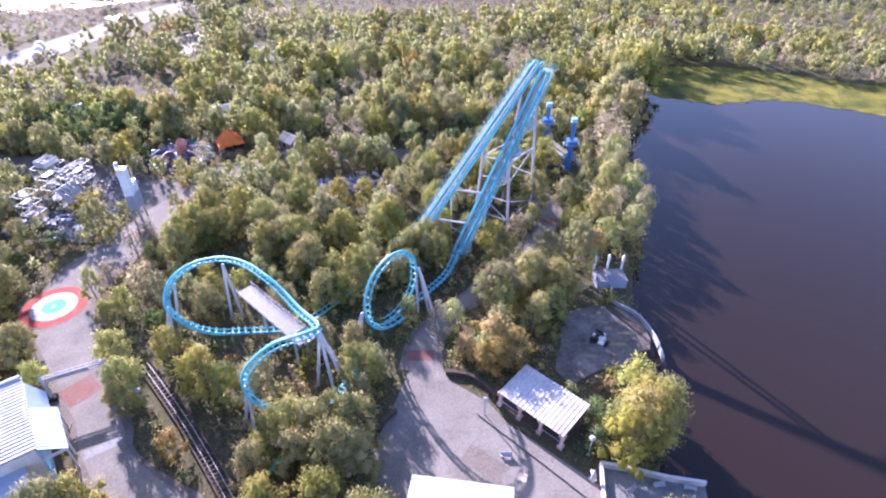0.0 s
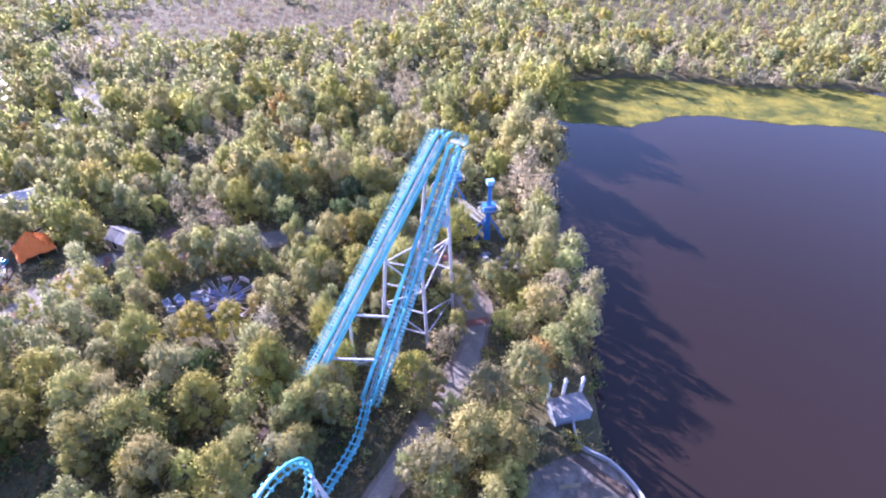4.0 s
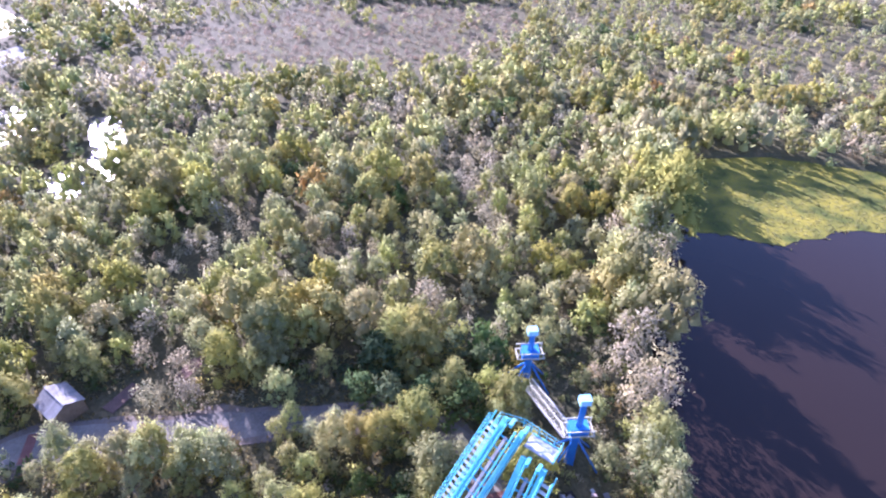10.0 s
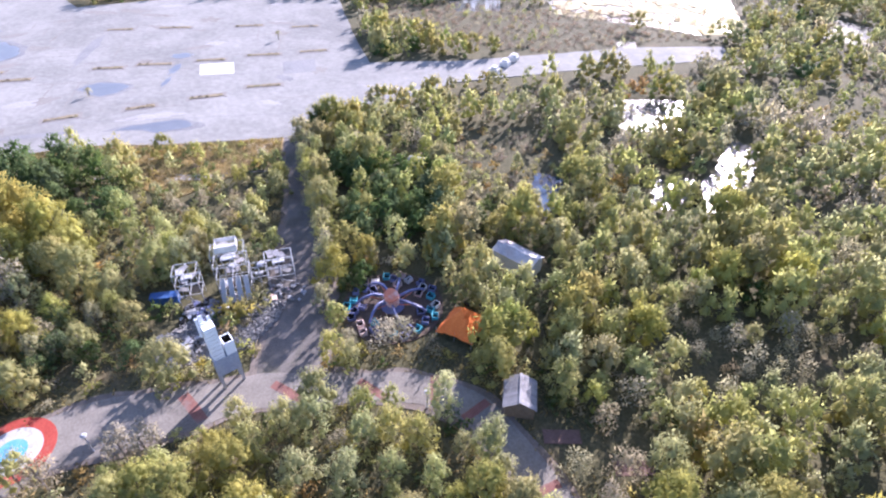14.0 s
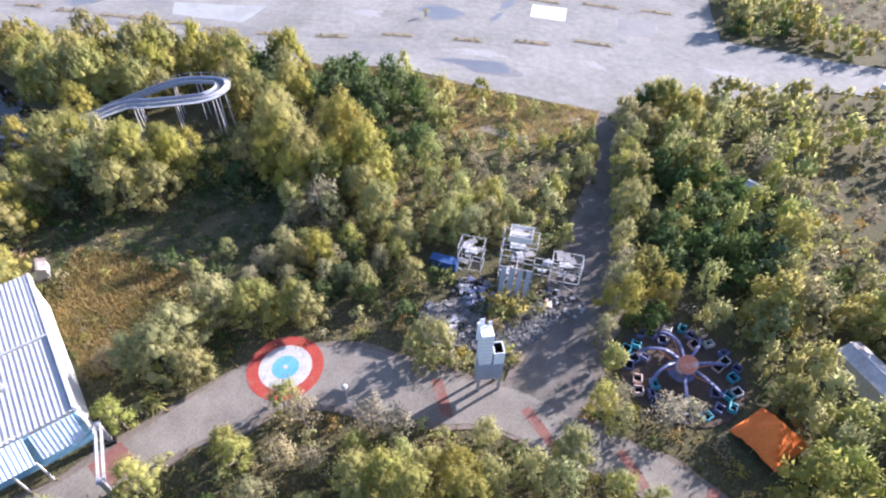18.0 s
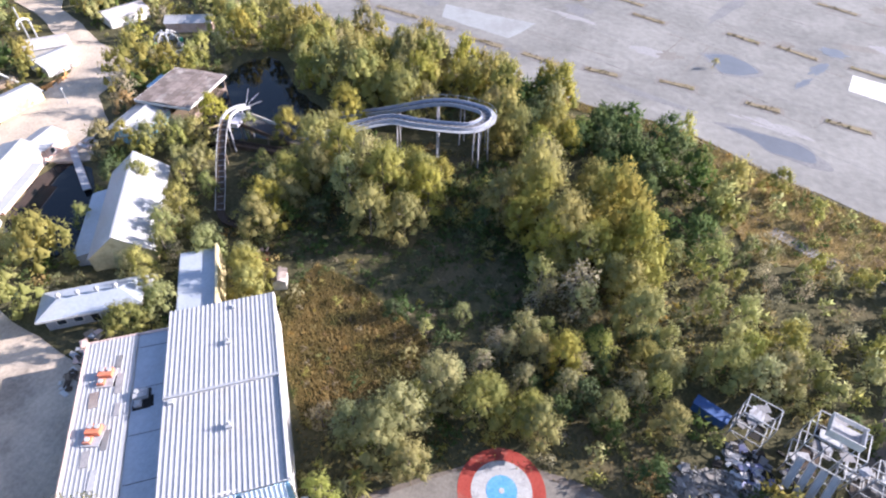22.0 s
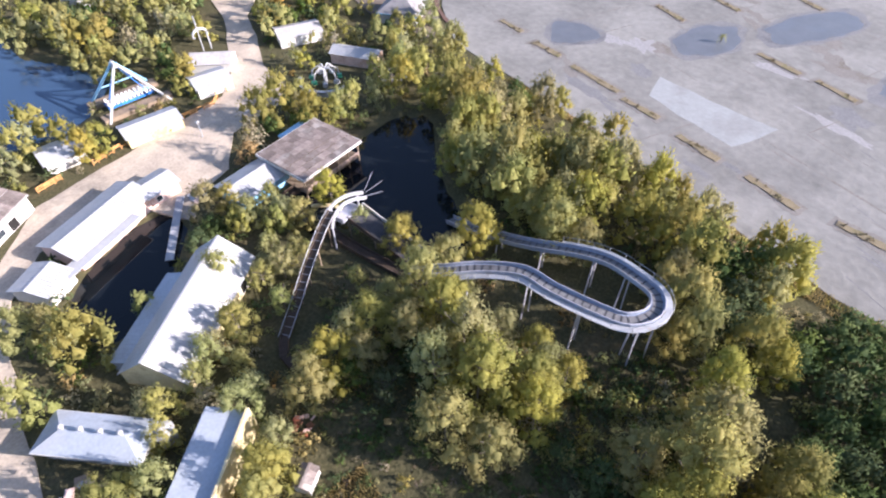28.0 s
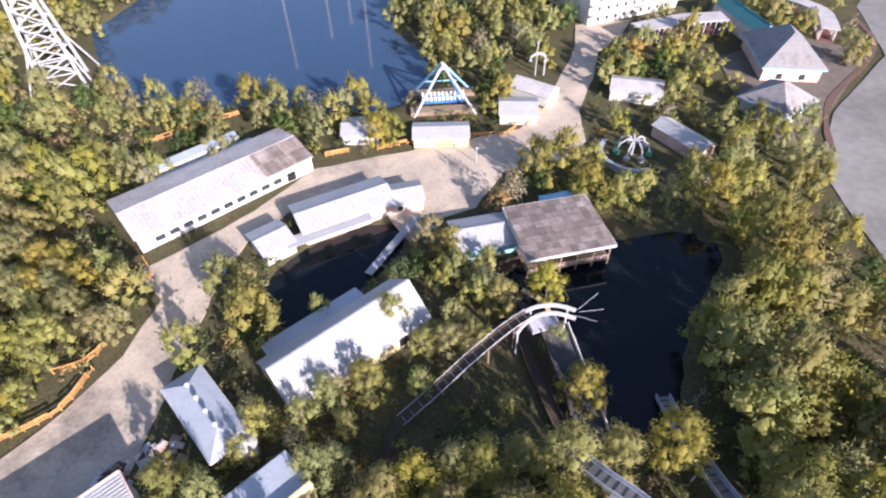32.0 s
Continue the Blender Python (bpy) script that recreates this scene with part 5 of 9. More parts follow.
TURN = [(-130.5, 17.0, 6.2), (-134.0, 22.4, 8.0), (-138.0, 27.2, 9.2), (-141.4, 33.2, 10.2), (-141.6, 39.0, 10.6), (-142.9, 46.4, 10.8), (-144.6, 51.0, 10.8), (-148.6, 53.0, 10.8), (-152.0, 51.4, 10.7), (-153.2, 47.0, 10.4), (-154.0, 41.8, 9.6), (-153.2, 36.4, 8.4), (-150.8, 27.6, 5.8), (-149.8, 20.0, 3.4), (-149.6, 13.0, 1.2), (-149.8, 8.0, -0.4)]
line = channel(TURN, 2.3, 0.75, 0.12, M_TROUGH)
rim = [p - FB + Vector((0, 0, 0.95)) for p in line]
fr = frames_along([p - FB for p in line], [UP] * len(line))
for sd in (-1, 1):
    part("rim", tube(bmesh.new(), [p + s * sd * 1.1 + u * 0.78 for p, s, d, u in fr], 0.07, 5), M_STEELW, flume, "pale worn rim")
part("channel_bed", sweep(bmesh.new(), fr, [(-0.75, 0.17), (0.75, 0.17), (0.75, 0.22), (-0.75, 0.22)]), M_DAMP, flume, "dull stained channel bed")
br_ = shared("bed_rib", boxes((-0.72, 0.72, -0.14, 0.14, 0.22, 0.26)), M_RAMP)
for p, s, d, u in fr:
    m = Matrix((s, d, u)).transposed().to_4x4()
    m.translation = p
    piece("bed_rib", br_, flume, m)
i0, i1 = int(len(fr) * 0.10), int(len(fr) * 0.72)
part("walkway", sweep(bmesh.new(), fr[i0:i1], [(1.25, 0.1), (2.3, 0.1), (2.3, 0.2), (1.25, 0.2)]), M_GREYMETAL, flume, "grey grating walkway")
part("handrail", tube(bmesh.new(), [p + s * 2.28 + u * 1.15 for p, s, d, u in fr[i0:i1]], 0.05, 4), M_GREYMETAL, flume)
hp_ = shared("handrail_post", boxes((-0.04, 0.04, -0.04, 0.04, 0.1, 1.15)), M_GREYMETAL)
for p, s, d, u in fr[i0:i1:2]:
    piece("handrail_post", hp_, flume, Matrix.Translation(p + s * 2.28))
for f in (0.12, 0.24, 0.34, 0.43, 0.47, 0.51, 0.56, 0.64, 0.74, 0.83):
    p, s, d, u = fr[int(f * len(fr))]
    each("support_column", [(p + s * 0.7, Vector((p.x + s.x * 1.3, p.y + s.y * 1.3, -0.2))), (p - s * 0.7, Vector((p.x - s.x * 1.0, p.y - s.y * 1.0, -0.2)))], 0.16, 6, M_STEELW, flume, "pale steel leg")
channel([(-133.0, -22.4, 0.2), (-130.0, -22.2, 0.2), (-127.8, -20.4, 0.2), (-127.2, -17.4, 0.2), (-128.2, -12.6, 0.2), (-129.4, -6.8, 0.2), (-130.4, 1.0, 0.2), (-131.8, 9.0, 0.2), (-133.4, 16.5, 0.2)], 2.2, 0.9, 0.18, M_WOODDARK, "dark brown timber boarding channel", 1.5)
lift_line = channel([(-108.4, 8.8, 0.3), (-114.0, 5.2, 2.2), (-120.0, 1.2, 4.4), (-126.0, -2.4, 6.3), (-130.0, -4.6, 6.9)], 1.6, 0.5, 0.14, M_WOODDARK, "dark timber lift trough", 1.5)
channel([(-106.6, 15.0, 0.2), (-106.4, 11.6, 0.2), (-108.4, 8.8, 0.3)], 1.6, 0.6, 0.14, M_WOODDARK, "", 1.2)
lr = shared("rung", boxes((-0.7, 0.7, -0.06, 0.06, 0.16, 0.26)), M_STEELGREY)
for a, b_ in zip(lift_line[:-1], lift_line[1:]):
    q = (b_ - a).to_track_quat("Y", "Z").to_matrix().to_4x4()
    q.translation = (a + b_) / 2 - FB
    piece("rung", lr, flume, q)
for sd in (-0.95, 0.95):
    part("side_rail", tube(bmesh.new(), [p + s * sd + u * 0.75 for p, s, d, u in frames_along([q - FB for q in lift_line], [UP] * len(lift_line))], 0.08, 5), M_GREYMETAL, flume, "grey steel side rail")
for p in lift_line[2::3]:
    part("support_column", bars([(p - FB, Vector((p.x, p.y, -0.3)) - FB)], 0.14, 6), M_WOOD, flume)
HOOD = smooth_line([(-127.2, -2.6, 5.6), (-129.2, -4.2, 6.7), (-132.0, -5.2, 7.2), (-135.0, -5.3, 7.0), (-138.0, -4.6, 6.2)], 0.7)
for off in (-0.85, 0.85):
    fr2 = frames_along([p - FB for p in HOOD], [UP] * len(HOOD))
    part("arched_rail", sweep(bmesh.new(), [(p + s * off, s, d, u) for p, s, d, u in fr2], [(-0.22, -0.35), (0.16, -0.3), (0.16, 0.3), (-0.22, 0.35)]), M_ROOFW, flume, "bright white arched rail over the drop head")
part("drop_head", boxes((-2.2, 2.6, -1.4, 1.2, 4.6, 4.8), (-2.2, -2.1, -1.4, 1.2, 4.8, 5.7), (2.5, 2.6, -1.4, 1.2, 4.8, 5.7)), M_STEELW, flume, "white steel drop platform").matrix_basis = Matrix.Translation(Vector((-132.6, -3.8, 0.6)) - FB) @ pose(0, 0, 0, 0, 0, 15)
each("pennant_rod", [((-138.5, -5.2, 6.8), (-142.0, -6.8, 8.6)), ((-138.5, -4.8, 6.6), (-142.4, -4.2, 7.6)), ((-138.0, -4.4, 6.2), (-141.0, -2.6, 6.6))], 0.04, 5, M_STEELW, flume, "", Matrix.Translation(-FB))
for x, y in ((-128.0, -2.2), (-131.0, -6.6), (-135.6, -2.6), (-137.0, -5.8)):
    part("support_column", bars([((x, y, -2.5), (x, y, 6.4))], 0.18, 6), M_STEELW, flume).matrix_basis = Matrix.Translation(-FB)
RAMP = [(-134.2, -3.4, 5.0), (-135.4, 3.0, 3.0), (-136.4, 9.0, 1.4), (-137.2, 15.4, 0.3)]
fr3 = frames_along([p - FB for p in smooth_line(RAMP, 1.5)], [UP] * 40)
# deck colour carries the shade that trees throw on the ramp
part("splash_ramp", sweep(bmesh.new(), fr3, [(-2.4, -0.2), (2.4, -0.2), (2.4, 0.0), (-2.4, 0.0)]), M_RAMP, flume, "grey splash ramp deck with tree shade in its colour")
for sd in (-2.4, 2.4):
    part("ramp_rail", sweep(bmesh.new(), [(p + s * sd, s, d, u) for p, s, d, u in fr3], [(-0.09, -0.3), (0.09, -0.3), (0.09, 0.75), (-0.09, 0.75)]), M_WALLW if sd < 0 else M_WOODDARK, flume, "white painted ramp rail" if sd < 0 else "")
for f in (0, 4, 8):
    p, s, d, u = fr3[min(f, len(fr3) - 1)]
    for sd in (-2, 2):
        part("support_column", bars([(p + s * sd, Vector((p.x + s.x * sd, p.y + s.y * sd, -2.5)))], 0.15, 6), M_WOOD, flume)
walk_line = channel([(-131.5, -15.4, 0.6), (-134.8, -12.4, 0.6), (-135.3, -9.8, 0.7)], 0.9, 0.12, 0.1, M_WALLC, "cream timber footboard", 1.2, "footboard")
for poly_ in ([p[:2] for p in TURN[2:14]],):
    FOOTPRINTS.append((ribbon(poly_, [3.5, 3.5]), 2.2))
FOOTPRINTS.append((ribbon([(-107, 10), (-114, 5), (-120, 1), (-130, -5)], [2.4, 2.4]), 0.4))
FOOTPRINTS.append(([(-126, -8), (-140, -8), (-141, 17), (-130, 18)], 0.2))

# swinging-gondola ride with two blue pylons
spin = thing("gondola_ride", "thrill ride with two deep blue pylons and yellow gondola seats", "thrill ride", 35.3, 149.5)
for (x, y), top in (((32.9, 156.6), 14.4), ((37.4, 141.8), 16.0)):
    lx, ly = x - 35.3, y - 149.5
    b = bmesh.new()
    cyl(b, 1.0, 0.62, -0.3, 9.0, 4, pose(0, 0, 0, 0, 0, 20))
    cyl(b, 0.62, 0.55, 9.0, top - 1.2, 4, pose(0, 0, 0, 0, 0, 20))
    p_ = part("pylon", b, M_BLUE, spin)
    p_.matrix_basis = Matrix.Translation((lx, ly, 0))
    part("pylon_head", boxes((-0.9, 0.7, -0.6, 0.6, top - 1.3, top - 0.2)), M_LTBLUE, p_, "light blue pylon head")
    part("bearing_box", boxes((-1.4, 1.4, -0.9, 0.9, 7.6, 9.4)), M_BLUE, p_)
    each("cage_bar", [((-2.2, -1.2, 8.2), (2.2, -1.2, 8.2)), ((-2.2, 1.2, 8.2), (2.2, 1.2, 8.2)), ((-2.2, -1.2, 9.4), (2.2, -1.2, 9.4)), ((-2.2, 1.2, 9.4), (2.2, 1.2, 9.4)), ((-2.2, -1.2, 8.2), (-2.2, -1.2, 9.4)), ((2.2, 1.2, 8.2), (2.2, 1.2, 9.4)), ((-2.2, -1.2, 8.2), (-2.2, 1.2, 8.2)), ((2.2, -1.2, 8.2), (2.2, 1.2, 8.2))], 0.09, 5, M_YELLOW, p_, "pale yellow service cage bar")
    for a in (30, 150, 210, 330):
        part("stay", bars([((0, 0, 6.5), (4.4 * math.cos(radians(a)), 4.4 * math.sin(radians(a)), -0.2))], 0.17, 6), M_BLUE, p_)
gd = Vector((36.6 - 32.8, 143.8 - 152.1, 0)).normalized()
mg = Matrix.Translation((-0.2, 0.0, 0)) @ pose(0, 0, 0, 0, 0, math.degrees(math.atan2(gd.y, gd.x)))
part("gondola", boxes((-5.6, 5.6, -1.1, 1.1, 2.6, 2.9), (-5.6, 5.6, 0.9, 1.1, 2.9, 3.6)), M_GREYMETAL, spin, "grey gondola beam").matrix_basis = mg
seat = shared("seat", boxes((-0.22, 0.22, -0.3, 0.3, 0, 0.35), (-0.22, 0.22, 0.15, 0.3, 0.35, 1.1), (-0.24, -0.18, -0.3, 0.1, 0.5, 1.0)), M_YELLOW)
for i in range(20):
    for y in (-0.55, 0.45):
        piece("seat", seat, spin, mg @ Matrix.Translation((-5.3 + i * 0.56, y, 2.9)))
part("boarding_deck", boxes((-7, 7, -5.0, -2.2, -0.2, 0.9)), M_WOODDARK, spin).matrix_basis = mg
FOOTPRINTS.append(([(28, 160), (39, 161), (44, 142), (36, 137), (29, 150)], 0.5))
drng = random.Random(11)


def heap(name, label, x, y, r, n, mats, size=(0.4, 1.6), z=0.0, flat=0.25):
    """A pile of loose broken sheets and beams: each piece lies on the ground or on the pile."""
    ob = thing(name, label, "debris", x, y, z)
    for i in range(n):
        a, q = drng.uniform(0, 6.28), r * math.sqrt(drng.random())
        w, l_, h = drng.uniform(*size), drng.uniform(*size), drng.uniform(0.08, flat)
        m = Matrix.Translation((q * math.cos(a), q * math.sin(a), 0.1 + 0.5 * (1 - q / r) * drng.random())) @ pose(0, 0, 0, drng.uniform(-14, 14), drng.uniform(-14, 14), drng.uniform(0, 180))
        part("scrap", boxes((-w / 2, w / 2, -l_ / 2, l_ / 2, -0.1, h)), drng.choice(mats), ob).matrix_basis = m
    return ob


heap("scrap_heap", "heap of pale broken ride panels beside the lake", 38.5, 133.0, 4.6, 46, [M_WALLG, M_ROOFGREY, M_DAMP, M_DARK, M_ARM, M_WALLP, M_DAMP], (0.3, 1.3))
FOOTPRINTS.append(([(33, 129), (43, 129), (44, 138), (34, 138)], 0.0))
slide = thing("play_boat", "small bright green plastic boat lying in the brush", "boat", 34.0, 127.8, 0.4, 35)
b = bmesh.new()
sweep(b, [(Vector((0, y, 0.25 * abs(y) ** 1.5 * 0.2)), Vector((w, 0, 0)), Vector((0, 1, 0)), UP) for y, w in ((-2.0, 0.3), (-1.2, 0.9), (0, 1.1), (1.2, 0.9), (2.0, 0.3))], [(-0.8, 0.6), (-0.6, 0.6), (-0.4, 0.1), (0.4, 0.1), (0.6, 0.6), (0.8, 0.6), (0.5, -0.3), (-0.5, -0.3)])
part("hull", b, M_GREEN, slide)
FOOTPRINTS.append(([(31.5, 124), (36, 124), (36, 130), (31.5, 130)], 0.0))

# wrecked spinning ride with its rim of spokes
wheel = thing("wrecked_round_ride", "collapsed round ride with a pale broken rim and dark blue cars", "ride wreck", -20.8, 129.4, 0.0, 0)
FOOTPRINTS.append(([(-32, 122), (-27, 119), (-14, 119), (-12.5, 131), (-16, 138), (-32, 136)], 0.4))
for a0, a1 in ((-0.9, 0.5), (0.7, 1.1), (1.4, 1.7), (2.4, 2.8)):
    ring = [Vector((6.2 * math.cos(a), 6.2 * math.sin(a), 1.5 + 0.7 * math.sin(a * 1.7))) for a in np.linspace(a0, a1, 7)]
    part("rim", sweep(bmesh.new(), frames_along(ring, [UP] * 7), [(-0.2, -0.5), (0.05, -0.5), (0.05, 0.4), (-0.2, 0.4)]), M_WALLP, wheel, "pale broken rim")
for a in np.linspace(-1.5, 4.2, 34):
    a += drng.uniform(-0.12, 0.12)
    part("spoke", bars([((1.0 * math.cos(a), 1.0 * math.sin(a), 1.2), (7.6 * math.cos(a) * drng.uniform(0.7, 1), 7.6 * math.sin(a) * drng.uniform(0.7, 1), drng.uniform(1.0, 2.8)))], 0.07, 4), drng.choice([M_WALLP, M_STEELW, M_STEELGREY]), wheel)
part("hub", cyl(bmesh.new(), 0.9, 0.7, -0.2, 1.6, 12), M_ARM, wheel)
for x, y in ((-2.6, 2.6), (-3.6, 0.4), (-1.6, -1.8), (0.6, 1.0), (1.6, -2.4), (-4.2, -2.4), (-0.6, 3.6), (-11.0, 1.0), (-9.0, 2.2), (-8.2, 0.4), (-7.0, -1.6), (-6.0, 2.8), (-9.8, -1.4), (-3.0, -3.8), (2.4, 3.0), (3.0, 0.0), (-1.0, 1.2), (-5.4, 0.8)):
    part("car", boxes((-0.8, 0.8, -0.6, 0.6, 0.3, 0.9), (-0.8, 0.8, 0.3, 0.6, 0.9, 1.5), (-0.8, -0.6, -0.6, 0.6, 0.9, 1.3)), drng.choice([M_TROUGH, M_STEELGREY, M_ARM]), wheel, "faded slate blue car").matrix_basis = pose(x, y, drng.uniform(0.0, 0.8), drng.uniform(-15, 15), drng.uniform(-15, 15), drng.uniform(0, 360))
for x, y in ((x_, y_) for x_ in (-3, 0, 3) for y_ in (-3, 0, 3)):
    part("prop", bars([((x, y, -0.3), (x, y, 1.2))], 0.1, 5), M_RUST, wheel)

# many-armed spinning ride
octo = thing("octopus_ride", "faded many-armed ride with violet arms, red hub and teal cars", "octopus ride", -76.6, 146.6, 0, 10)
FOOTPRINTS.append(([(-86.5, 147), (-80, 138), (-73, 138), (-67.5, 146), (-72, 156), (-82, 155)], 1.2))
b = cyl(bmesh.new(), 2.6, 1.4, -0.3, 1.6, 14)
part("base", b, M_ARM, octo)
# dark disc added over the soil; its colour includes the shade there
part("ride_pad", slab(bmesh.new(), [(10.2 * math.cos(a), 10.2 * math.sin(a)) for a in np.linspace(0, 6.1, 28)], -0.3, 0.06), M_WOODDARK, octo, "dark soil under the ride with shade in its colour")
b = cyl(bmesh.new(), 1.3, 1.4, 0, 5.2, 14, Matrix.Translation((0.2, 0, 1.4)) @ pose(0, 0, 0, 20, 26, 0))
hub = part("hub", b, M_HUB, octo, "faded red cylindrical hub")
for k in range(4):
    part("hub_band", cyl(bmesh.new(), 1.46, 1.46, 0.6 + k * 1.2, 0.85 + k * 1.2, 14, Matrix.Translation((0.2, 0, 1.4)) @ pose(0, 0, 0, 20, 26, 0)), M_WALLP, hub, "pale band")
for k in range(7):
    a = 2 * math.pi * k / 7 + 0.25
    pts_ = smooth_line([(1.2 * math.cos(a), 1.2 * math.sin(a), 2.4), (3.4 * math.cos(a + 0.08), 3.4 * math.sin(a + 0.08), 3.0), (5.8 * math.cos(a + 0.2), 5.8 * math.sin(a + 0.2), 2.3), (7.2 * math.cos(a + 0.28), 7.2 * math.sin(a + 0.28), 1.2)], 0.8)
    frr = frames_along(pts_, [UP] * len(pts_))
    arm = part("arm", sweep(bmesh.new(), frr, [(-0.21, -0.2), (0.21, -0.2), (0.21, 0.2), (-0.21, 0.2)]), M_ARM, octo)
    for j, (da, rr_) in enumerate(((0.04, 8.0), (0.44, 7.7), (0.26, 9.1), (0.30, 6.0), (0.62, 8.6))):
        q = a + da
        cm = pose(rr_ * math.cos(q), rr_ * math.sin(q), 0.55, drng.uniform(-6, 6), drng.uniform(-6, 6), drng.uniform(0, 360))
        mt_ = drng.choice([M_SEATTEAL, M_SEATTEAL, M_ARM, M_ARM, M_WALLW, M_WALLP])
        car = part("car", boxes((-0.75, 0.75, -0.65, 0.65, -0.55, -0.35), (-0.75, -0.6, -0.65, 0.65, -0.35, 0.35), (0.6, 0.75, -0.65, 0.65, -0.35, 0.35), (-0.6, 0.6, 0.45, 0.65, -0.35, 0.6), (-0.6, 0.6, -0.65, -0.55, -0.35, 0.05)), mt_, arm)
        car.matrix_basis = cm
        car.data.materials.append(M_DARK)
        for f in car.data.polygons:
            if f.normal.z > 0.9 and f.center.z < -0.3 or abs(f.normal.y + 1) < 0.1 and f.center.y > 0.3:
                f.material_index = 1
        car["label"] = "teal two-seat car" if mt_ == M_SEATTEAL else "faded two-seat car"
    part("arm_strut", bars([((1.4 * math.cos(a), 1.4 * math.sin(a), 1.2), (4.6 * math.cos(a + 0.14), 4.6 * math.sin(a + 0.14), 2.5))], 0.1, 5), M_HUB, arm)

# white tower by the junction
wt = thing("slide_tower", "tall white boarded tower on four legs with an open side box", "tower", -73.6, 114.4, 0, 8)
wt.scale = (0.72, 0.92, 1.14)
FOOTPRINTS.append(([(-76.5, 111.5), (-70.5, 111.5), (-70.0, 118), (-77, 118)], 0.6))
for x in (-1.2, 1.2):
    for y in (-1.8, 1.8):
        part("leg", boxes((x - 0.24, x + 0.24, y - 0.24, y + 0.24, -0.4, 3.6)), M_WALLG, wt)
# white boards in shade: slate blue puts that shade into the colour
part("lower_box", boxes((-1.5, 1.5, -2.1, 2.1, 3.0, 6.4)), M_TROUGH, wt, "boarded lower box, its shade painted slate blue")
part("tower_box", boxes((-1.4, 1.4, -2.0, 0.0, 6.4, 12.6)), M_BOARDW, wt, "white boarded shaft")
part("open_box", boxes((-1.5, 1.5, 0.35, 0.5, 6.4, 8.8), (-1.5, 1.5, 1.95, 2.1, 6.4, 8.8), (-1.5, -1.35, 0.5, 1.95, 6.4, 8.8), (1.35, 1.5, 0.5, 1.95, 6.4, 8.8), (-1.35, 1.35, 0.5, 1.95, 6.4, 6.6)), M_BOARDW, wt, "open-topped white side box")
part("top_fin", boxes((-1.4, -1.25, -2.0, -1.2, 12.6, 14.0)), M_BOARDW, wt)
part("top_fin", boxes((-1.4, -1.25, -0.6, 0.0, 12.6, 13.4)), M_BOARDW, wt)
# near-black lining added to paint the shade inside the open box
part("box_inside", boxes((-1.34, 1.34, 0.51, 1.94, 6.62, 6.7), (-1.34, 1.34, 0.51, 0.55, 6.7, 8.6), (-1.34, 1.34, 1.9, 1.94, 6.7, 8.6), (-1.34, -1.3, 0.55, 1.9, 6.7, 8.6), (1.3, 1.34, 0.55, 1.9, 6.7, 8.6)), M_DARK, wt, "dark lining for the shade inside the side box")
part("top_post", boxes((-0.2, 0.2, -2.6, -2.2, 11.0, 14.4)), M_BOARDW, wt)
part("boards", boxes(*((-1.46, -1.42, -2.0, 0.0, 6.6 + k * 0.75, 6.64 + k * 0.75) for k in range(8)), *((1.42, 1.46, -2.0, 0.0, 6.6 + k * 0.75, 6.64 + k * 0.75) for k in range(8))), M_WALLG, wt)


def scaffold(name, label, x, y, turn, w, d, levels, h, sheets, beam_r=0.055):
    """A bare steel frame with a few loose sheets left on it."""
    ob = thing(name, label, "ruined structure", x, y, 0, turn)
    footprint(x, y, turn, w, d, 0.3)
    nx_ = max(2, round(w / 2.2) + 1)
    for ix in range(nx_):
        for y_ in (-d / 2, d / 2):
            X_ = -w / 2 + w * ix / (nx_ - 1)
            part("column", boxes((X_ - beam_r, X_ + beam_r, y_ - beam_r, y_ + beam_r, -0.3, levels * h)), M_GREYMETAL, ob)
    for k in range(1, levels + 1):
        for y_ in (-d / 2, d / 2):
            part("beam", boxes((-w / 2, w / 2, y_ - beam_r, y_ + beam_r, k * h - 0.14, k * h)), M_GREYMETAL, ob)
        for X_ in (-w / 2, 0, w / 2):
            part("beam", boxes((X_ - beam_r, X_ + beam_r, -d / 2, d / 2, k * h - 0.16, k * h - 0.02)), M_GREYMETAL, ob)
    for k in range(1, levels):
        u0 = drng.uniform(-0.5, 0.1) * w
        part("deck", boxes((u0, u0 + w * 0.4, -d / 2 + 0.1, d / 2 * drng.uniform(0.1, 0.8), k * h - 0.34, k * h - 0.26)), drng.choice([M_DARK, M_WOODDARK, M_ROOFGREY]), ob, "rotten deck sheet")
    part("brace", bars([((-w / 2, d / 2, 0), (w / 2, d / 2, h)), ((w / 2, -d / 2, h), (-w / 2, -d / 2, 2 * h))], 0.05, 5), M_GREYMETAL, ob)
    part("top_sheet", boxes((-w / 2 * 0.5, w / 2 * 0.4, -d / 2 * 0.6, d / 2 * 0.2, levels * h - h + 0.02, levels * h - h + 0.3)), M_ROOFW, ob, "white bent sheet").matrix_basis = pose(0, 0, 0, 2, 3, 4)
    for k in range(sheets):
        sx, sy = drng.uniform(-w / 2 + 0.8, w / 2 - 0.8), drng.uniform(-d / 2 + 0.6, d / 2 - 0.6)
        lv = drng.randint(1, levels)
        part("loose_panel", boxes((-0.9, 0.9, -0.6, 0.6, 0, 0.06)), drng.choice([M_ROOFGREY, M_DAMP, M_WALLG, M_DARK]), ob).matrix_basis = pose(sx, sy, lv * h, drng.uniform(-4, 4), drng.uniform(-4, 4), drng.uniform(0, 180))
    return ob


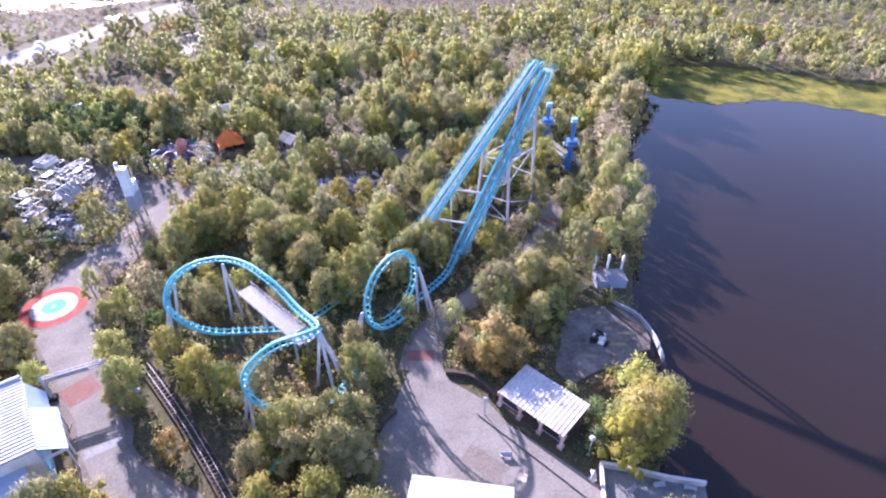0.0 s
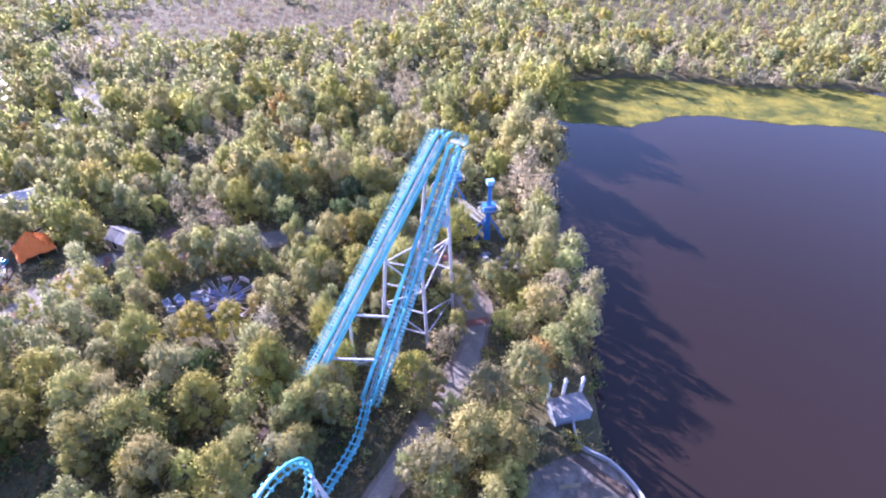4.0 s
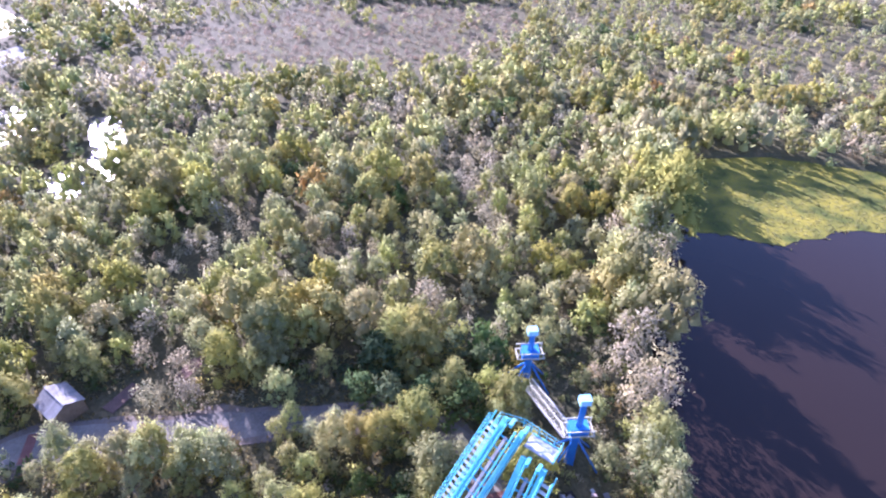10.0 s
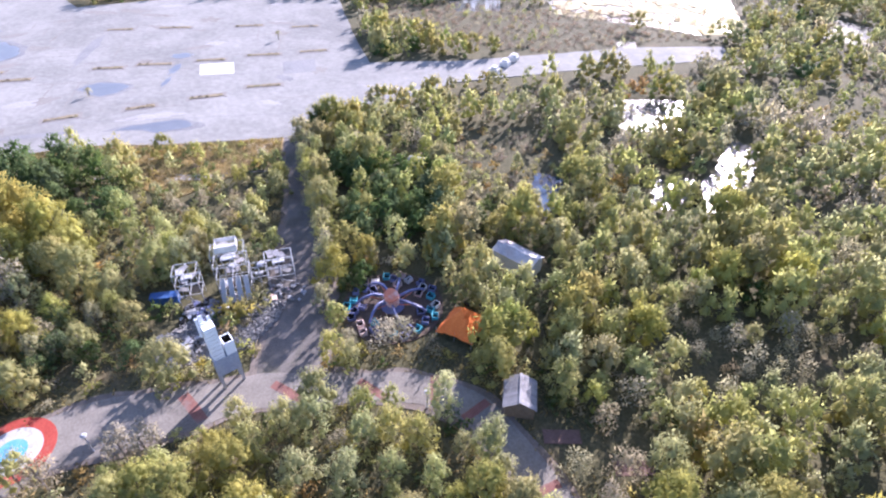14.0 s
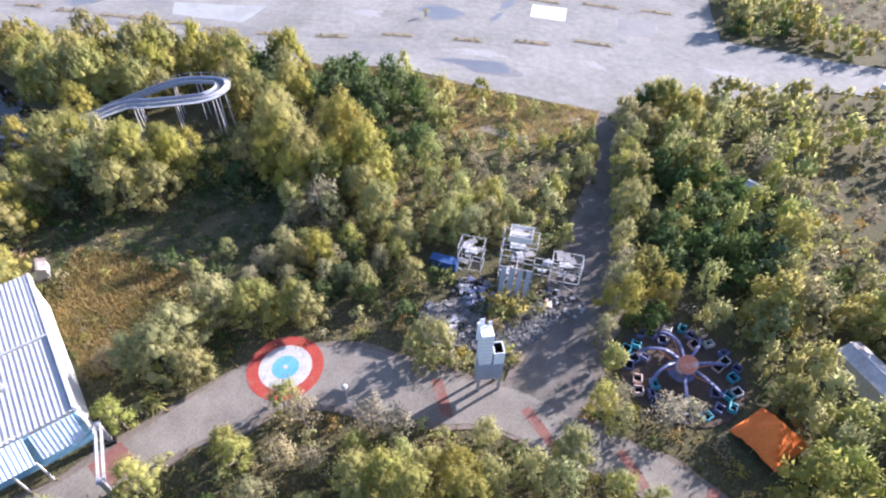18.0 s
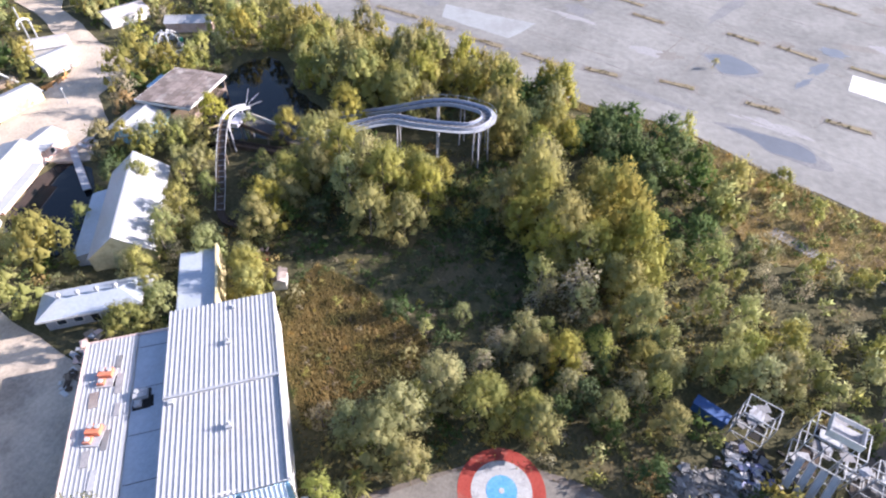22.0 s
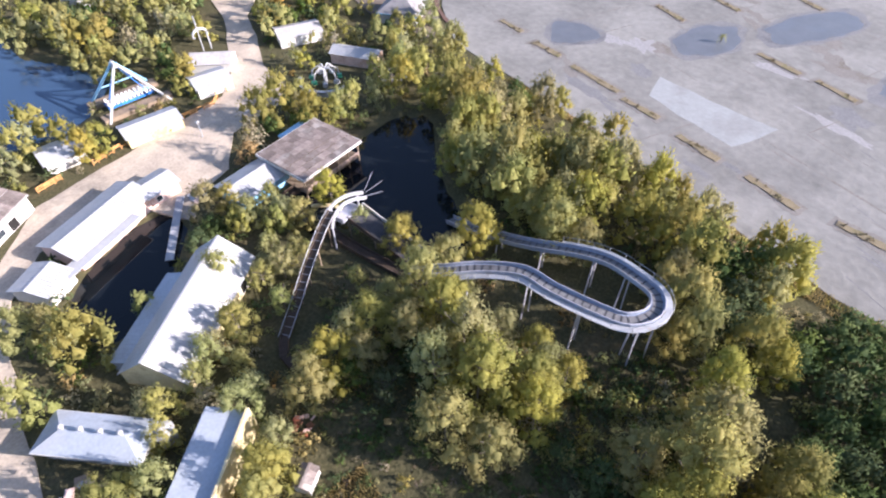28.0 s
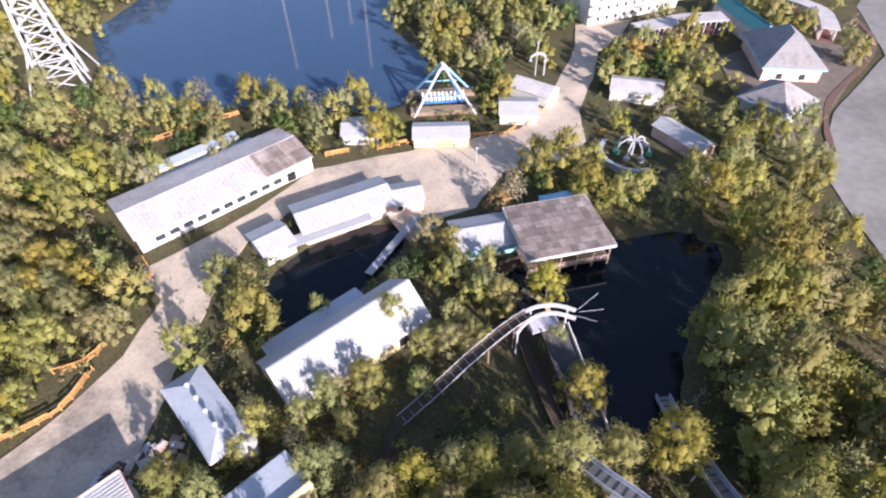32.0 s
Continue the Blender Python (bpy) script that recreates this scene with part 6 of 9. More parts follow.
sc = scaffold("ride_ruin", "three-storey bare steel ruin with hanging white slide panels", -96.4, 121.0, -104, 6.2, 4.6, 4, 2.9, 9)
sc.scale = (1.0, 0.95, 0.95)
for k in range(4):
    part("slide_chute", boxes((-0.45, 0.45, 0, 5.2, 0, 0.12), (-0.45, -0.37, 0, 5.2, 0.12, 0.4), (0.37, 0.45, 0, 5.2, 0.12, 0.4)), M_ROOFW, sc, "white tilted slide chute").matrix_basis = pose(-2.4 + k * 1.5, 5.4, 1.6, 48, 0, 180)
part("upper_cabin", boxes((-2.0, 2.0, -1.5, 1.5, 11.6, 11.75), (-2.0, -1.85, -1.5, 1.5, 11.7, 13.2), (1.85, 2.0, -1.5, 1.5, 11.7, 13.2)), M_WALLG, sc)
part("cabin_front", boxes((-2.1, 2.1, 1.5, 1.6, 11.8, 13.2), (-2.1, 2.1, -1.6, -1.5, 12.4, 13.3)), M_WALLW, sc, "pale peeling cabin front")
scaffold("ride_ruin", "small two-storey steel frame with torn panels", -98.4, 112.6, -105, 4.4, 3.6, 3, 2.6, 7)
scaffold("ride_ruin", "low steel frame holding a white tank", -95.6, 130.0, -104, 5.4, 3.2, 3, 2.2, 6)
scaffold("ride_bridge", "narrow steel footbridge frame between the ruins", -96.2, 125.8, -103, 3.4, 1.6, 2, 2.6, 1)
part("blue_box", boxes((-2.6, 2.6, -0.9, 0.9, -0.2, 1.7), (-2.7, 2.7, -1.0, 1.0, 1.7, 1.85)), M_NAVY, thing("container", "deep blue steel container beside the ruin", "container", -100.2, 107.6, 0, 70))
FOOTPRINTS.append(([(-103, 104), (-98, 104), (-97, 110), (-102, 111)], 0.0))
RUBBLE = [(-81.5, 103.5), (-88.5, 103.0), (-92.0, 110.0), (-90.0, 117.0), (-91.0, 125.0), (-88.0, 128.5), (-84.5, 126.0), (-79.5, 119.0), (-80.5, 111.0)]
FOOTPRINTS.append((RUBBLE, 0.8))
FOOTPRINTS.append(([(-105, 103), (-104, 114), (-102, 126), (-98, 136), (-91, 133), (-90, 106), (-99, 101)], 0.5))
sheet("rubble_bed", rough_edge(RUBBLE, 2, 0.5), -0.5, 0.03, M_SAND, "dusty ground strewn with rubble", "ground")
rub = []
for i in range(7000):
    x, y = drng.uniform(-94, -77), drng.uniform(102.5, 128.5)
    if inside(RUBBLE, np.array([x]), np.array([y]))[0]:
        rub.append((x, y))
B8 = np.array([(a, b_, c) for a in (-1, 1) for b_ in (-1, 1) for c in (-1, 1)], float)
QF = [(0, 1, 3, 2), (4, 6, 7, 5), (0, 4, 5, 1), (2, 3, 7, 6), (0, 2, 6, 4), (1, 5, 7, 3)]
V, Fc = [], []
rr = np.random.default_rng(5)
for x, y in rub[:4600]:
    e = Euler((rr.uniform(-0.5, 0.5), rr.uniform(-0.5, 0.5), rr.uniform(0, 3)))
    M3 = np.array(e.to_matrix())
    sz = np.array([rr.uniform(0.07, 0.26) * (3.0 if rr.random() < 0.07 else 1), rr.uniform(0.05, 0.19), rr.uniform(0.03, 0.10)])
    vv = (B8 * sz * (1 + rr.normal(0, 0.12, (8, 3)))) @ M3.T + np.array([x, y, 0.1 + rr.uniform(0, 0.25)])
    o_ = len(V)
    V.extend(vv.tolist())
    Fc.extend([tuple(o_ + i for i in f) for f in QF])
me = bpy.data.meshes.new("rubble")
me.from_pydata(V, [], Fc)
rubm = shade("mixed broken rubble", (0.09, 0.09, 0.088), (0.27, 0.262, 0.25), 0.7, 0.9, bump=0.2, c3=(0.06, 0.055, 0.045), spread=0.25)
me.materials.append(rubm)
tagged(new("rubble", me), "pale broken slabs and scrap strewn over the ground", "rubble", kind="stuff")
heap("scrap_heap", "torn sheet metal and beams below the ruin", -93.5, 112.5, 3.6, 44, [M_WALLG, M_GREYMETAL, M_ARM, M_DARK, M_DARK, M_DAMP])
heap("scrap_heap", "scattered white scrap along the path edge", -90.5, 130.4, 3.0, 22, [M_WALLG, M_DAMP, M_DARK], (0.3, 1.0))
heap("scrap_heap", "grey slabs and torn panels by the tower", -86.0, 108.0, 3.5, 20, [M_WALLG, M_DAMP, M_DARK, M_WALLG])

heap("scrap_heap", "tangle of broken panels before the ruins", -94.4, 117.0, 3.6, 34, [M_WALLG, M_ARM, M_DARK, M_DAMP, M_ROOFGREY], (0.2, 1.3))
heap("scrap_heap", "strewn pale scrap and planks below the ruin", -91.6, 127.4, 2.8, 30, [M_WALLW, M_DARK, M_DAMP, M_WALLP, M_ROOFGREY], (0.2, 1.2))
heap("scrap_heap", "grey slabs lying over the old footings", -88.0, 106.5, 3.0, 18, [M_DAMP, M_WALLG, M_SILT], (0.4, 1.8))

# swinging-ship style ride in its A-frame
ship = thing("swing_ride", "white and blue A-frame swing ride with a row of seats", "swing ride", -122.4, -84.0)
FOOTPRINTS.append(([(-113, -76), (-131, -79), (-133, -93), (-115, -93)], 0.3))
for y in (-6.4, 6.4):
    for x in (-8.2, 8.2):
        part("leg", bars([((0.2 * x / 8, y * 0.10, 11.0), (x, y, -0.2))], 0.34, 8), M_ROOFW if y > 0 else M_LTBLUE, ship)
    part("tie_beam", bars([((-5.2, y * 0.68, 4.2), (5.2, y * 0.68, 4.2))], 0.16, 6), M_LTBLUE, ship)
part("axle", bars([((0, -1.4, 10.8), (0, 1.4, 10.8))], 0.5, 10), M_WALLW, ship)
each("swing_arm", [((0, -0.6, 10.6), (-4.6, -0.6, 2.2)), ((0, 0.6, 10.6), (4.6, 0.6, 2.2)), ((0, -0.6, 10.6), (4.6, -0.6, 2.2)), ((0, 0.6, 10.6), (-4.6, 0.6, 2.2))], 0.14, 6, M_BLUE, ship)
part("platform", boxes((-6.0, 6.0, -1.8, 1.8, 1.0, 1.6)), M_BLUE, ship, "deep blue passenger platform")
st = shared("seat", boxes((-0.35, 0.35, -0.3, 0.3, 0, 0.4), (-0.35, 0.35, 0.15, 0.3, 0.4, 1.3)), M_WALLW)
for i in range(11):
    for y in (-1.1, 0.1, 1.2):
        piece("seat", st, ship, Matrix.Translation((-5.4 + i * 1.08, y, 1.6)))
part("boarding_deck", boxes((-9, 9, 3.0, 6.0, -0.2, 1.0), (-9, 9, -6, -3.0, -0.2, 1.0)), M_WOOD, ship)
# small white umbrella ride and its curved fence
um = thing("carousel_ride", "small white spider-armed children's ride with pale blue panels", "children's ride", -165.4, -55.6)
FOOTPRINTS.append(([(-156, -60), (-163, -63), (-173, -56), (-172, -46), (-160, -44)], 2.2))
part("mast", cyl(bmesh.new(), 0.35, 0.25, -0.2, 4.2, 8), M_ROOFW, um)
for k in range(7):
    a = k * 0.9
    part("arm", tube(bmesh.new(), [(0, 0, 3.6), (1.8 * math.cos(a), 1.8 * math.sin(a), 4.3), (3.4 * math.cos(a), 3.4 * math.sin(a), 3.2), (3.9 * math.cos(a), 3.9 * math.sin(a), 1.2)], 0.22, 6), M_ROOFW, um)
    part("car", boxes((-0.6, 0.6, -0.6, 0.6, -0.5, 0.5)), M_GREEN if k % 3 == 0 else M_ROOFW, um).matrix_basis = pose(3.9 * math.cos(a), 3.9 * math.sin(a), 0.9, 0, 0, k * 50)
for k in range(9):
    a = radians(-40 + k * 17)
    part("fence_panel", boxes((-1.15, 1.15, -0.5, 0.5, 1.4, 1.5), (-1.1, 1.1, -0.08, 0.08, -0.2, 1.4)), M_ROOFBLUE, um, "pale blue curved panel").matrix_basis = pose(7.2 * math.cos(a) + 0.5, 7.2 * math.sin(a) + 1.0, 0, 0, 0, math.degrees(a) + 90)
heap("scrap_heap", "tangle of white ride wreckage between trees", -180.0, -44.5, 4.0, 30, [M_WALLW, M_ROOFW, M_GREYMETAL, M_WALLP], (0.4, 2.0))
# tall white lattice tower across the pond
tw = thing("lattice_tower", "very tall white lattice ride tower across the pond", "tower", -13.0, -108.0, 0, 20)
for x in (-5.5, 5.5):
    for y in (-5.5, 5.5):
        part("leg", bars([((x, y, -0.3), (x * 0.24, y * 0.24, 46))], 0.5, 8), M_ROOFW, tw)
        part("stay", bars([((x * 1.6, y * 1.6, -0.3), (x * 0.7, y * 0.7, 14))], 0.3, 6), M_ROOFW, tw)
for k in range(10):
    f0, f1 = 1 - 0.76 * k / 10, 1 - 0.76 * (k + 1) / 10
    z0, z1 = 4.6 * k, 4.6 * (k + 1)
    a, c = 5.5 * f0, 5.5 * f1
    each("brace", [((-a, -a, z0), (c, -c, z1)), ((a, -a, z0), (-c, -c, z1)), ((-a, a, z0), (c, c, z1)), ((a, a, z0), (-c, c, z1)), ((-a, -a, z0), (-c, c, z1)), ((a, -a, z0), (c, c, z1)), ((-c, -c, z1), (c, -c, z1)), ((-c, c, z1), (c, c, z1))], 0.22, 5, M_ROOFW, tw)
FOOTPRINTS.append(([(-24, -119), (-2, -119), (-2, -97), (-24, -97)], 0.5))
# masts out of view, added so that they reflect as white streaks in the pond
for x, y, h in ((-57, -222, 54), (-76, -232, 44), (-86, -240, 40), (-95, -222, 56)):
    ms = thing("streak_mast", "tall white unseen mast, added for its streak in the pond", "mast", x, y)
    part("shaft", tube(bmesh.new(), [(0, 0, -0.3), (0, 0, h)], 0.8, 8), M_ROOFW, ms)
    part("head", boxes((-1.4, 1.4, -0.5, 0.5, h - 1.2, h)), M_WALLG, ms)
for x, y in ((-150.5, -96.0),):
    sp = thing("curled_ornament", "tall white curled ornament with a thin mast among trees", "ornament", x, y)
    part("curl", tube(bmesh.new(), [(2.2 * math.cos(a), 0, 5.0 + 1.6 * math.sin(a)) for a in np.linspace(-0.4, 3.5, 12)], 0.4, 6), M_ROOFW, sp)
    part("mast", tube(bmesh.new(), [(0.4, 0, -0.3), (0.4, 0, 10.5)], 0.18, 6), M_ROOFW, sp)
    part("prop", tube(bmesh.new(), [(-2.1, 0, -0.3), (-2.1, 0, 5)], 0.25, 6), M_ROOFW, sp)


# ---- paving marks, lot planters, fences and small things ----
def disc_outline(x, y, r, n=40, wob=0.0):
    return [(x + r * (1 + wob * noise.noise(Vector((2.2 * math.cos(a), 2.2 * math.sin(a), x * 0.31)))) * math.cos(a), y + r * (1 + wob * noise.noise(Vector((2.2 * math.cos(a), 2.2 * math.sin(a), x * 0.31)))) * math.sin(a)) for a in np.linspace(0, 2 * math.pi, n, endpoint=False)]


tg = thing("fountain_disc", "round splash pad with worn red, pale and blue rings", "splash pad", -76.6, 81.6)
for nm, r, z, mat_ in (("red_ring", 6.2, 0.075, M_TARGETRED), ("pale_ring", 4.3, 0.095, M_TARGETWHITE), ("blue_ring", 2.2, 0.115, M_TARGETBLUE), ("pale_centre", 0.4, 0.135, M_TARGETWHITE)):
    part(nm, slab(bmesh.new(), disc_outline(0, 0, r, 48), -0.1, z), mat_, tg)
for k in range(16):
    a = 2 * math.pi * k / 16
    part("spoke_line", boxes((2.05, 4.25, -0.07, 0.07, 0.09, 0.101)), M_WALLG, tg).matrix_basis = pose(0, 0, 0, 0, 0, math.degrees(a))
FOOTPRINTS.append((disc_outline(-76.6, 81.6, 6.4, 20), 0.6))


def strip(x, y, turn, L, W, mat_=M_RED, z=0.062, label="faded red paving band across the path", name="paving_band"):
    c, s = math.cos(radians(turn)), math.sin(radians(turn))
    poly = rough_edge([(x + c * u - s * v, y + s * u + c * v) for u, v in ((-L / 2, -W / 2), (L / 2, -W / 2), (L / 2, W / 2), (-L / 2, W / 2))], 1.2, 0.25)
    return sheet(name, poly, 0.0, z, mat_, label, "paving")


strip(-71.2, 107.2, 15, 7, 1.8)
strip(-66.0, 122.2, 30, 8, 1.6)
strip(-60.0, 134.6, 25, 6, 1.4)
strip(-54.6, 144.0, 150, 6, 1.6)
strip(-47.6, 147.8, 100, 5.5, 1.6)
strip(-31.0, 149.0, 85, 5.5, 1.6)
strip(-60.0, 60.6, 140, 5, 5.5)
strip(26.0, 136.0, 10, 5.5, 2.4)
strip(27.7, 114.9, 5, 5.5, 1.8)
strip(-2.0, 69.6, 0, 5, 2.6)
strip(-36.6, 157.0, 60, 6, 2.6, M_CLAY, label="reddish bare clearing in the wood")
strip(-27.0, 163.0, 60, 6, 2.4, M_CLAY, 0.05, "reddish bare clearing in the wood")
FOOTPRINTS.append(([(-42, 155), (-36, 152), (-22, 164), (-28, 168)], 0.0))
strip(-147.0, 123.0, 62, 13, 3.2, M_LOTPALE, 0.03, "pale sandy patch in the dry field", "sand_patch")
# dark manhole and patch on the plaza
strip(8.6, 47.8, -35, 7, 3.4, M_SAND, 0.066, "brown dirt patch on the plaza", "dirt_patch")
strip(14.2, 45.6, -20, 1.3, 1.3, M_WALLP, 0.072, "small square cover in the plaza", "cover")
PAVED_DIRT = rough_edge([(26.0, 79.5), (28.5, 81.5), (31.7, 83.0), (36.5, 83.4), (40.2, 79.0), (41.6, 74.5), (41.0, 71.6), (36.7, 69.4), (31.1, 66.2), (27.9, 64.5), (24.5, 62.9), (22.0, 66.0), (23.2, 71.0)], 1.5, 0.8)
sheet("dirt_yard", rough_edge(PAVED_DIRT, 1.6, 1.3), -0.5, 0.03, M_SOIL, "dark trodden dirt yard by the lake", "ground")
FOOTPRINTS.append((PAVED_DIRT, 0.0))

# parking lot: planters, stains, pools and pale slabs
NEAR_PLANTERS = [(-227, -40.5, 10, 82), (-222.6, -23, 11, 83), (-218.3, -3, 18, 80), (-214, 14, 12, 82), (-208.7, 32.7, 12, 78), (-204.8, 52, 13, 76), (-204.4, 70.5, 10, 85), (-233.6, 165, 13, 69), (-228.4, 184, 11, 72), (-201.6, 156, 12, 72), (-201.5, 136, 11, 79), (-202.8, 115, 9, 84), (-206, 92, 10, 86)]
FAR_PLANTERS = [(-247, 109, 11, 68), (-243, 125, 13, 67), (-237.6, 145, 11, 71), (-296.5, 118, 11, 67), (-288, 140, 14, 65), (-270.4, -9, 13, 70), (-262, 30, 14, 75), (-258, 47, 12, 72), (-250, 78, 12, 72), (-300, 60, 13, 66), (-310, 20, 13, 66), (-262, 70, 10, 72), (-256, -60, 11, 75), (-290, 0, 14, 70), (-275, 170, 12, 68), (-262, 192, 12, 70)]

def clump(seed):
    """A low tuft of dead blades."""
    r_ = random.Random(seed)
    b_ = bmesh.new()
    for _ in range(14):
        a_, q_ = r_.uniform(0, 6.28), r_.uniform(0, 0.35)
        c_ = Vector((q_ * math.cos(a_), q_ * math.sin(a_), -0.05))
        w_ = Vector((math.cos(a_ + 1.5), math.sin(a_ + 1.5), 0)) * 0.09
        b_.faces.new([b_.verts.new(p_) for p_ in (c_ - w_, c_ + w_, c_ * 1.7 + Vector((0, 0, r_.uniform(0.25, 0.6))))])
    return shared("grass_clump", b_, M_DRYGRASS)


clumps = [clump(k) for k in range(3)]
for x, y, L, a in NEAR_PLANTERS + FAR_PLANTERS:
    pl = thing("planter_island", "kerbed parking island overgrown with dry grass", "planter", x, y, 0, a, "planters on the lot")
    wv = lambda grow, seed: [(u * (1 + 0.06 * noise.noise(Vector((u, v, seed)))) , v * (1 + 0.45 * noise.noise(Vector((u * 0.6 + x, v, seed))))) for u, v in rough_edge([(-L / 2 - grow, -1.0 - grow), (L / 2 + grow, -1.0 - grow), (L / 2 + grow, 1.0 + grow), (-L / 2 - grow, 1.0 + grow)], 0.9, 0.5)]
    part("silt_edge", slab(bmesh.new(), wv(1.1, 2.0), 0.0, 0.082), M_SILT, pl, "silted damp edge")
    part("kerb", slab(bmesh.new(), wv(0.12, x), 0.0, 0.13), M_SILT, pl)
    part("soil", slab(bmesh.new(), wv(-0.1, y), 0.1, 0.24), M_DRYGRASS, pl, "dry grass and soil")
    for k in range(int(L * 0.6)):
        u, v = drng.uniform(-L / 2 + 0.4, L / 2 - 0.4), drng.uniform(-0.7, 0.7)
        piece("grass_clump", clumps[k % 3], pl, pose(u, v, 0.18, 0, 0, drng.uniform(0, 360)) @ Matrix.Scale(drng.uniform(0.6, 1.5), 4))


def lot_patch(x, y, rx, ry, turn, mat_, label, z=0.066, name="lot_stain", wob=0.35, n=36):
    c, s = math.cos(radians(turn)), math.sin(radians(turn))
    base = disc_outline(0, 0, 1.0, n, 0)
    poly = []
    for u, v in base:
        k = 1 + wob * noise.noise(Vector((u * 2.3 + x, v * 2.3 + y, 4.0)))
        poly.append((x + c * u * rx * k - s * v * ry * k, y + s * u * rx * k + c * v * ry * k))
    return sheet(name, poly, 0.0, z, mat_, label, "stain")


for x, y, rx, ry, a in ((-212, -1, 8, 2.0, 78), (-208, 11.5, 5.5, 1.2, 75), (-201, 36.5, 4.5, 1.0, 78), (-207, 43, 3.5, 0.8, 78), (-196, 85, 13, 1.4, 74), (-205, 165, 4, 2, 30), (-330, 60, 16, 7, 40), (-231, 4, 4, 2.5, 60), (-226, 22, 4.5, 2.2, 45), (-247, 54, 5, 4, 60), (-273, 104, 18, 2.2, 160)):
    lot_patch(x, y, rx, ry, a, M_DAMP, "dark damp stain on the old asphalt", 0.0665, wob=0.6, n=48)


def pool_on_lot(poly):
    """A shallow puddle with a dark wet rim."""
    cx_ = sum(p[0] for p in poly) / len(poly)
    cy_ = sum(p[1] for p in poly) / len(poly)
    line_ = [tuple(p) for p in smooth_line(poly + poly[:1], 1.5)[:-1]]
    wav = lambda k, z: [(cx_ + (u - cx_) * (k + 0.16 * noise.noise(Vector((u * 0.22, v * 0.22, z)))), cy_ + (v - cy_) * (k + 0.16 * noise.noise(Vector((u * 0.22, v * 0.22, z))))) for u, v in line_]
    sheet("lot_stain", wav(1.06, 2.0), 0.0, 0.0672, M_DAMP, "dark wet rim round a puddle", "stain")
    sheet("puddle", wav(0.88, 5.0), 0.0, 0.074, M_PUDDLE, "shallow rain puddle on the parking lot", "puddle")


for poly in ([(-254, 0), (-270, 2), (-276, 12), (-261, 18), (-246, 9)], [(-280, 17), (-298, 21), (-313, 32), (-305, 40), (-286, 35), (-271, 24)], [(-230, -29), (-241, -33), (-245, -20), (-237, -15), (-227, -23)],
             [(-263, 54), (-279, 55), (-294, 66), (-305, 70), (-293, 79), (-279, 80), (-271, 68), (-259, 61)], [(-230, 97), (-233, 105), (-224, 115), (-218, 105)], [(-189, 103), (-190, 109), (-189, 114), (-187, 125), (-179, 129), (-180, 118), (-185, 112)]):
    pool_on_lot(poly)
for x, y, rx, ry, a in ((-248, 136, 4, 3, 70), (-234, 131, 5, 1.8, 150), (-222, 126, 4, 1.2, 150)):
    lot_patch(x, y, rx, ry, a, M_PUDDLE, "small rain puddle on the parking lot", 0.0744, "puddle", 0.6, 48)
srng = random.Random(31)
for k in range(46):
    x, y = srng.uniform(-330, -176), srng.uniform(-60, 195)
    if all(inside(LOT, np.array([x + u]), np.array([y + v]))[0] for u, v in ((9, 0), (-9, 0), (0, 9), (0, -9))):
        lot_patch(x, y, srng.uniform(2, 9), srng.uniform(1.2, 3.6), srng.uniform(40, 100), srng.choice([M_SILT, M_SILT, M_LOTPALE]), "faint silt stain on the old asphalt", 0.0622 + k * 0.00005, wob=0.7, n=48)
for k in range(90):
    x, y, a = srng.uniform(-330, -180), srng.uniform(-60, 195), srng.choice((72, 72, 162)) + srng.uniform(-3, 3)
    n_ = srng.uniform(5, 18)
    ends = [(x + math.cos(radians(a)) * f * n_, y + math.sin(radians(a)) * f * n_) for f in (-1, 1)]
    if all(inside(LOT, np.array([u]), np.array([v]))[0] for u, v in ends):
        strip(x, y, a, 2 * n_, srng.uniform(0.12, 0.4), M_SILT, 0.0645 + k * 0.00005, "weedy crack across the lot", "lot_crack")
sheet("pale_slab", rough_edge([(-231.8, 9.5), (-230, 26), (-229.5, 43.6), (-214.5, 38.4), (-217.6, 25), (-221.1, 12.7)], 2.0, 0.8), 0.0, 0.07, M_PALE, "pale concrete slab let into the lot", "slab")
sheet("pale_slab", [(-234.1, 140.2), (-230.7, 152.3), (-218.9, 149.7), (-223.1, 138.0)], 0.0, 0.07, M_WALLW, "white painted slab on the lot", "slab")
sheet("sand_patch", rough_edge([(-274.3, -52.9), (-287.9, -43.1), (-279.6, -27.8), (-264.7, -36.1)], 2.0, 0.6), 0.0, 0.0712, M_WALLW, "pale sand spread over the lot", "sand")
sheet("dark_slab", [(-222, 169.2), (-219, 181.4), (-206.1, 177.4), (-209.2, 165.7)], 0.0, 0.068, M_DAMP, "dark repaired slab on the lot", "slab")
for i in range(9):
    x0 = -345 + i * 22
    sheet("lot_joint", [(x0, 30 + i * 6), (x0 + 0.25, 30 + i * 6), (x0 + 52, 170 + i * 3), (x0 + 51.75, 170 + i * 3)], 0.0, 0.063, M_DAMP, "tarred joint in the asphalt", "joint")


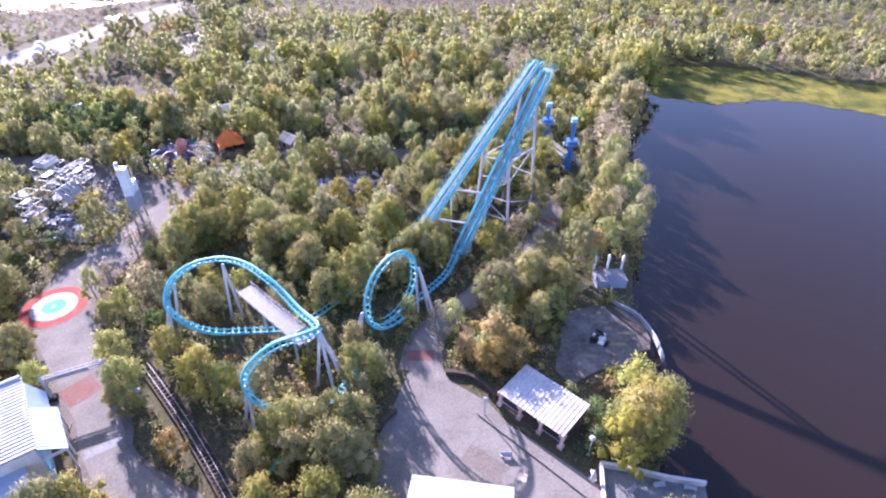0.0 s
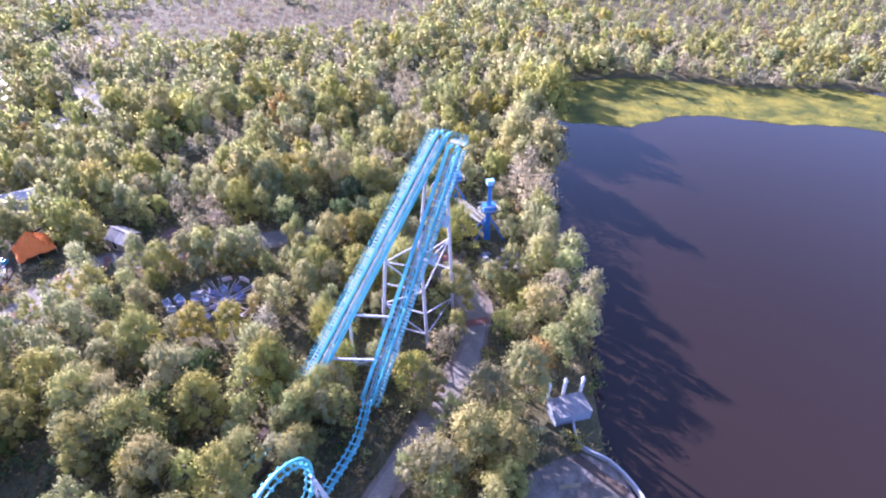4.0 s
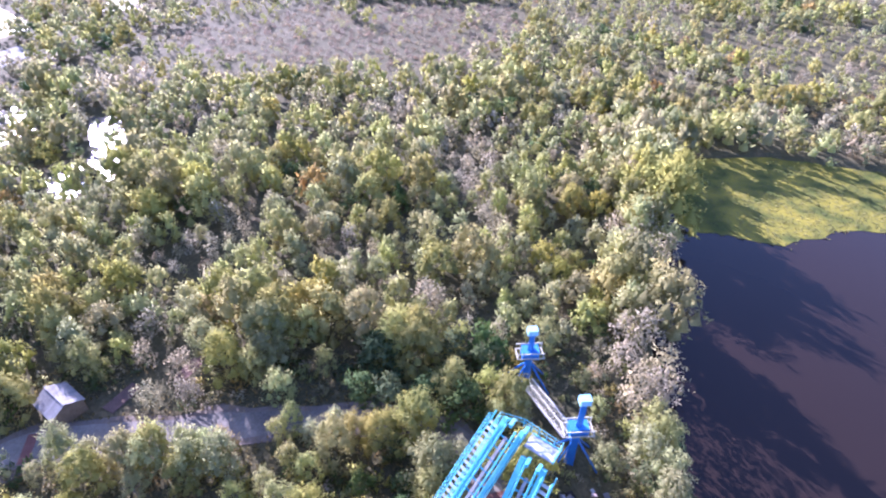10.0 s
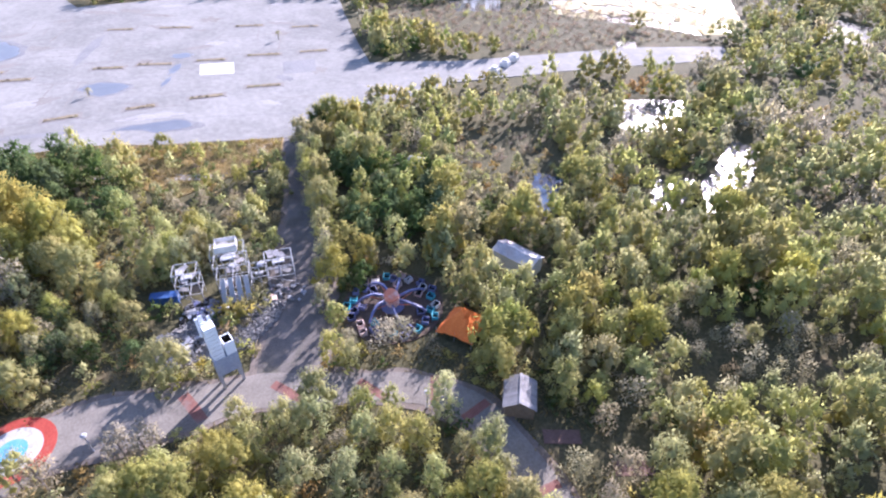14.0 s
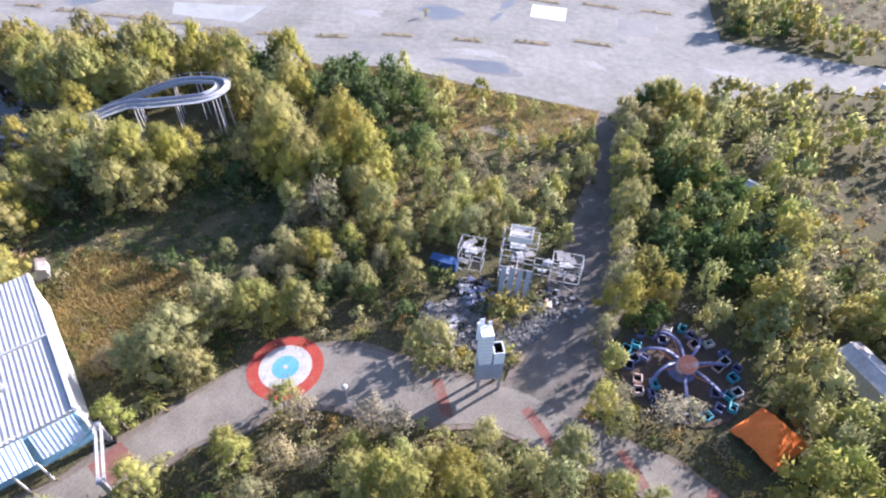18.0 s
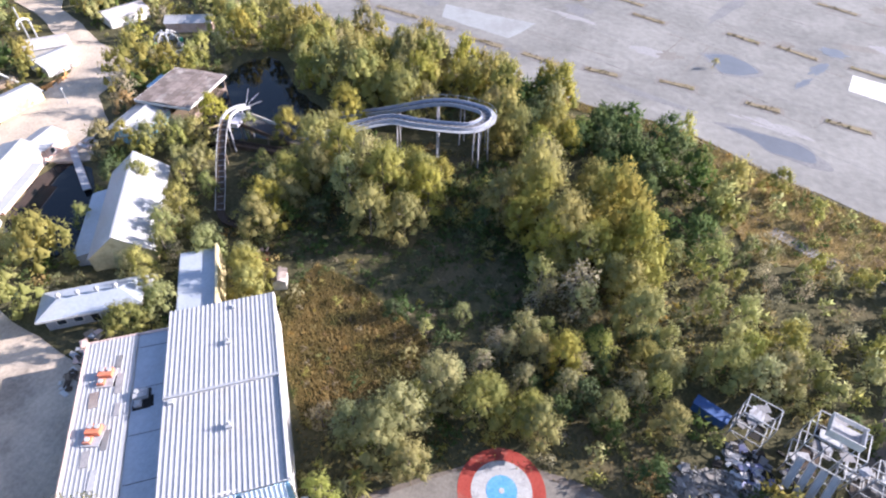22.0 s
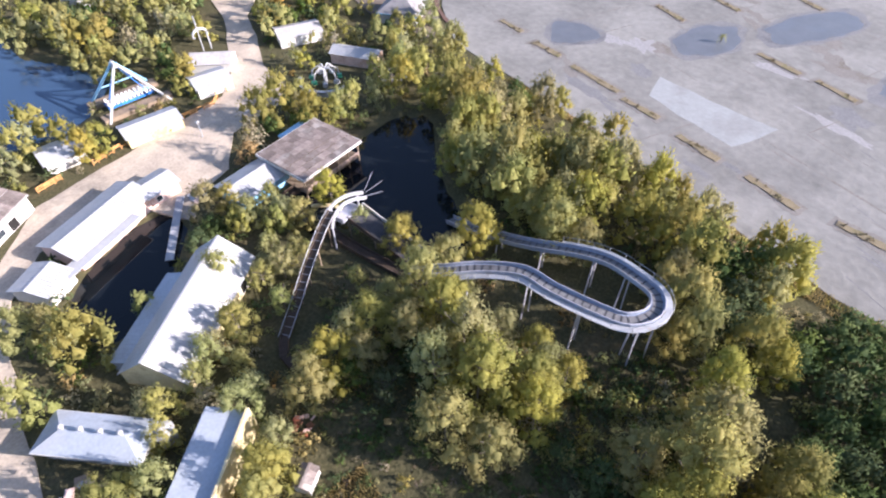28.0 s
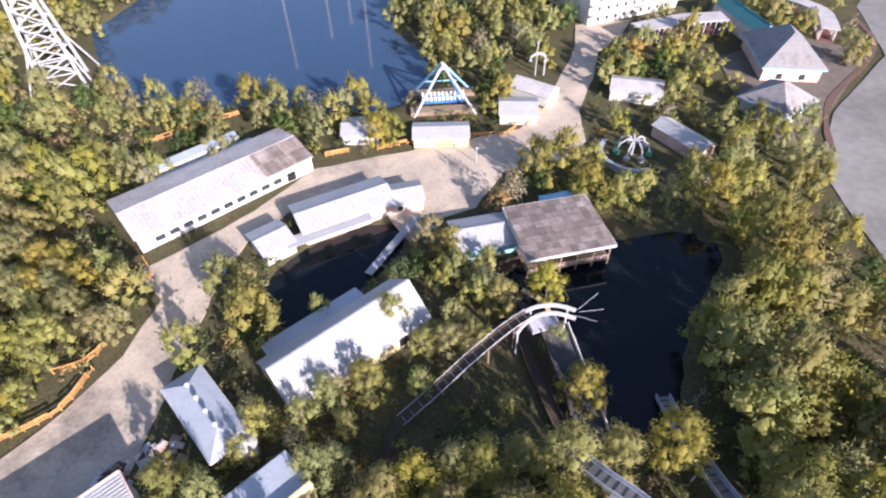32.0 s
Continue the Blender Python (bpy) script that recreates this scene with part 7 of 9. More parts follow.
def palm(x, y, h, label="lone small palm growing from the lot"):
    t = thing("palm_tree", label, "palm tree", x, y)
    part("trunk", tube(bmesh.new(), [(0, 0, -0.2), (0.1, 0.1, h * 0.5), (0, 0.15, h)], 0.18, 7), M_BARK, t)
    b = bmesh.new()
    for k in range(16):
        a = k * 2.4
        l_ = 1.6 + 0.5 * math.sin(k * 3.1)
        lift_ = 0.9 - 0.11 * k * 0.8
        prev = None
        for j in range(5):
            f = j / 4
            c_ = Vector((math.cos(a) * l_ * f, math.sin(a) * l_ * f + 0.15, h + lift_ * f * 1.6 - 1.5 * f * f))
            w_ = 0.22 * (1 - f) + 0.03
            sd = Vector((-math.sin(a), math.cos(a), 0)) * w_
            cur = (b.verts.new(c_ - sd), b.verts.new(c_ + sd))
            if prev:
                b.faces.new((prev[0], prev[1], cur[1], cur[0]))
            prev = cur
    part("fronds", b, M_LEAF_Y, t)
    return t


palm(-221.5, 101.0, 2.6)
palm(-263.0, 12.0, 2.2)
palm(-249.5, 176.0, 3.4)
for x, y, h in ((-68.1, 61.2, 2.2), (-70.2, 62.2, 1.8), (-69.0, 63.6, 1.5)):
    palm(x, y, h, "small bushy palm beside the hall wall")


def fence(pts, label, h=1.2, mat_=M_ORANGE, step=1.6, name="timber_fence"):
    """Posts with board panels between them along a plan line."""
    line = smooth_line(pts, step)
    ob = thing(name, label, "fence", line[0].x, line[0].y)
    o_ = line[0]
    for i, p in enumerate(line):
        part("post", boxes((p.x - o_.x - 0.08, p.x - o_.x + 0.08, p.y - o_.y - 0.08, p.y - o_.y + 0.08, -0.2, h + 0.1)), mat_, ob)
        if i:
            q = line[i - 1]
            for z in (0.35, 0.75, 1.1):
                if drng.random() < 0.9:
                    part("board", beam(bmesh.new(), (q.x - o_.x, q.y - o_.y, z * h), (p.x - o_.x, p.y - o_.y, z * h), 0.05, 0.26), mat_, ob)
    return ob


OF = "weathered orange timber fence along the street"
fence([(-58.0, -31.0), (-60.7, -25.6), (-53.0, -25.4)], OF)
fence([(-50.6, -5.4), (-55.4, -7.0), (-57.4, -10.4)], OF)
fence([(-57.0, -5.6), (-54.6, 1.6), (-47.0, 6.4), (-40, 9)], OF)
fence([(-92.0, -62.4), (-97.5, -63.6)], OF)
fence([(-104.6, -63.8), (-113.2, -65.9)], OF)
fence([(-127.6, -66.6), (-137.4, -67.0), (-140.4, -71.4)], OF)
fence([(-47.6, -73.4), (-57, -79), (-67.4, -84.2)], OF)
fence([(-143, -70.2), (-147.6, -76.4)], OF)


def lamp(x, y, h=4.2):
    t = thing("lamp_post", "lamp post with a pale saucer-shaped shade", "lamp post", x, y)
    part("pole", tube(bmesh.new(), [(0, 0, -0.2), (0, 0, h)], 0.10, 7), M_WALLG, t)
    part("shade", cyl(bmesh.new(), 0.5, 0.2, h, h + 0.24, 14), M_WALLG, t)
    part("foot", cyl(bmesh.new(), 0.25, 0.18, -0.1, 0.4, 8), M_WALLG, t)


for x, y in ((-47.6, 57.6), (9.0, 56.6), (24.8, 49.6), (-70.5, 92.5), (-52, 141), (-128, -56)):
    lamp(x, y)

# white entrance gantry across the southern path
GA, GB_ = Vector((-63.6, 58.8, 0)), Vector((-55.6, 62.8, 0))
gt = thing("path_gantry", "weathered white steel gantry spanning the concrete path", "gantry", GA.x, GA.y, 0, math.degrees(math.atan2((GB_ - GA).y, (GB_ - GA).x)))
span = (GB_ - GA).length
for z_ in (4.5, 5.2):
    for y_ in (-0.35, 0.35):
        part("chord", boxes((0, span, y_ - 0.07, y_ + 0.07, z_ - 0.07, z_ + 0.07)), M_WALLG, gt)
for k in range(9):
    x0_, x1_ = span * k / 9, span * (k + 1) / 9
    each("lacing", [((x0_, sd, 4.5 if k % 2 else 5.2), (x1_, sd, 5.2 if k % 2 else 4.5)) for sd in (-0.35, 0.35)], 0.045, 5, M_WALLG, gt)
part("sign_board", boxes((0.8, span - 2.2, -0.42, -0.38, 4.55, 5.15)), M_STEELGREY, gt, "blank grey sign board")
for x_ in (0.0, span):
    part("gantry_post", boxes((x_ - 0.22, x_ + 0.22, -0.3, 0.3, -0.2, 5.5), (x_ - 0.35, x_ + 0.35, -0.45, 0.45, 5.0, 5.3)), M_WALLG, gt, "pale grey boxed post")
    part("plinth", boxes((x_ - 0.7, x_ + 0.7, -0.7, 0.7, -0.2, 0.7)), M_DARK, gt, "dark plinth")
FOOTPRINTS.append(([(-66, 59), (-57, 68), (-52, 62), (-60, 55)], 0.0))
strip(-50.6, 49.8, 35, 5.5, 2.0, M_DAMP, 0.07, "dark damp patch on the path", "path_stain")

# old narrow railway on a timber bed in the brush
RAIL = smooth_line([(-51.5, 66.5, 0.3), (-47.5, 62.5, 0.4), (-41.0, 55.9, 0.5), (-35.6, 50.0, 0.5), (-29.0, 42.4, 0.5), (-22, 34, 0.5)], 0.9)
tr = thing("park_railway", "overgrown narrow park railway on dark sleepers", "railway", -41, 55.9)
TO = Vector((-41, 55.9, 0))
frt = frames_along([p - TO for p in RAIL], [UP] * len(RAIL))
for sd in (-0.45, 0.45):
    part("rail", sweep(bmesh.new(), [(p + s * sd, s, d, u) for p, s, d, u in frt], [(-0.06, 0), (0.06, 0), (0.06, 0.16), (-0.06, 0.16)]), M_STEELGREY, tr)
for sd in (-1.1, 1.1):
    part("edge_beam", sweep(bmesh.new(), [(p + s * sd, s, d, u) for p, s, d, u in frt], [(-0.12, -0.7), (0.12, -0.7), (0.12, 0.1), (-0.12, 0.1)]), M_WOODDARK, tr)
sl = shared("sleeper", boxes((-1.0, 1.0, -0.12, 0.12, -0.16, 0.0)), M_WOODDARK)
for p, s, d, u in frt:
    m = Matrix((s, d, u)).transposed().to_4x4()
    m.translation = p
    piece("sleeper", sl, tr, m)
FOOTPRINTS.append((ribbon([p[:2] for p in ((-51.5, 66.5), (-41.0, 55.9), (-29.0, 42.4), (-22, 34))], [2.2, 2.2]), 1.7))


def low_wall(pts, h, w, mat_, label, name="low_wall"):
    line = smooth_line([(x, y, 0) for x, y in pts], 1.2)
    o_ = line[0].copy()
    ob = thing(name, label, "wall", o_.x, o_.y)
    frw = frames_along([p - o_ for p in line], [UP] * len(line))
    part("wall_body", sweep(bmesh.new(), frw, [(-w / 2, -0.3), (w / 2, -0.3), (w / 2, h), (-w / 2, h)]), mat_, ob)
    part("coping", sweep(bmesh.new(), frw, [(-w / 2 - 0.06, h), (w / 2 + 0.06, h), (w / 2 + 0.06, h + 0.1), (-w / 2 - 0.06, h + 0.1)]), mat_, ob)
    return ob


low_wall([(2.6, 65.4), (6.6, 64.8), (9.6, 62.4), (11.2, 59.8)], 0.8, 0.5, M_WOODDARK, "curved dark stone wall at the plaza edge")
low_wall([(-5.6, 57.0), (-8.6, 53.6), (-12.4, 50.2), (-17.0, 45.0), (-24, 40)], 0.9, 0.5, M_WOODDARK, "dark timber retaining wall beside the plaza")
low_wall([(8.0, 57.0), (13.0, 52.4), (19.0, 46.8), (24, 42)], 0.25, 0.6, M_ROAD, "low concrete kerb along the pavilion")
low_wall([(26.2, 47.6), (25.4, 42.0)], 1.0, 0.35, M_WALLW, "white wall of the lakeside terrace")
low_wall([(26.2, 47.6), (30.0, 47.0), (35, 45.6), (41.0, 44.6)], 1.0, 0.35, M_WALLW, "white wall of the lakeside terrace")
sheet("terrace", [(25.4, 40), (26.2, 47.4), (41, 44.4), (40, 38)], -1.2, 0.04, M_DAMP, "dark terrace floor beside the lake", "terrace")
FOOTPRINTS.append(([(24, 38), (25, 49), (42, 46), (41, 36)], 0.0))
low_wall([(37.6, 89.4), (37.0, 84.8), (40.2, 81.6), (42.0, 77.6), (42.6, 73.7), (42.4, 69.0)], 0.8, 0.2, M_WALLG, "pale curved lakeside wall")
strip(38.2, 79.8, -55, 9, 1.8, M_WOODDARK, 0.075, "dark rotten boardwalk along the yard", "boardwalk")
heap("scrap_heap", "dark burnt heap with pale scraps in the yard", 31.6, 74.4, 2.2, 26, [M_DARK, M_DARK, M_WOODDARK, M_WALLW], (0.3, 1.2))
for px_, py_ in ((29.0, 70.0), (35.0, 73.0), (37.5, 76.0), (33.0, 79.0)):
    strip(px_, py_, -35 + px_, 3.4, 0.7, M_DRYGRASS, 0.06 + 0.0004 * px_, "strip of dead grass in the yard", "dead_grass")
low_wall([(-136.6, 16.8), (-139, 12.0), (-140.6, 7.6)], 0.5, 0.3, M_WOODDARK, "dark timber pond edging")
for x, y, a in ((34.2, 44.4, 10), (38.6, 44.0, -12), (30.0, 43.6, 40), (12.0, 49.0, 0)):
    bn = thing("bench", "pale broken bench on the terrace", "bench", x, y, 0.04, a)
    part("seat", boxes((-0.9, 0.9, -0.25, 0.25, 0.4, 0.48)), M_WALLG, bn)
    part("backrest", boxes((-0.9, 0.9, 0.22, 0.3, 0.5, 0.95)), M_WALLG, bn)
    for lx in (-0.7, 0.7):
        part("leg", boxes((lx - 0.06, lx + 0.06, -0.22, 0.28, 0.0, 0.4)), M_WALLG, bn)


def statue(name, label, x, y, turn, h, mat_, tilt=0):
    """A plain weathered park figure, one simple shape."""
    b = bmesh.new()
    cyl(b, 0.55 * h / 4, 0.40 * h / 4, 0.0, 0.45 * h, 10)
    cyl(b, 0.40 * h / 4, 0.60 * h / 4, 0.45 * h, 0.72 * h, 10)
    cyl(b, 0.60 * h / 4, 0.18 * h / 4, 0.72 * h, 0.80 * h, 10)
    bmesh.ops.create_icosphere(b, subdivisions=2, radius=0.36 * h / 4, matrix=Matrix.Translation((0, 0, 0.88 * h)))
    box(b, -0.95 * h / 4, 0.95 * h / 4, -0.14, 0.14, 0.62 * h, 0.69 * h)
    box(b, -0.7 * h / 4, 0.7 * h / 4, -0.7 * h / 4, 0.7 * h / 4, -0.1, 0.06 * h)
    me_ = shared(name, b, mat_)
    ob = new(name, me_)
    ob.matrix_basis = pose(x, y, 0.04, tilt, 0, turn)
    return tagged(ob, label, "statue")


statue("statue", "pale weathered park figure at the terrace corner", 24.6, 45.4, 120, 2.6, M_WALLW, -6)
sh = thing("hurricane_debris", "green plastic slide section lying in the brush", "debris", -22.5, 46.0, 0.2, 60)
part("tube_section", tube(bmesh.new(), [(1.6 * math.cos(a), 0, 0.4 + 1.6 * math.sin(a)) for a in np.linspace(0.2, 2.6, 8)], 0.4, 8), M_GREEN, sh)
heap("scrap_heap", "pale toppled ornaments behind the retaining wall", -14.5, 43.5, 3.5, 16, [M_WALLG, M_WALLW, M_GREYMETAL], (0.3, 1.0))
heap("scrap_heap", "dark heap of timber beside the shop", -72.6, 11.5, 3.4, 30, [M_WOOD, M_WOODDARK, M_WALLP, M_GREYMETAL], (0.4, 1.8))
heap("scrap_heap", "timber and rubble between the shop and the hall", -66.5, 13.6, 2.6, 20, [M_WOOD, M_WOODDARK, M_WALLW], (0.4, 1.6))
FOOTPRINTS.append(([(-76, 8), (-68, 6), (-62, 15), (-72, 18)], 0.0))
heap("scrap_heap", "reddish brick rubble in the scrub", -101.5, 24.0, 1.8, 14, [M_HUB, M_RUST, M_WALLP], (0.3, 1.0))
heap("scrap_heap", "broken boats and crates on the canal bank", -116.5, -36.5, 2.2, 14, [M_WOOD, M_WALLG, M_WALLP], (0.4, 1.5))
part("bridge_deck", beam(bmesh.new(), (0, 0, 0.3), (10.5, 16.0, 0.3), 1.6, 0.2), M_WALLG, thing("footbridge", "narrow grey plank footbridge over the canal end", "bridge", -113.4, -38.6))
for x, y in ((-176.2, 244.0), (-172.0, 236.0), (-179.5, 250.5)):
    bx = thing("concrete_block", "broken pale concrete block by the access road", "block", x, y, 0, 30)
    part("block_body", boxes((-1.8, 1.8, -1.4, 1.4, -0.1, 1.8), (-1.0, 1.2, -1.0, 1.2, 1.8, 2.6)), M_WALLW, bx)

# ---- woodland ----
rng = np.random.default_rng(7)


# a four-sided peak, the dense heart of a plume
PEAK = np.array([[[p, 0, -0.4], [0, q, -0.4], [0, 0, 1]] for p in (1, -1) for q in (1, -1)], float)


def leaves(centres, normals, size, droop):
    """One small leaf triangle for each centre, facing roughly along its normal."""
    n = len(centres)
    nrm = normals + rng.normal(0, 0.17, (n, 3))
    nrm /= np.linalg.norm(nrm, axis=1)[:, None]
    a = np.cross(nrm, rng.normal(0, 1, (n, 3)) + np.array([0, 0, droop]))
    a /= np.linalg.norm(a, axis=1)[:, None] + 1e-9
    b = np.cross(nrm, a)
    s = size * rng.uniform(0.6, 1.4, (n, 1))
    p = centres
    return np.stack([p + a * s * 0.62, p - a * s * 0.62, p + b * s * (1.0 + 0.3 * droop)], 1)


def sprays(centres, outward, size):
    """Thin pointed sprays that stand out of the crown along their outward direction."""
    n = len(centres)
    d = outward + rng.normal(0, 0.35, (n, 3)) + np.array([0, 0, 0.35])
    d /= np.linalg.norm(d, axis=1)[:, None]
    a = np.cross(d, rng.normal(0, 1, (n, 3)))
    a /= np.linalg.norm(a, axis=1)[:, None] + 1e-9
    s = size * rng.uniform(0.6, 1.4, (n, 1))
    return np.stack([centres + a * s * 0.42, centres - a * s * 0.42, centres + d * s * 2.0], 1)


def crown(height, width, lobes, per, size, low=0.35, core=0.6, droop=0.3, ragged=0.35, tall=1.3, small=0.10, big=0.17, soft=0.8):
    """Leaf triangles of a crown and the soft normals of their corners: plumes round the stem, each a shell of leaves and sprays over a small heart."""
    out, way = [], []
    lean = rng.normal(0, 0.06, 2) * height
    for i in range(lobes):
        u = (i + 0.5) / lobes
        z = height * (low + (1.0 - low) * u ** 0.8 * rng.uniform(0.86, 1.0))
        reach = width / 2 * math.sqrt(max(0.02, 1 - (0.25 + 0.75 * u) ** 2.2)) * rng.uniform(0.45, 1.0)
        ang = i * 2.4 + rng.uniform(-0.7, 0.7)
        r = width * rng.uniform(small, big)
        sq = np.array([1, 1, tall * rng.uniform(0.8, 1.3)])
        c = np.array([math.cos(ang) * reach + lean[0] * u, math.sin(ang) * reach + lean[1] * u, z - r * sq[2] * 0.7])
        k = int(per * (0.5 + 0.5 * r / (width * 0.5 * (small + big))))
        d = rng.normal(0, 1, (k, 3))
        d[:, 2] = np.where(d[:, 2] < -0.3, -d[:, 2] * 0.7, d[:, 2])
        d /= np.linalg.norm(d, axis=1)[:, None]
        p = c + d * sq * r * rng.uniform(0.72, 1.0 + 0.6 * ragged, (k, 1))
        h = int(k * 0.7)
        T = [leaves(p[:h], d[:h] + np.array([0, 0, 0.25]), size, droop), sprays(p[h:], d[h:], size)]
        if core:
            q = rng.uniform(0, 1.5)
            Rz = np.array([[math.cos(q), -math.sin(q), 0], [math.sin(q), math.cos(q), 0], [0, 0, 1]])
            T.append((PEAK * r * core * 0.9 * sq) @ Rz.T + c)
        T = np.concatenate(T)
        v = (T - c) / sq
        v /= np.linalg.norm(v, axis=2)[:, :, None] + 1e-9
        axis = T - np.array([0, 0, height * 0.45])
        axis /= np.linalg.norm(axis, axis=2)[:, :, None] + 1e-9
        flat = np.cross(T[:, 1] - T[:, 0], T[:, 2] - T[:, 0])
        back = (flat * v.mean(1)).sum(1) < 0
        T[back] = T[back][:, ::-1]
        v[back] = v[back][:, ::-1]
        axis[back] = axis[back][:, ::-1]
        flat[back] *= -1
        flat /= np.linalg.norm(flat, axis=1)[:, None] + 1e-9
        nr = soft * (0.58 * v + 0.28 * axis + np.array([0, 0, 0.38])) + (1 - soft) * flat[:, None, :] + rng.normal(0, 0.10, (len(T), 1, 3))
        out.append(T)
        way.append(nr / (np.linalg.norm(nr, axis=2)[:, :, None] + 1e-9))
    return np.concatenate(out), np.concatenate(way)


def tri_mesh(name, T, material, N=None, tint=None):
    me = bpy.data.meshes.new(name)
    n = len(T)
    me.vertices.add(n * 3)
    me.vertices.foreach_set("co", np.ascontiguousarray(T, np.float32).ravel())
    me.loops.add(n * 3)
    me.loops.foreach_set("vertex_index", np.arange(n * 3, dtype=np.int32))
    me.polygons.add(n)
    me.polygons.foreach_set("loop_start", np.arange(0, n * 3, 3, dtype=np.int32))
    me.materials.append(material)
    me.update()
    if N is not None:
        me.attributes.new("custom_normal", "FLOAT_VECTOR", "POINT").data.foreach_set("vector", np.ascontiguousarray(N, np.float32).ravel())
    if tint is not None:
        me.attributes.new("tint", "FLOAT", "POINT").data.foreach_set("value", np.ascontiguousarray(np.repeat(tint, 3), np.float32))
    return me


def placed(model, x, y, z, turn, s, sz=1.0):
    """A crown set down at its place: corners, normals and a tint of its own."""
    T, N = model
    c, k = math.cos(turn), math.sin(turn)
    R = np.array([[c, -k, 0], [k, c, 0], [0, 0, 1]])
    return (T * np.array([s, s, s * sz])) @ R.T + np.array([x, y, z]), N @ R.T, np.full(len(T), rng.random())


def joined(name, models, material):
    T, N, tint = (np.concatenate([m[i] for m in models]) for i in range(3))
    return tri_mesh(name, T, material, N, tint)


NEAR = {
    "o": [crown(8.0, 6.4, 22, 44, 0.26, 0.15, core=0.7, droop=0.4, ragged=0.35, tall=1.15, small=0.10, big=0.19) for _ in range(2)],
    "y": [crown(11.0, 8.4, 38, 74, 0.170, 0.16, core=0.75, droop=0.4, ragged=0.4, tall=1.15, small=0.09, big=0.17) for _ in range(6)],
    "n": [crown(9.5, 5.8, 26, 54, 0.175, 0.20, core=0.7, droop=0.5, ragged=0.45, tall=1.6, small=0.09, big=0.17) for _ in range(4)],
    "g": [crown(6.5, 6.8, 20, 46, 0.28, 0.08, droop=0.1, tall=1.0) for _ in range(3)],
    "d": [crown(8.5, 5.2, 16, 40, 0.23, 0.22, core=0.4, droop=0.6, ragged=0.6, tall=1.4, small=0.11, big=0.19) for _ in range(4)]}
MID = {
    "o": [crown(8.0, 6.4, 14, 18, 0.45, 0.15, core=0.8, droop=0.3, ragged=0.3, tall=1.1, small=0.12, big=0.19) for _ in range(2)],
    "y": [crown(11.0, 8.4, 22, 31, 0.33, 0.20, core=0.85, droop=0.3, ragged=0.35, tall=1.35, small=0.10, big=0.17) for _ in range(5)],
    "n": [crown(9.5, 5.8, 16, 24, 0.32, 0.22, core=0.85, droop=0.3, ragged=0.4, tall=1.55, small=0.12, big=0.19) for _ in range(5)],
    "g": [crown(6.5, 6.8, 13, 30, 0.38, 0.10, core=0.7, droop=0.1, tall=1.0, small=0.12, big=0.19) for _ in range(3)],
    "d": [crown(8.5, 5.2, 11, 28, 0.28, 0.25, core=0.35, droop=0.6, ragged=0.7, tall=1.6, small=0.13, big=0.21) for _ in range(4)]}
FARK = {
    "o": [crown(8.0, 6.8, 8, 13, 0.55, 0.15, core=0.9, droop=0.3, tall=1.1, small=0.14, big=0.22) for _ in range(2)],
    "y": [crown(9.5, 7.8, 9, 14, 0.60, 0.2, core=1.0, droop=0.3, ragged=0.25, tall=1.1, small=0.14, big=0.22) for _ in range(4)],
    "n": [crown(9.0, 6.2, 7, 14, 0.52, 0.2, core=0.95, droop=0.3, ragged=0.25, tall=1.25, small=0.16, big=0.24) for _ in range(4)],
    "g": [crown(6.5, 7.0, 8, 14, 0.60, 0.1, core=0.9, droop=0.1, tall=1.0, small=0.14, big=0.22) for _ in range(3)],
    "d": [crown(7.5, 6.0, 7, 13, 0.50, 0.2, core=0.65, droop=0.5, tall=1.4, small=0.14, big=0.22) for _ in range(3)]}
BUSH = {
    "o": [crown(2.2, 3.4, 6, 13, 0.3, 0.05, tall=1.0, small=0.14, big=0.22) for _ in range(3)],
    "y": [crown(2.8, 3.8, 6, 13, 0.34, 0.05, tall=1.0, small=0.14, big=0.22) for _ in range(3)],
    "n": [crown(3.0, 3.0, 6, 13, 0.32, 0.05, tall=1.2, small=0.14, big=0.22) for _ in range(3)],
    "g": [crown(2.4, 3.8, 6, 13, 0.34, 0.05, tall=0.9, small=0.14, big=0.22) for _ in range(3)],
    "d": [crown(2.2, 3.2, 6, 13, 0.29, 0.05, core=0.4, tall=1.1, small=0.14, big=0.22) for _ in range(3)]}
BUSH["b"] = [crown(1.7, 3.6, 7, 13, 0.27, 0.05, core=0.4, tall=0.8, small=0.14, big=0.22) for _ in range(3)]
LEAF = {"b": M_LEAF_B, "o": M_LEAF_O, "y": M_LEAF_Y, "n": M_LEAF_N, "g": M_LEAF_G, "d": M_LEAF_D}
FLIGHT = [(2, 0), (3, 30), (8, 62), (13, 87), (14, 97), (8, 110), (-10, 115), (-24, 108), (-34, 95), (-45, 84), (-62, 74), (-86, 68), (-100, 62), (-113, 50)]


def clear_of(X, Y, margin=1.5):
    ok = np.ones(X.shape, bool)
    for poly, gap in CLEAR:
        ok &= ~(inside(poly, X, Y) | (away(poly, X, Y) < gap))
    return ok


def seen_ground(X, Y):
    """The stretch of plan beneath and before the flight."""
    return (Y > 33) | (Y < -84) | ((X < -44) & (Y > -28)) | (X < -14)


def scatter(x0, x1, y0, y1, step):
    X, Y = np.meshgrid(np.arange(x0, x1, step), np.arange(y0, y1, step))
    X, Y = X.ravel(), Y.ravel()
    return X + rng.uniform(-0.42, 0.42, X.size) * step, Y + rng.uniform(-0.42, 0.42, X.size) * step


def drift(x, y, size, seed):
    return noise.noise(Vector((x / size, y / size, seed)))


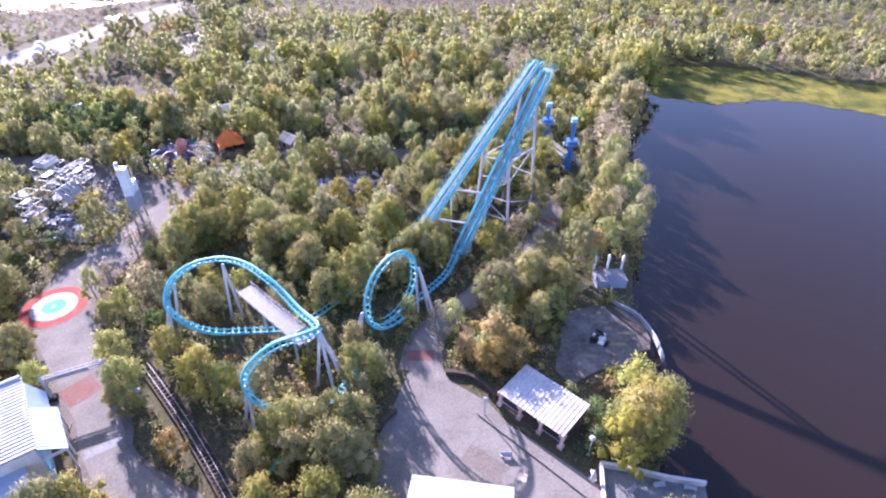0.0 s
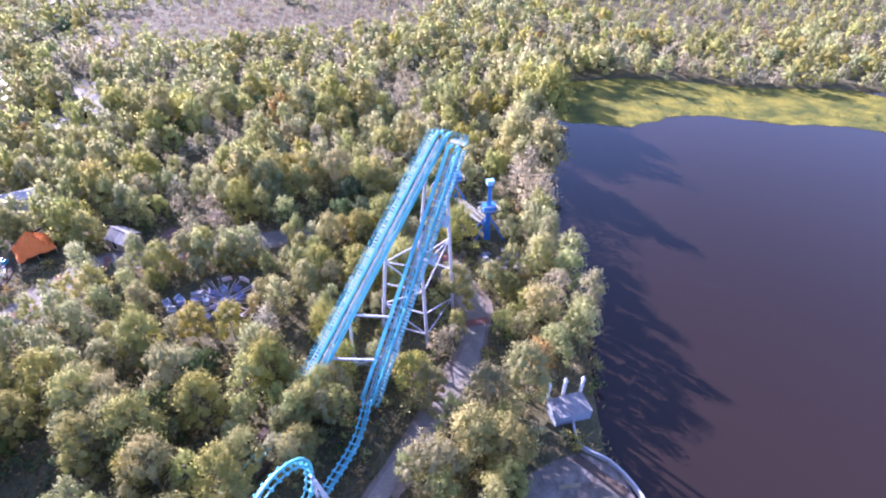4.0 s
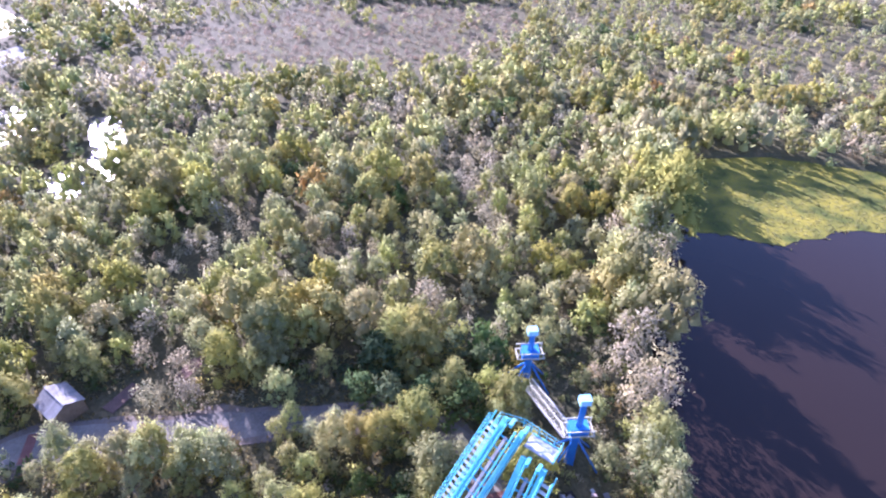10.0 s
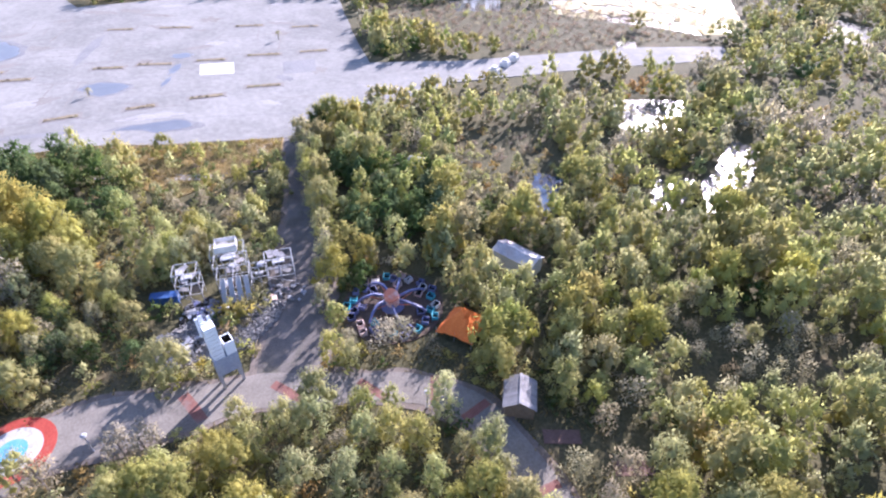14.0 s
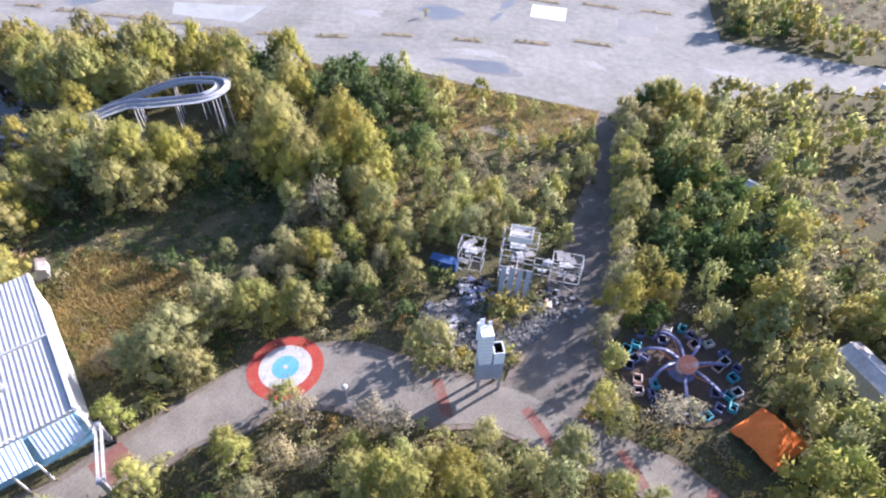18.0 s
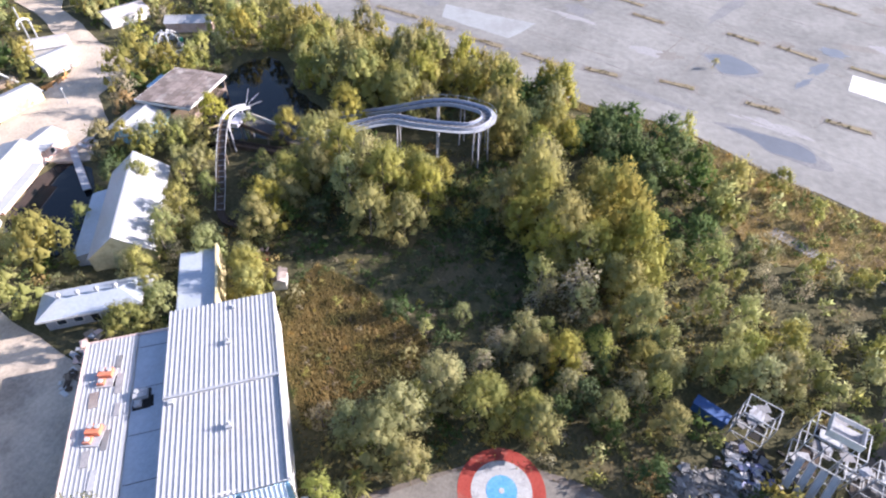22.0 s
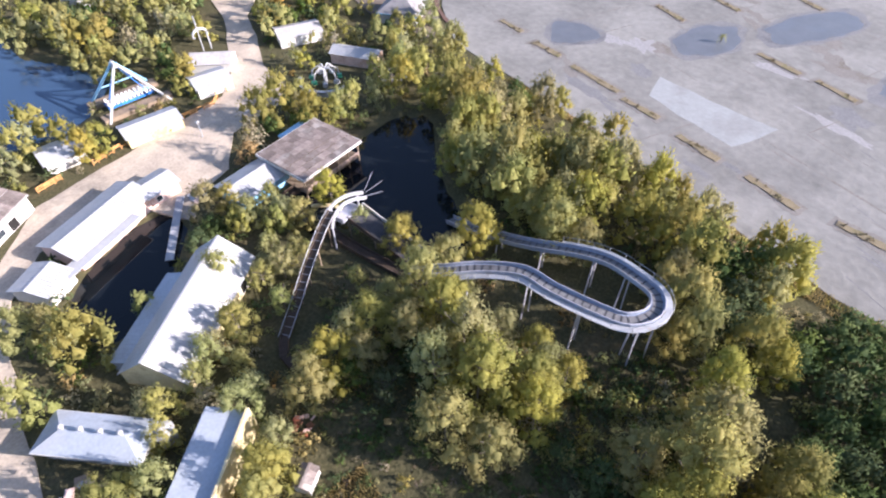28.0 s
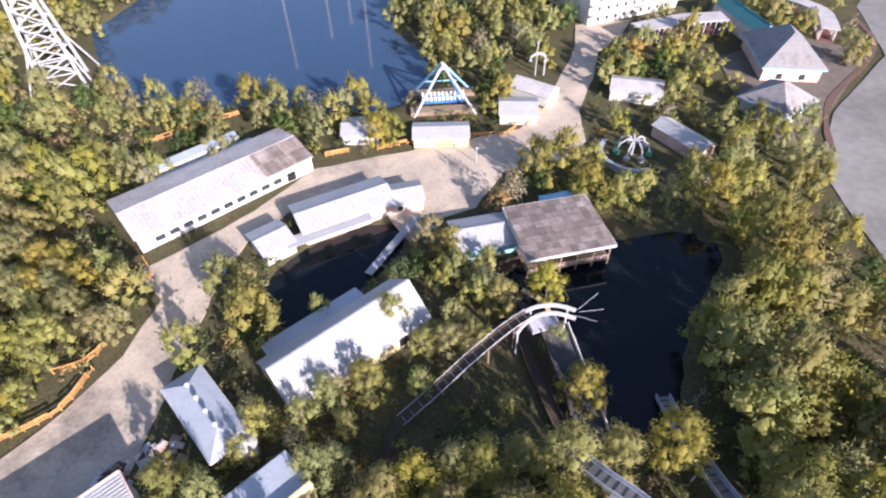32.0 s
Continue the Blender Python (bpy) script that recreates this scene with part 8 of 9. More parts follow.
def within(poly, x, y):
    return bool(inside(poly, np.array([x]), np.array([y]))[0])


def kind_at(x, y):
    if noise.noise(Vector((x * 0.9, y * 0.9, 17.0))) > 0.62:
        return "o"
    a = drift(x, y, 20, 3.0) + 0.5 * drift(x, y, 7, 9.0)
    if within(GREENWOOD, x, y) and a > -0.3:
        return "g"
    if y > 118 + 0.12 * x and x > -150:
        b = a + 0.25 * drift(x, y, 60, 1.0)
        return "d" if b < -0.33 else "n" if b < 0.17 else "y" if b < 0.50 else "g"
    if within(TALLWOOD, x, y):
        return "g" if a > 0.62 else "d" if a < -0.62 else "y"
    if y < 72 and x > -40:
        return "g" if a > 0.5 else "o" if a < -0.5 else "n" if a < -0.3 else "y"
    return "g" if a > 0.34 else "d" if a < -0.42 else "n" if a < -0.05 else "y"


GREENWOOD = [(-176, 46), (-175, 63), (-178, 82), (-173, 97), (-162, 103), (-133, 104), (-128, 95), (-136, 85), (-148, 78), (-162, 75), (-160, 59)]
GREENWOOD3 = [(4, 165), (15, 169), (31, 163), (26, 147), (13, 148), (6, 152)]
GREENWOOD2 = [(-132, 153), (-127, 163), (-120, 177), (-100, 172), (-91, 162), (-96, 158), (-101, 146), (-108, 153)]
TALLWOOD = [(-118, 24), (-126, 20), (-150, 16), (-160, -6), (-178, -30), (-206, -44), (-200, 0), (-190, 38), (-182, 72), (-164, 72), (-142, 82), (-134, 96), (-122, 92), (-124, 74), (-128, 56), (-116, 44)]
MEADOW = [(-76, 49), (-92, 36), (-100, 29), (-108, 22), (-114, 34), (-116, 46), (-126, 58), (-122, 74), (-110, 77), (-99, 69), (-90, 60), (-82, 53)]
GOLDGRASS = [(-74, 51), (-85, 39), (-93, 34), (-104, 35), (-102, 47), (-96, 62), (-86, 67), (-77, 58)]
DRYFIELD = [(-177, 101), (-166, 127), (-160, 150), (-145, 145), (-143, 130), (-139, 114), (-150, 108), (-160, 102)]
sheet("dry_ground", rough_edge(DRYFIELD, 2.5, 1.6), -0.5, 0.02, M_STRAW, "straw-coloured dry grass field beside the lot", "ground")
SCRUBS = [[(-280, 232), (-262, 274), (-240, 304), (-200, 348), (-155, 344), (-166, 322), (-177, 276), (-196, 242), (-212, 234), (-232, 228), (-256, 220)], [(-110, 358), (-70, 366), (-36, 398), (25, 404), (70, 394), (66, 345), (36, 314), (4, 294), (-20, 308), (-56, 318)], [(134, 280), (162, 290), (203, 305), (280, 260), (230, 235), (150, 246)]]
LOWTREES = [(-139, 104), (-124, 104), (-118, 124), (-128, 144), (-145, 148), (-143, 130)]
CLEARING = [(-139, 201), (-124, 220), (-108, 212), (-99, 210), (-104, 203), (-95, 192), (-95, 178), (-116, 183)]
LOWSTRIP = [(-163, 205), (-158, 236), (-146, 268), (-134, 300), (-124, 296), (-128, 280), (-133, 258), (-146, 208)]
# open strips along the coaster, seen from above between the crowns
RIDE_CLEAR = [([(-109, -1), (-120, 2), (-119, 13), (-113, 20), (-106, 15), (-105, 8)], 0.5), (ribbon([(-2, 79), (2, 87), (6, 95), (9, 103)], [5, 5, 5, 5]), 0.8), (ribbon([(-104, 13), (-116, 4), (-129, -5)], [5, 5, 5]), 0.4), ([(31, 82), (39, 84), (40, 94), (32, 92)], 1.0), (ribbon([(-47, 71), (-36, 77), (-20, 64)], [6, 6, 6]), 0.3), ([(-112, -64), (-131, -66), (-134, -90), (-113, -88)], 0.0), (ribbon([(-14, 70), (-4, 81)], [14, 12]), 0.5), ([(-152, 58), (-140, 48), (-128, 50), (-128, 62), (-146, 67)], 0.0), ([(-114, 8), (-120, -2), (-127, -12), (-126, 4), (-122, 12), (-112, 16)], 0.0), (ribbon([(-49, 70), (-38, 73), (-20, 62)], [7, 9, 8]), 0.5), (ribbon([(-30, 53), (-18, 58)], [8, 8]), 0.5), (ribbon([(3, 95), (16, 112)], [4, 4]), 0.3), ([(9, 116), (17, 110), (24, 118), (17, 125)], 0.5)]
CLEAR = [(LAKE, 0.5), (LAKE2, 0.5), (POND, 3.6), (CANAL, 0.8), (LOT, 4.5), (PATH_MAIN, 0.9), (PATH_LOT, 0.6), (PLAZA, 1.0), (STREET, 2.6)] + [(p, (0.2, 0.6, 0.6, -3.0, -0.5, 0.5, -2.0, 1.5)[i]) for i, p in enumerate(MARSH_POOLS)] + FOOTPRINTS

crowns = {k: [] for k in LEAF}
CLOSED = SCRUBS + [DRYFIELD, CLEARING, LOWSTRIP]

X, Y = scatter(-250, 120, -150, 300, 5.0)
thin = rng.random(X.size)
ok = seen_ground(X, Y) & clear_of(X, Y) & ~(inside(MEADOW, X, Y) & (thin < 0.95)) & ~(inside(GOLDGRASS, X, Y) & (thin < 0.9))
for poly, gap in RIDE_CLEAR + [(p, 0.0) for p in CLOSED]:
    ok &= ~(inside(poly, X, Y) | (away(poly, X, Y) < gap)) | ((rng.random(X.size) < (0.02 if poly in SCRUBS else 0.06)) & (poly in CLOSED))
north = Y > 118 + 0.12 * X
tall_part = inside(TALLWOOD, X, Y)
ok &= (north & ((thin > 0.12) | (away(LAKE, X, Y) < 11))) | (~north & ~tall_part & (thin > 0.38)) | (tall_part & (thin > 0.40))
X, Y = X[ok], Y[ok]
D = away(FLIGHT, X, Y, closed=False)
shore = away(LAKE, X, Y)
order = np.argsort(D)
near_trees = []
for i in order:
    x, y = float(X[i]), float(Y[i])
    k = kind_at(x, y)
    s = rng.uniform(0.66, 1.16) * (1.0 + 0.30 * drift(x, y, 30, 5.0))
    if shore[i] < 11:
        s = max(s, 0.85) * (1.45 if y > 112 else 1.2)
    if within(TALLWOOD, x, y):
        s *= 1.12 if x < -140 or y < 50 else 1.3
    if within(GREENWOOD, x, y) or within(GREENWOOD2, x, y) or within(GREENWOOD3, x, y):
        k = "g" if rng.random() < (0.35 if x > 0 else 0.85) else k
        s = max(s, 0.95) * (1.25 if k == "g" else 1.0)
    if within(MEADOW, x, y):
        k, s = "g", rng.uniform(0.4, 0.6)
    if within(LOWTREES, x, y):
        s = min(s, 0.62)
    if D[i] < 56 or len(near_trees) < 300:
        near_trees.append((x, y, k, s))
    else:
        kit = MID if D[i] < 125 else FARK
        T = kit[k][rng.integers(len(kit[k]))]
        crowns[k].append(placed(T, x, y, -0.2, rng.uniform(0, 6.28), s, rng.uniform(0.9, 1.15) * (1.12 if within(TALLWOOD, x, y) else 1.0)))

# trees that stand by themselves beside the coaster, the flume, the lake and the service track
for x, y, k, s in ((-20.6, 52.2, "y", 0.95), (-17.6, 50.6, "y", 1.0), (-23.0, 49.0, "y", 0.9), (-14.4, 54.6, "n", 0.95), (-9.4, 64.8, "n", 0.9), (-12.1, 58.6, "n", 0.8), (0.6, 76.9, "d", 0.8), (20.4, 87.0, "y", 1.1), (14.8, 83.0, "y", 0.9), (11.8, 74.0, "n", 1.0), (9.8, 68.0, "n", 0.85), (34.4, 59.4, "n", 1.3),
                   (37.2, 57.0, "n", 1.15), (34.0, 52.4, "y", 1.2), (29.4, 53.0, "n", 0.95), (32.1, 96.3, "y", 1.15), (36.0, 101.0, "o", 1.0), (-5.2, 79.6, "n", 0.7), (9.6, 85.0, "n", 0.85), (15.6, 97.6, "y", 0.85), (17.6, 92.0, "n", 0.9), (-2.4, 96.6, "y", 0.8), (0.4, 102.0, "y", 0.8), (-9.0, 91.0, "n", 0.85), (-14.0, 84.0, "y", 0.8), (-5.4, 98.6, "y", 0.9), (-8.4, 95.0, "n", 0.85), (-5.6, 91.6, "y", 0.8), (-20.0, 140.6, "y", 0.7), (-27.0, 138.6, "n", 0.7), (-13.0, 126.0, "y", 0.7), (-29.0, 120.8, "n", 0.7)):
    near_trees.insert(0, (x, y, k, s))
for x, y, k, s in ((-128.0, 27.0, "y", 1.35), (-123.0, 40.0, "y", 1.5), (-115.0, 41.0, "y", 1.25), (-130.5, 19.5, "y", 1.2), (-126.5, 33.5, "n", 1.6), (-119.5, 34.5, "n", 1.5), (-117.0, 47.5, "y", 1.1), (-134.0, 69.5, "y", 1.5), (-139.5, 68.5, "y", 1.4),
                   (-121.0, 75.5, "y", 1.3), (-120.0, 83.0, "n", 1.5), (-126.0, 92.0, "y", 1.35), (-112.0, 82.5, "d", 1.4), (-111.0, 94.0, "y", 1.2), (-98.7, 54.6, "g", 0.7), (-103.5, 3.6, "y", 0.95), (-98.5, 5.2, "n", 0.95), (-93.6, 8.2, "n", 1.0), (-112.0, 4.0, "n", 0.85), (-116.5, -3.0, "y", 0.8), (-24.8, 120.6, "y", 0.8), (-18.0, 119.4, "y", 0.85), (-101.8, 66.2, "n", 0.6), (-97.0, 61.0, "n", 0.5), (-77.8, 63.5, "n", 0.75), (-82.5, 66.0, "y", 0.7), (-88.5, 69.5, "n", 0.8), (-92.5, 72.5, "d", 0.8), (-97.0, 75.0, "n", 0.8), (-98.5, 80.5, "y", 0.8), (-92.5, 79.0, "n", 0.8), (-88.0, 76.0, "y", 0.75), (-103.0, 90.0, "n", 0.9), (-98.5, 87.0, "d", 0.8), (-94.0, 86.0, "n", 0.8), (-103.0, 99.5, "y", 0.8), (-97.5, 95.5, "n", 0.8), (-92.5, 93.0, "y", 0.75), (-107.0, -9.5, "y", 0.9), (-112.4, -3.4, "n", 0.85), (-127.4, -11.4, "y", 0.8), (-135.6, -13.4, "y", 0.9), (-134.4, -2.4, "n", 0.8), (-136.4, 8.0, "y", 0.95)):
    near_trees.insert(0, (x, y, k, s))
for i, p in enumerate(smooth_line(LOT_LINE, 4.6)[3:-3]):
    d = Vector((-0.25, 0.97))
    q = p + d * (4.2 + 2.0 * max(0.0, 1 - i / 8) + 1.4 * (i % 2))
    near_trees.insert(0, (q.x, q.y, "nynd"[i % 4], 0.85 + 0.12 * (i % 3)))

for i, (x, y) in enumerate(PATH_LINE[14:20]):
    for dx in (0.0, 4.5):
        near_trees.insert(0, (x + dx + (i % 2), y - 4.6 - 0.8 * (i % 3), "nyn"[i % 3], 0.8 + 0.1 * (i % 3)))

# the trees that the camera passes nearest are things of their own
SPECIES = {
    "o": ("golden brown autumn tree with a rounded crown", "tree"),
    "y": ("yellow-green willow tree with a feathery uneven crown", "tree"),
    "n": ("slender pale grey-green tree with a plumed crown", "tree"),
    "g": ("dark green bushy evergreen tree", "tree"),
    "d": ("half-bare grey-brown tree with thin twigs", "tree")}


def trunk_mesh(height):
    bm = bmesh.new()
    tube(bm, [(0, 0, -0.3), (0.1, 0.05, height * 0.3), (0.0, 0.2, height * 0.6), (0.1, 0.1, height * 0.9)], 0.14, 6)
    for i in range(6):
        a = i * 1.9
        z = height * (0.25 + 0.08 * i)
        tube(bm, [(0, 0.1, z), (math.cos(a) * 1.0, math.sin(a) * 1.0, z + 1.0), (math.cos(a) * 1.8, math.sin(a) * 1.8, z + 2.2)], 0.06, 4)
    me = bpy.data.meshes.new("trunk")
    bm.to_mesh(me)
    bm.free()
    me.materials.append(M_BARK)
    return me


models = {k: [] for k in NEAR}
for k, height in (("o", 6.4), ("y", 8.8), ("n", 8.2), ("g", 5.2), ("d", 7.4)):
    for T in NEAR[k]:
        models[k].append((trunk_mesh(height), tri_mesh("crown", T[0], LEAF[k], T[1])))
for j, (x, y, k, s) in enumerate(near_trees):
    v = int(rng.integers(len(NEAR[k])))
    a = float(rng.uniform(0, 360))
    if j < 300:
        t = thing("tree", SPECIES[k][0], SPECIES[k][1], x, y, -0.15, a, "trees of the wood")
        t.scale = (s, s, s * (1.12 if within(TALLWOOD, x, y) else 1.0))
        piece("trunk", models[k][v][0], t, Matrix())
        piece("crown", models[k][v][1], t, Matrix())
    else:
        crowns[k].append(placed(NEAR[k][v], x, y, -0.15, radians(a), s, 1.12 if within(TALLWOOD, x, y) else 1.0))

# undergrowth
X, Y = scatter(-190, 70, -90, 190, 4.3)
ok = seen_ground(X, Y) & clear_of(X, Y) & ~(inside(MEADOW, X, Y) & (rng.random(X.size) < 0.35)) & ~(inside(GOLDGRASS, X, Y) & (rng.random(X.size) < 0.7))
X, Y = X[ok], Y[ok]
shrubs = {k: [] for k in LEAF}
for x, y in zip(X, Y):
    k = "yyynnnddggggo"[rng.integers(13)]
    if within(MEADOW, x, y) and not within(GOLDGRASS, x, y):
        k = "g"
    shrubs[k].append(placed(BUSH[k][rng.integers(3)], x, y, -0.2, rng.uniform(0, 6.28), rng.uniform(0.5, 1.3)))

# tangled brush over the meadow
X, Y = scatter(-128, -72, 20, 80, 1.9)
gold, dark, thin = inside(GOLDGRASS, X, Y), inside(MEADOW, X, Y), rng.random(X.size)
ok = clear_of(X, Y) & ((gold & (thin > 0.45)) | (dark & ~gold & (thin > 0.25)))
for x, y, golden in zip(X[ok], Y[ok], gold[ok]):
    k = ("ooydgyb" if golden else "ggggydb")[rng.integers(7)]
    shrubs[k].append(placed(BUSH[k][rng.integers(3)], x, y, -0.35, rng.uniform(0, 6.28), rng.uniform(0.25, 0.55) if golden else rng.uniform(0.3, 0.7)))
# a bush before the low end of the twist
for x, y, s, k in ((-17.0, 51.0, 2.2, "y"), (-14.5, 53.0, 2.0, "y"), (-12.6, 60.0, 1.8, "n"), (-12.0, 65.0, 1.8, "y")):
    shrubs[k].append(placed(BUSH[k][rng.integers(3)], x, y, -0.2, rng.uniform(0, 6.28), s))
# low green brush under the flume and dry brush round the gondola ride
X, Y = scatter(-154, -116, 46, 76, 2.3)
ok = inside([(-152, 58), (-140, 46), (-124, 48), (-117, 58), (-120, 75), (-146, 68)], X, Y)
for x, y in zip(X[ok], Y[ok]):
    k = "gggyyn"[rng.integers(6)]
    shrubs[k].append(placed(BUSH[k][rng.integers(3)], x, y, -0.3, rng.uniform(0, 6.28), rng.uniform(0.5, 1.1)))
X, Y = scatter(27, 48, 123, 164, 2.2)
ok = (away(LAKE, X, Y) > 2) & ~inside(LAKE, X, Y) & ~inside(PATH_MAIN, X, Y) & (away(PATH_MAIN, X, Y) > 0.8) & (np.hypot(X - 38.5, Y - 133) > 4.0) & (np.hypot(X - 34, Y - 127.8) > 2.6) & (away([(32.9, 156.6), (37.4, 141.8)], X, Y, closed=False) > 3.0)
for x, y in zip(X[ok], Y[ok]):
    k = "dddnnyg"[rng.integers(7)]
    shrubs[k].append(placed(BUSH[k][rng.integers(3)], x, y, -0.3, rng.uniform(0, 6.28), rng.uniform(0.45, 1.0)))
# brush grown through the ruins and round the tower
for x, y, s, k in ((-89.6, 116.5, 1.5, "y"), (-89.8, 118.9, 1.6, "n"), (-90.4, 123.5, 1.5, "y"), (-89.0, 114.6, 1.1, "g"), (-84.6, 115.6, 1.5, "o"), (-86.4, 117.2, 1.3, "n"), (-87.6, 119.4, 1.5, "y"), (-89.4, 121.2, 1.4, "y"), (-88.2, 118.0, 1.2, "d"), (-86.0, 119.5, 0.9, "d"), (-84.5, 117.0, 0.8, "d"), (-79.0, 117.6, 1.2, "y"), (-78.0, 119.5, 1.0, "d"), (-78.5, 108.5, 1.2, "d"), (-80.0, 105.5, 1.1, "n"), (-79.4, 110.4, 0.9, "y"), (-82.5, 107.5, 0.7, "d"), (-76.0, 103.5, 1.0, "n"), (-77.2, 106.0, 1.1, "y"), (-95.5, 108.0, 1.3, "n"), (-97.0, 105.5, 1.4, "g")):
    shrubs[k].append(placed(BUSH[k][rng.integers(3)], x, y, -0.2, rng.uniform(0, 6.28), s))

LOT_VERGE = ribbon([(-162, 146), (-168, 126), (-180, 100), (-182, 80), (-187, 56), (-193, 30), (-199, 4), (-203, -20)], [9, 12, 8, 6, 5, 5])
X, Y = scatter(-210, -150, -25, 150, 2.4)
ok = inside(LOT_VERGE, X, Y) & (away(LOT, X, Y) > 1.2) & ~inside(LOT, X, Y)
for x, y in zip(X[ok], Y[ok]):
    k = "oodyg"[rng.integers(5)]
    shrubs[k].append(placed(BUSH[k][rng.integers(3)], x, y, -0.35, rng.uniform(0, 6.28), rng.uniform(0.35, 0.75)))

for poly in MARSH_POOLS[:4]:
    P = np.array(poly)
    X, Y = scatter(P[:, 0].min(), P[:, 0].max(), P[:, 1].min(), P[:, 1].max(), 2.2)
    ok = inside(poly, X, Y) & (rng.random(X.size) < 0.42)
    for x, y in zip(X[ok], Y[ok]):
        k = "dnyn"[rng.integers(4)]
        shrubs[k].append(placed(BUSH[k][rng.integers(3)], x, y, -1.0, rng.uniform(0, 6.28), rng.uniform(0.4, 0.9)))
for poly in SCRUBS + [DRYFIELD] + MARSH_POOLS[-1:] + [CLEARING, LOWSTRIP]:
    P = np.array(poly)
    X, Y = scatter(P[:, 0].min(), P[:, 0].max(), P[:, 1].min(), P[:, 1].max(), 3.6)
    ok = inside(poly, X, Y) & (rng.random(X.size) < (0.08 if poly in MARSH_POOLS else 0.3 if poly is DRYFIELD else 0.95))
    for x, y in zip(X[ok], Y[ok]):
        k = ("bbbbbbbbdn" if poly in SCRUBS[:2] else "obodooybob" if poly is DRYFIELD else "bbddnnyyoo")[rng.integers(10)]
        shrubs[k].append(placed(BUSH[k][rng.integers(3)], x, y, -0.4, rng.uniform(0, 6.28), rng.uniform(0.5, 1.1)))

# far woods thin out towards the horizon
X, Y = scatter(-430, 330, -330, 500, 6.6)
ok = clear_of(X, Y) & (away(FLIGHT, X, Y, closed=False) < 390) & ~((X > -30) & (Y > -84) & (Y < 90)) & ~((X < -200) & (Y < -40) & (rng.random(X.size) < 0.6)) & ~((X > -250) & (X < 120) & (Y > -150) & (Y < 300))
for poly, keep in zip(SCRUBS, (0.02, 0.04, 0.6)):
    ok &= ~inside(poly, X, Y) | (rng.random(X.size) < keep)
for x, y in zip(X[ok], Y[ok]):
    k = kind_at(x, y)
    scrub = drift(x, y, 90, 2.0)
    s = rng.uniform(0.6, 1.15) * (0.62 if scrub > 0.05 else 1.0)
    crowns[k].append(placed(FARK[k][rng.integers(len(FARK[k]))], x, y, -0.2, rng.uniform(0, 6.28), s * 1.1, 0.85))

# the wood behind the start, towards the lake's south shore
X, Y = scatter(-60, 60, -90, 40, 6.4)
ok = clear_of(X, Y) & ~seen_ground(X, Y)
for x, y in zip(X[ok], Y[ok]):
    k = kind_at(x, y)
    crowns[k].append(placed(FARK[k][rng.integers(len(FARK[k]))], x, y, -0.2, rng.uniform(0, 6.28), rng.uniform(0.7, 1.15)))

NAMES = {"o": "golden brown autumn woodland", "y": "yellow-green willow woodland", "n": "slender pale grey-green woodland", "g": "dark green evergreen thicket", "d": "half-bare grey-brown woodland", "b": "bare brown brush"}
for k in crowns:
    if crowns[k]:
        tagged(new("woodland", joined("woodland", crowns[k], LEAF[k])), NAMES[k], "woodland", kind="stuff")
    tagged(new("undergrowth", joined("undergrowth", shrubs[k], LEAF[k])), "tangled undergrowth of shrubs and saplings", "shrubs", kind="stuff")

# grass of the clearings and along the lot
tuft = []
for poly, step in ((GOLDGRASS, 0.26), (DRYFIELD, 0.36), (LOT_VERGE, 0.42)):
    P = np.array(poly)
    X, Y = scatter(P[:, 0].min(), P[:, 0].max(), P[:, 1].min(), P[:, 1].max(), step)
    ok = inside(poly, X, Y) & ~inside(LOT, X, Y)
    n = int(ok.sum())
    C = np.stack([X[ok], Y[ok], np.full(n, -0.15)], 1)
    for _ in range(2):
        a = rng.uniform(0, 6.28, n)
        w = np.stack([np.cos(a), np.sin(a), np.zeros(n)], 1) * rng.uniform(0.06, 0.16, (n, 1))
        tip = C + rng.normal(0, 0.22, (n, 3)) * np.array([1, 1, 0]) + np.stack([np.zeros(n), np.zeros(n), rng.uniform(0.3, 0.95, n)], 1)
        tuft.append(np.stack([C - w, C + w, tip], 1))
X, Y = scatter(-150, 52, 20, 165, 0.95)
near = away(FLIGHT, X, Y, closed=False) < 62
X, Y = X[near], Y[near]
ok = clear_of(X, Y) & ~inside(MEADOW, X, Y) | ((rng.random(X.size) < 0.35) & ~inside(PATH_MAIN, X, Y) & ~inside(PLAZA, X, Y) & ~inside(STREET, X, Y) & ~inside(LAKE, X, Y) & ~inside(PATH_LOT, X, Y) & (away(PATH_MAIN, X, Y) < 1.6))
n = int(ok.sum())
C = np.stack([X[ok], Y[ok], np.full(n, -0.2)], 1)
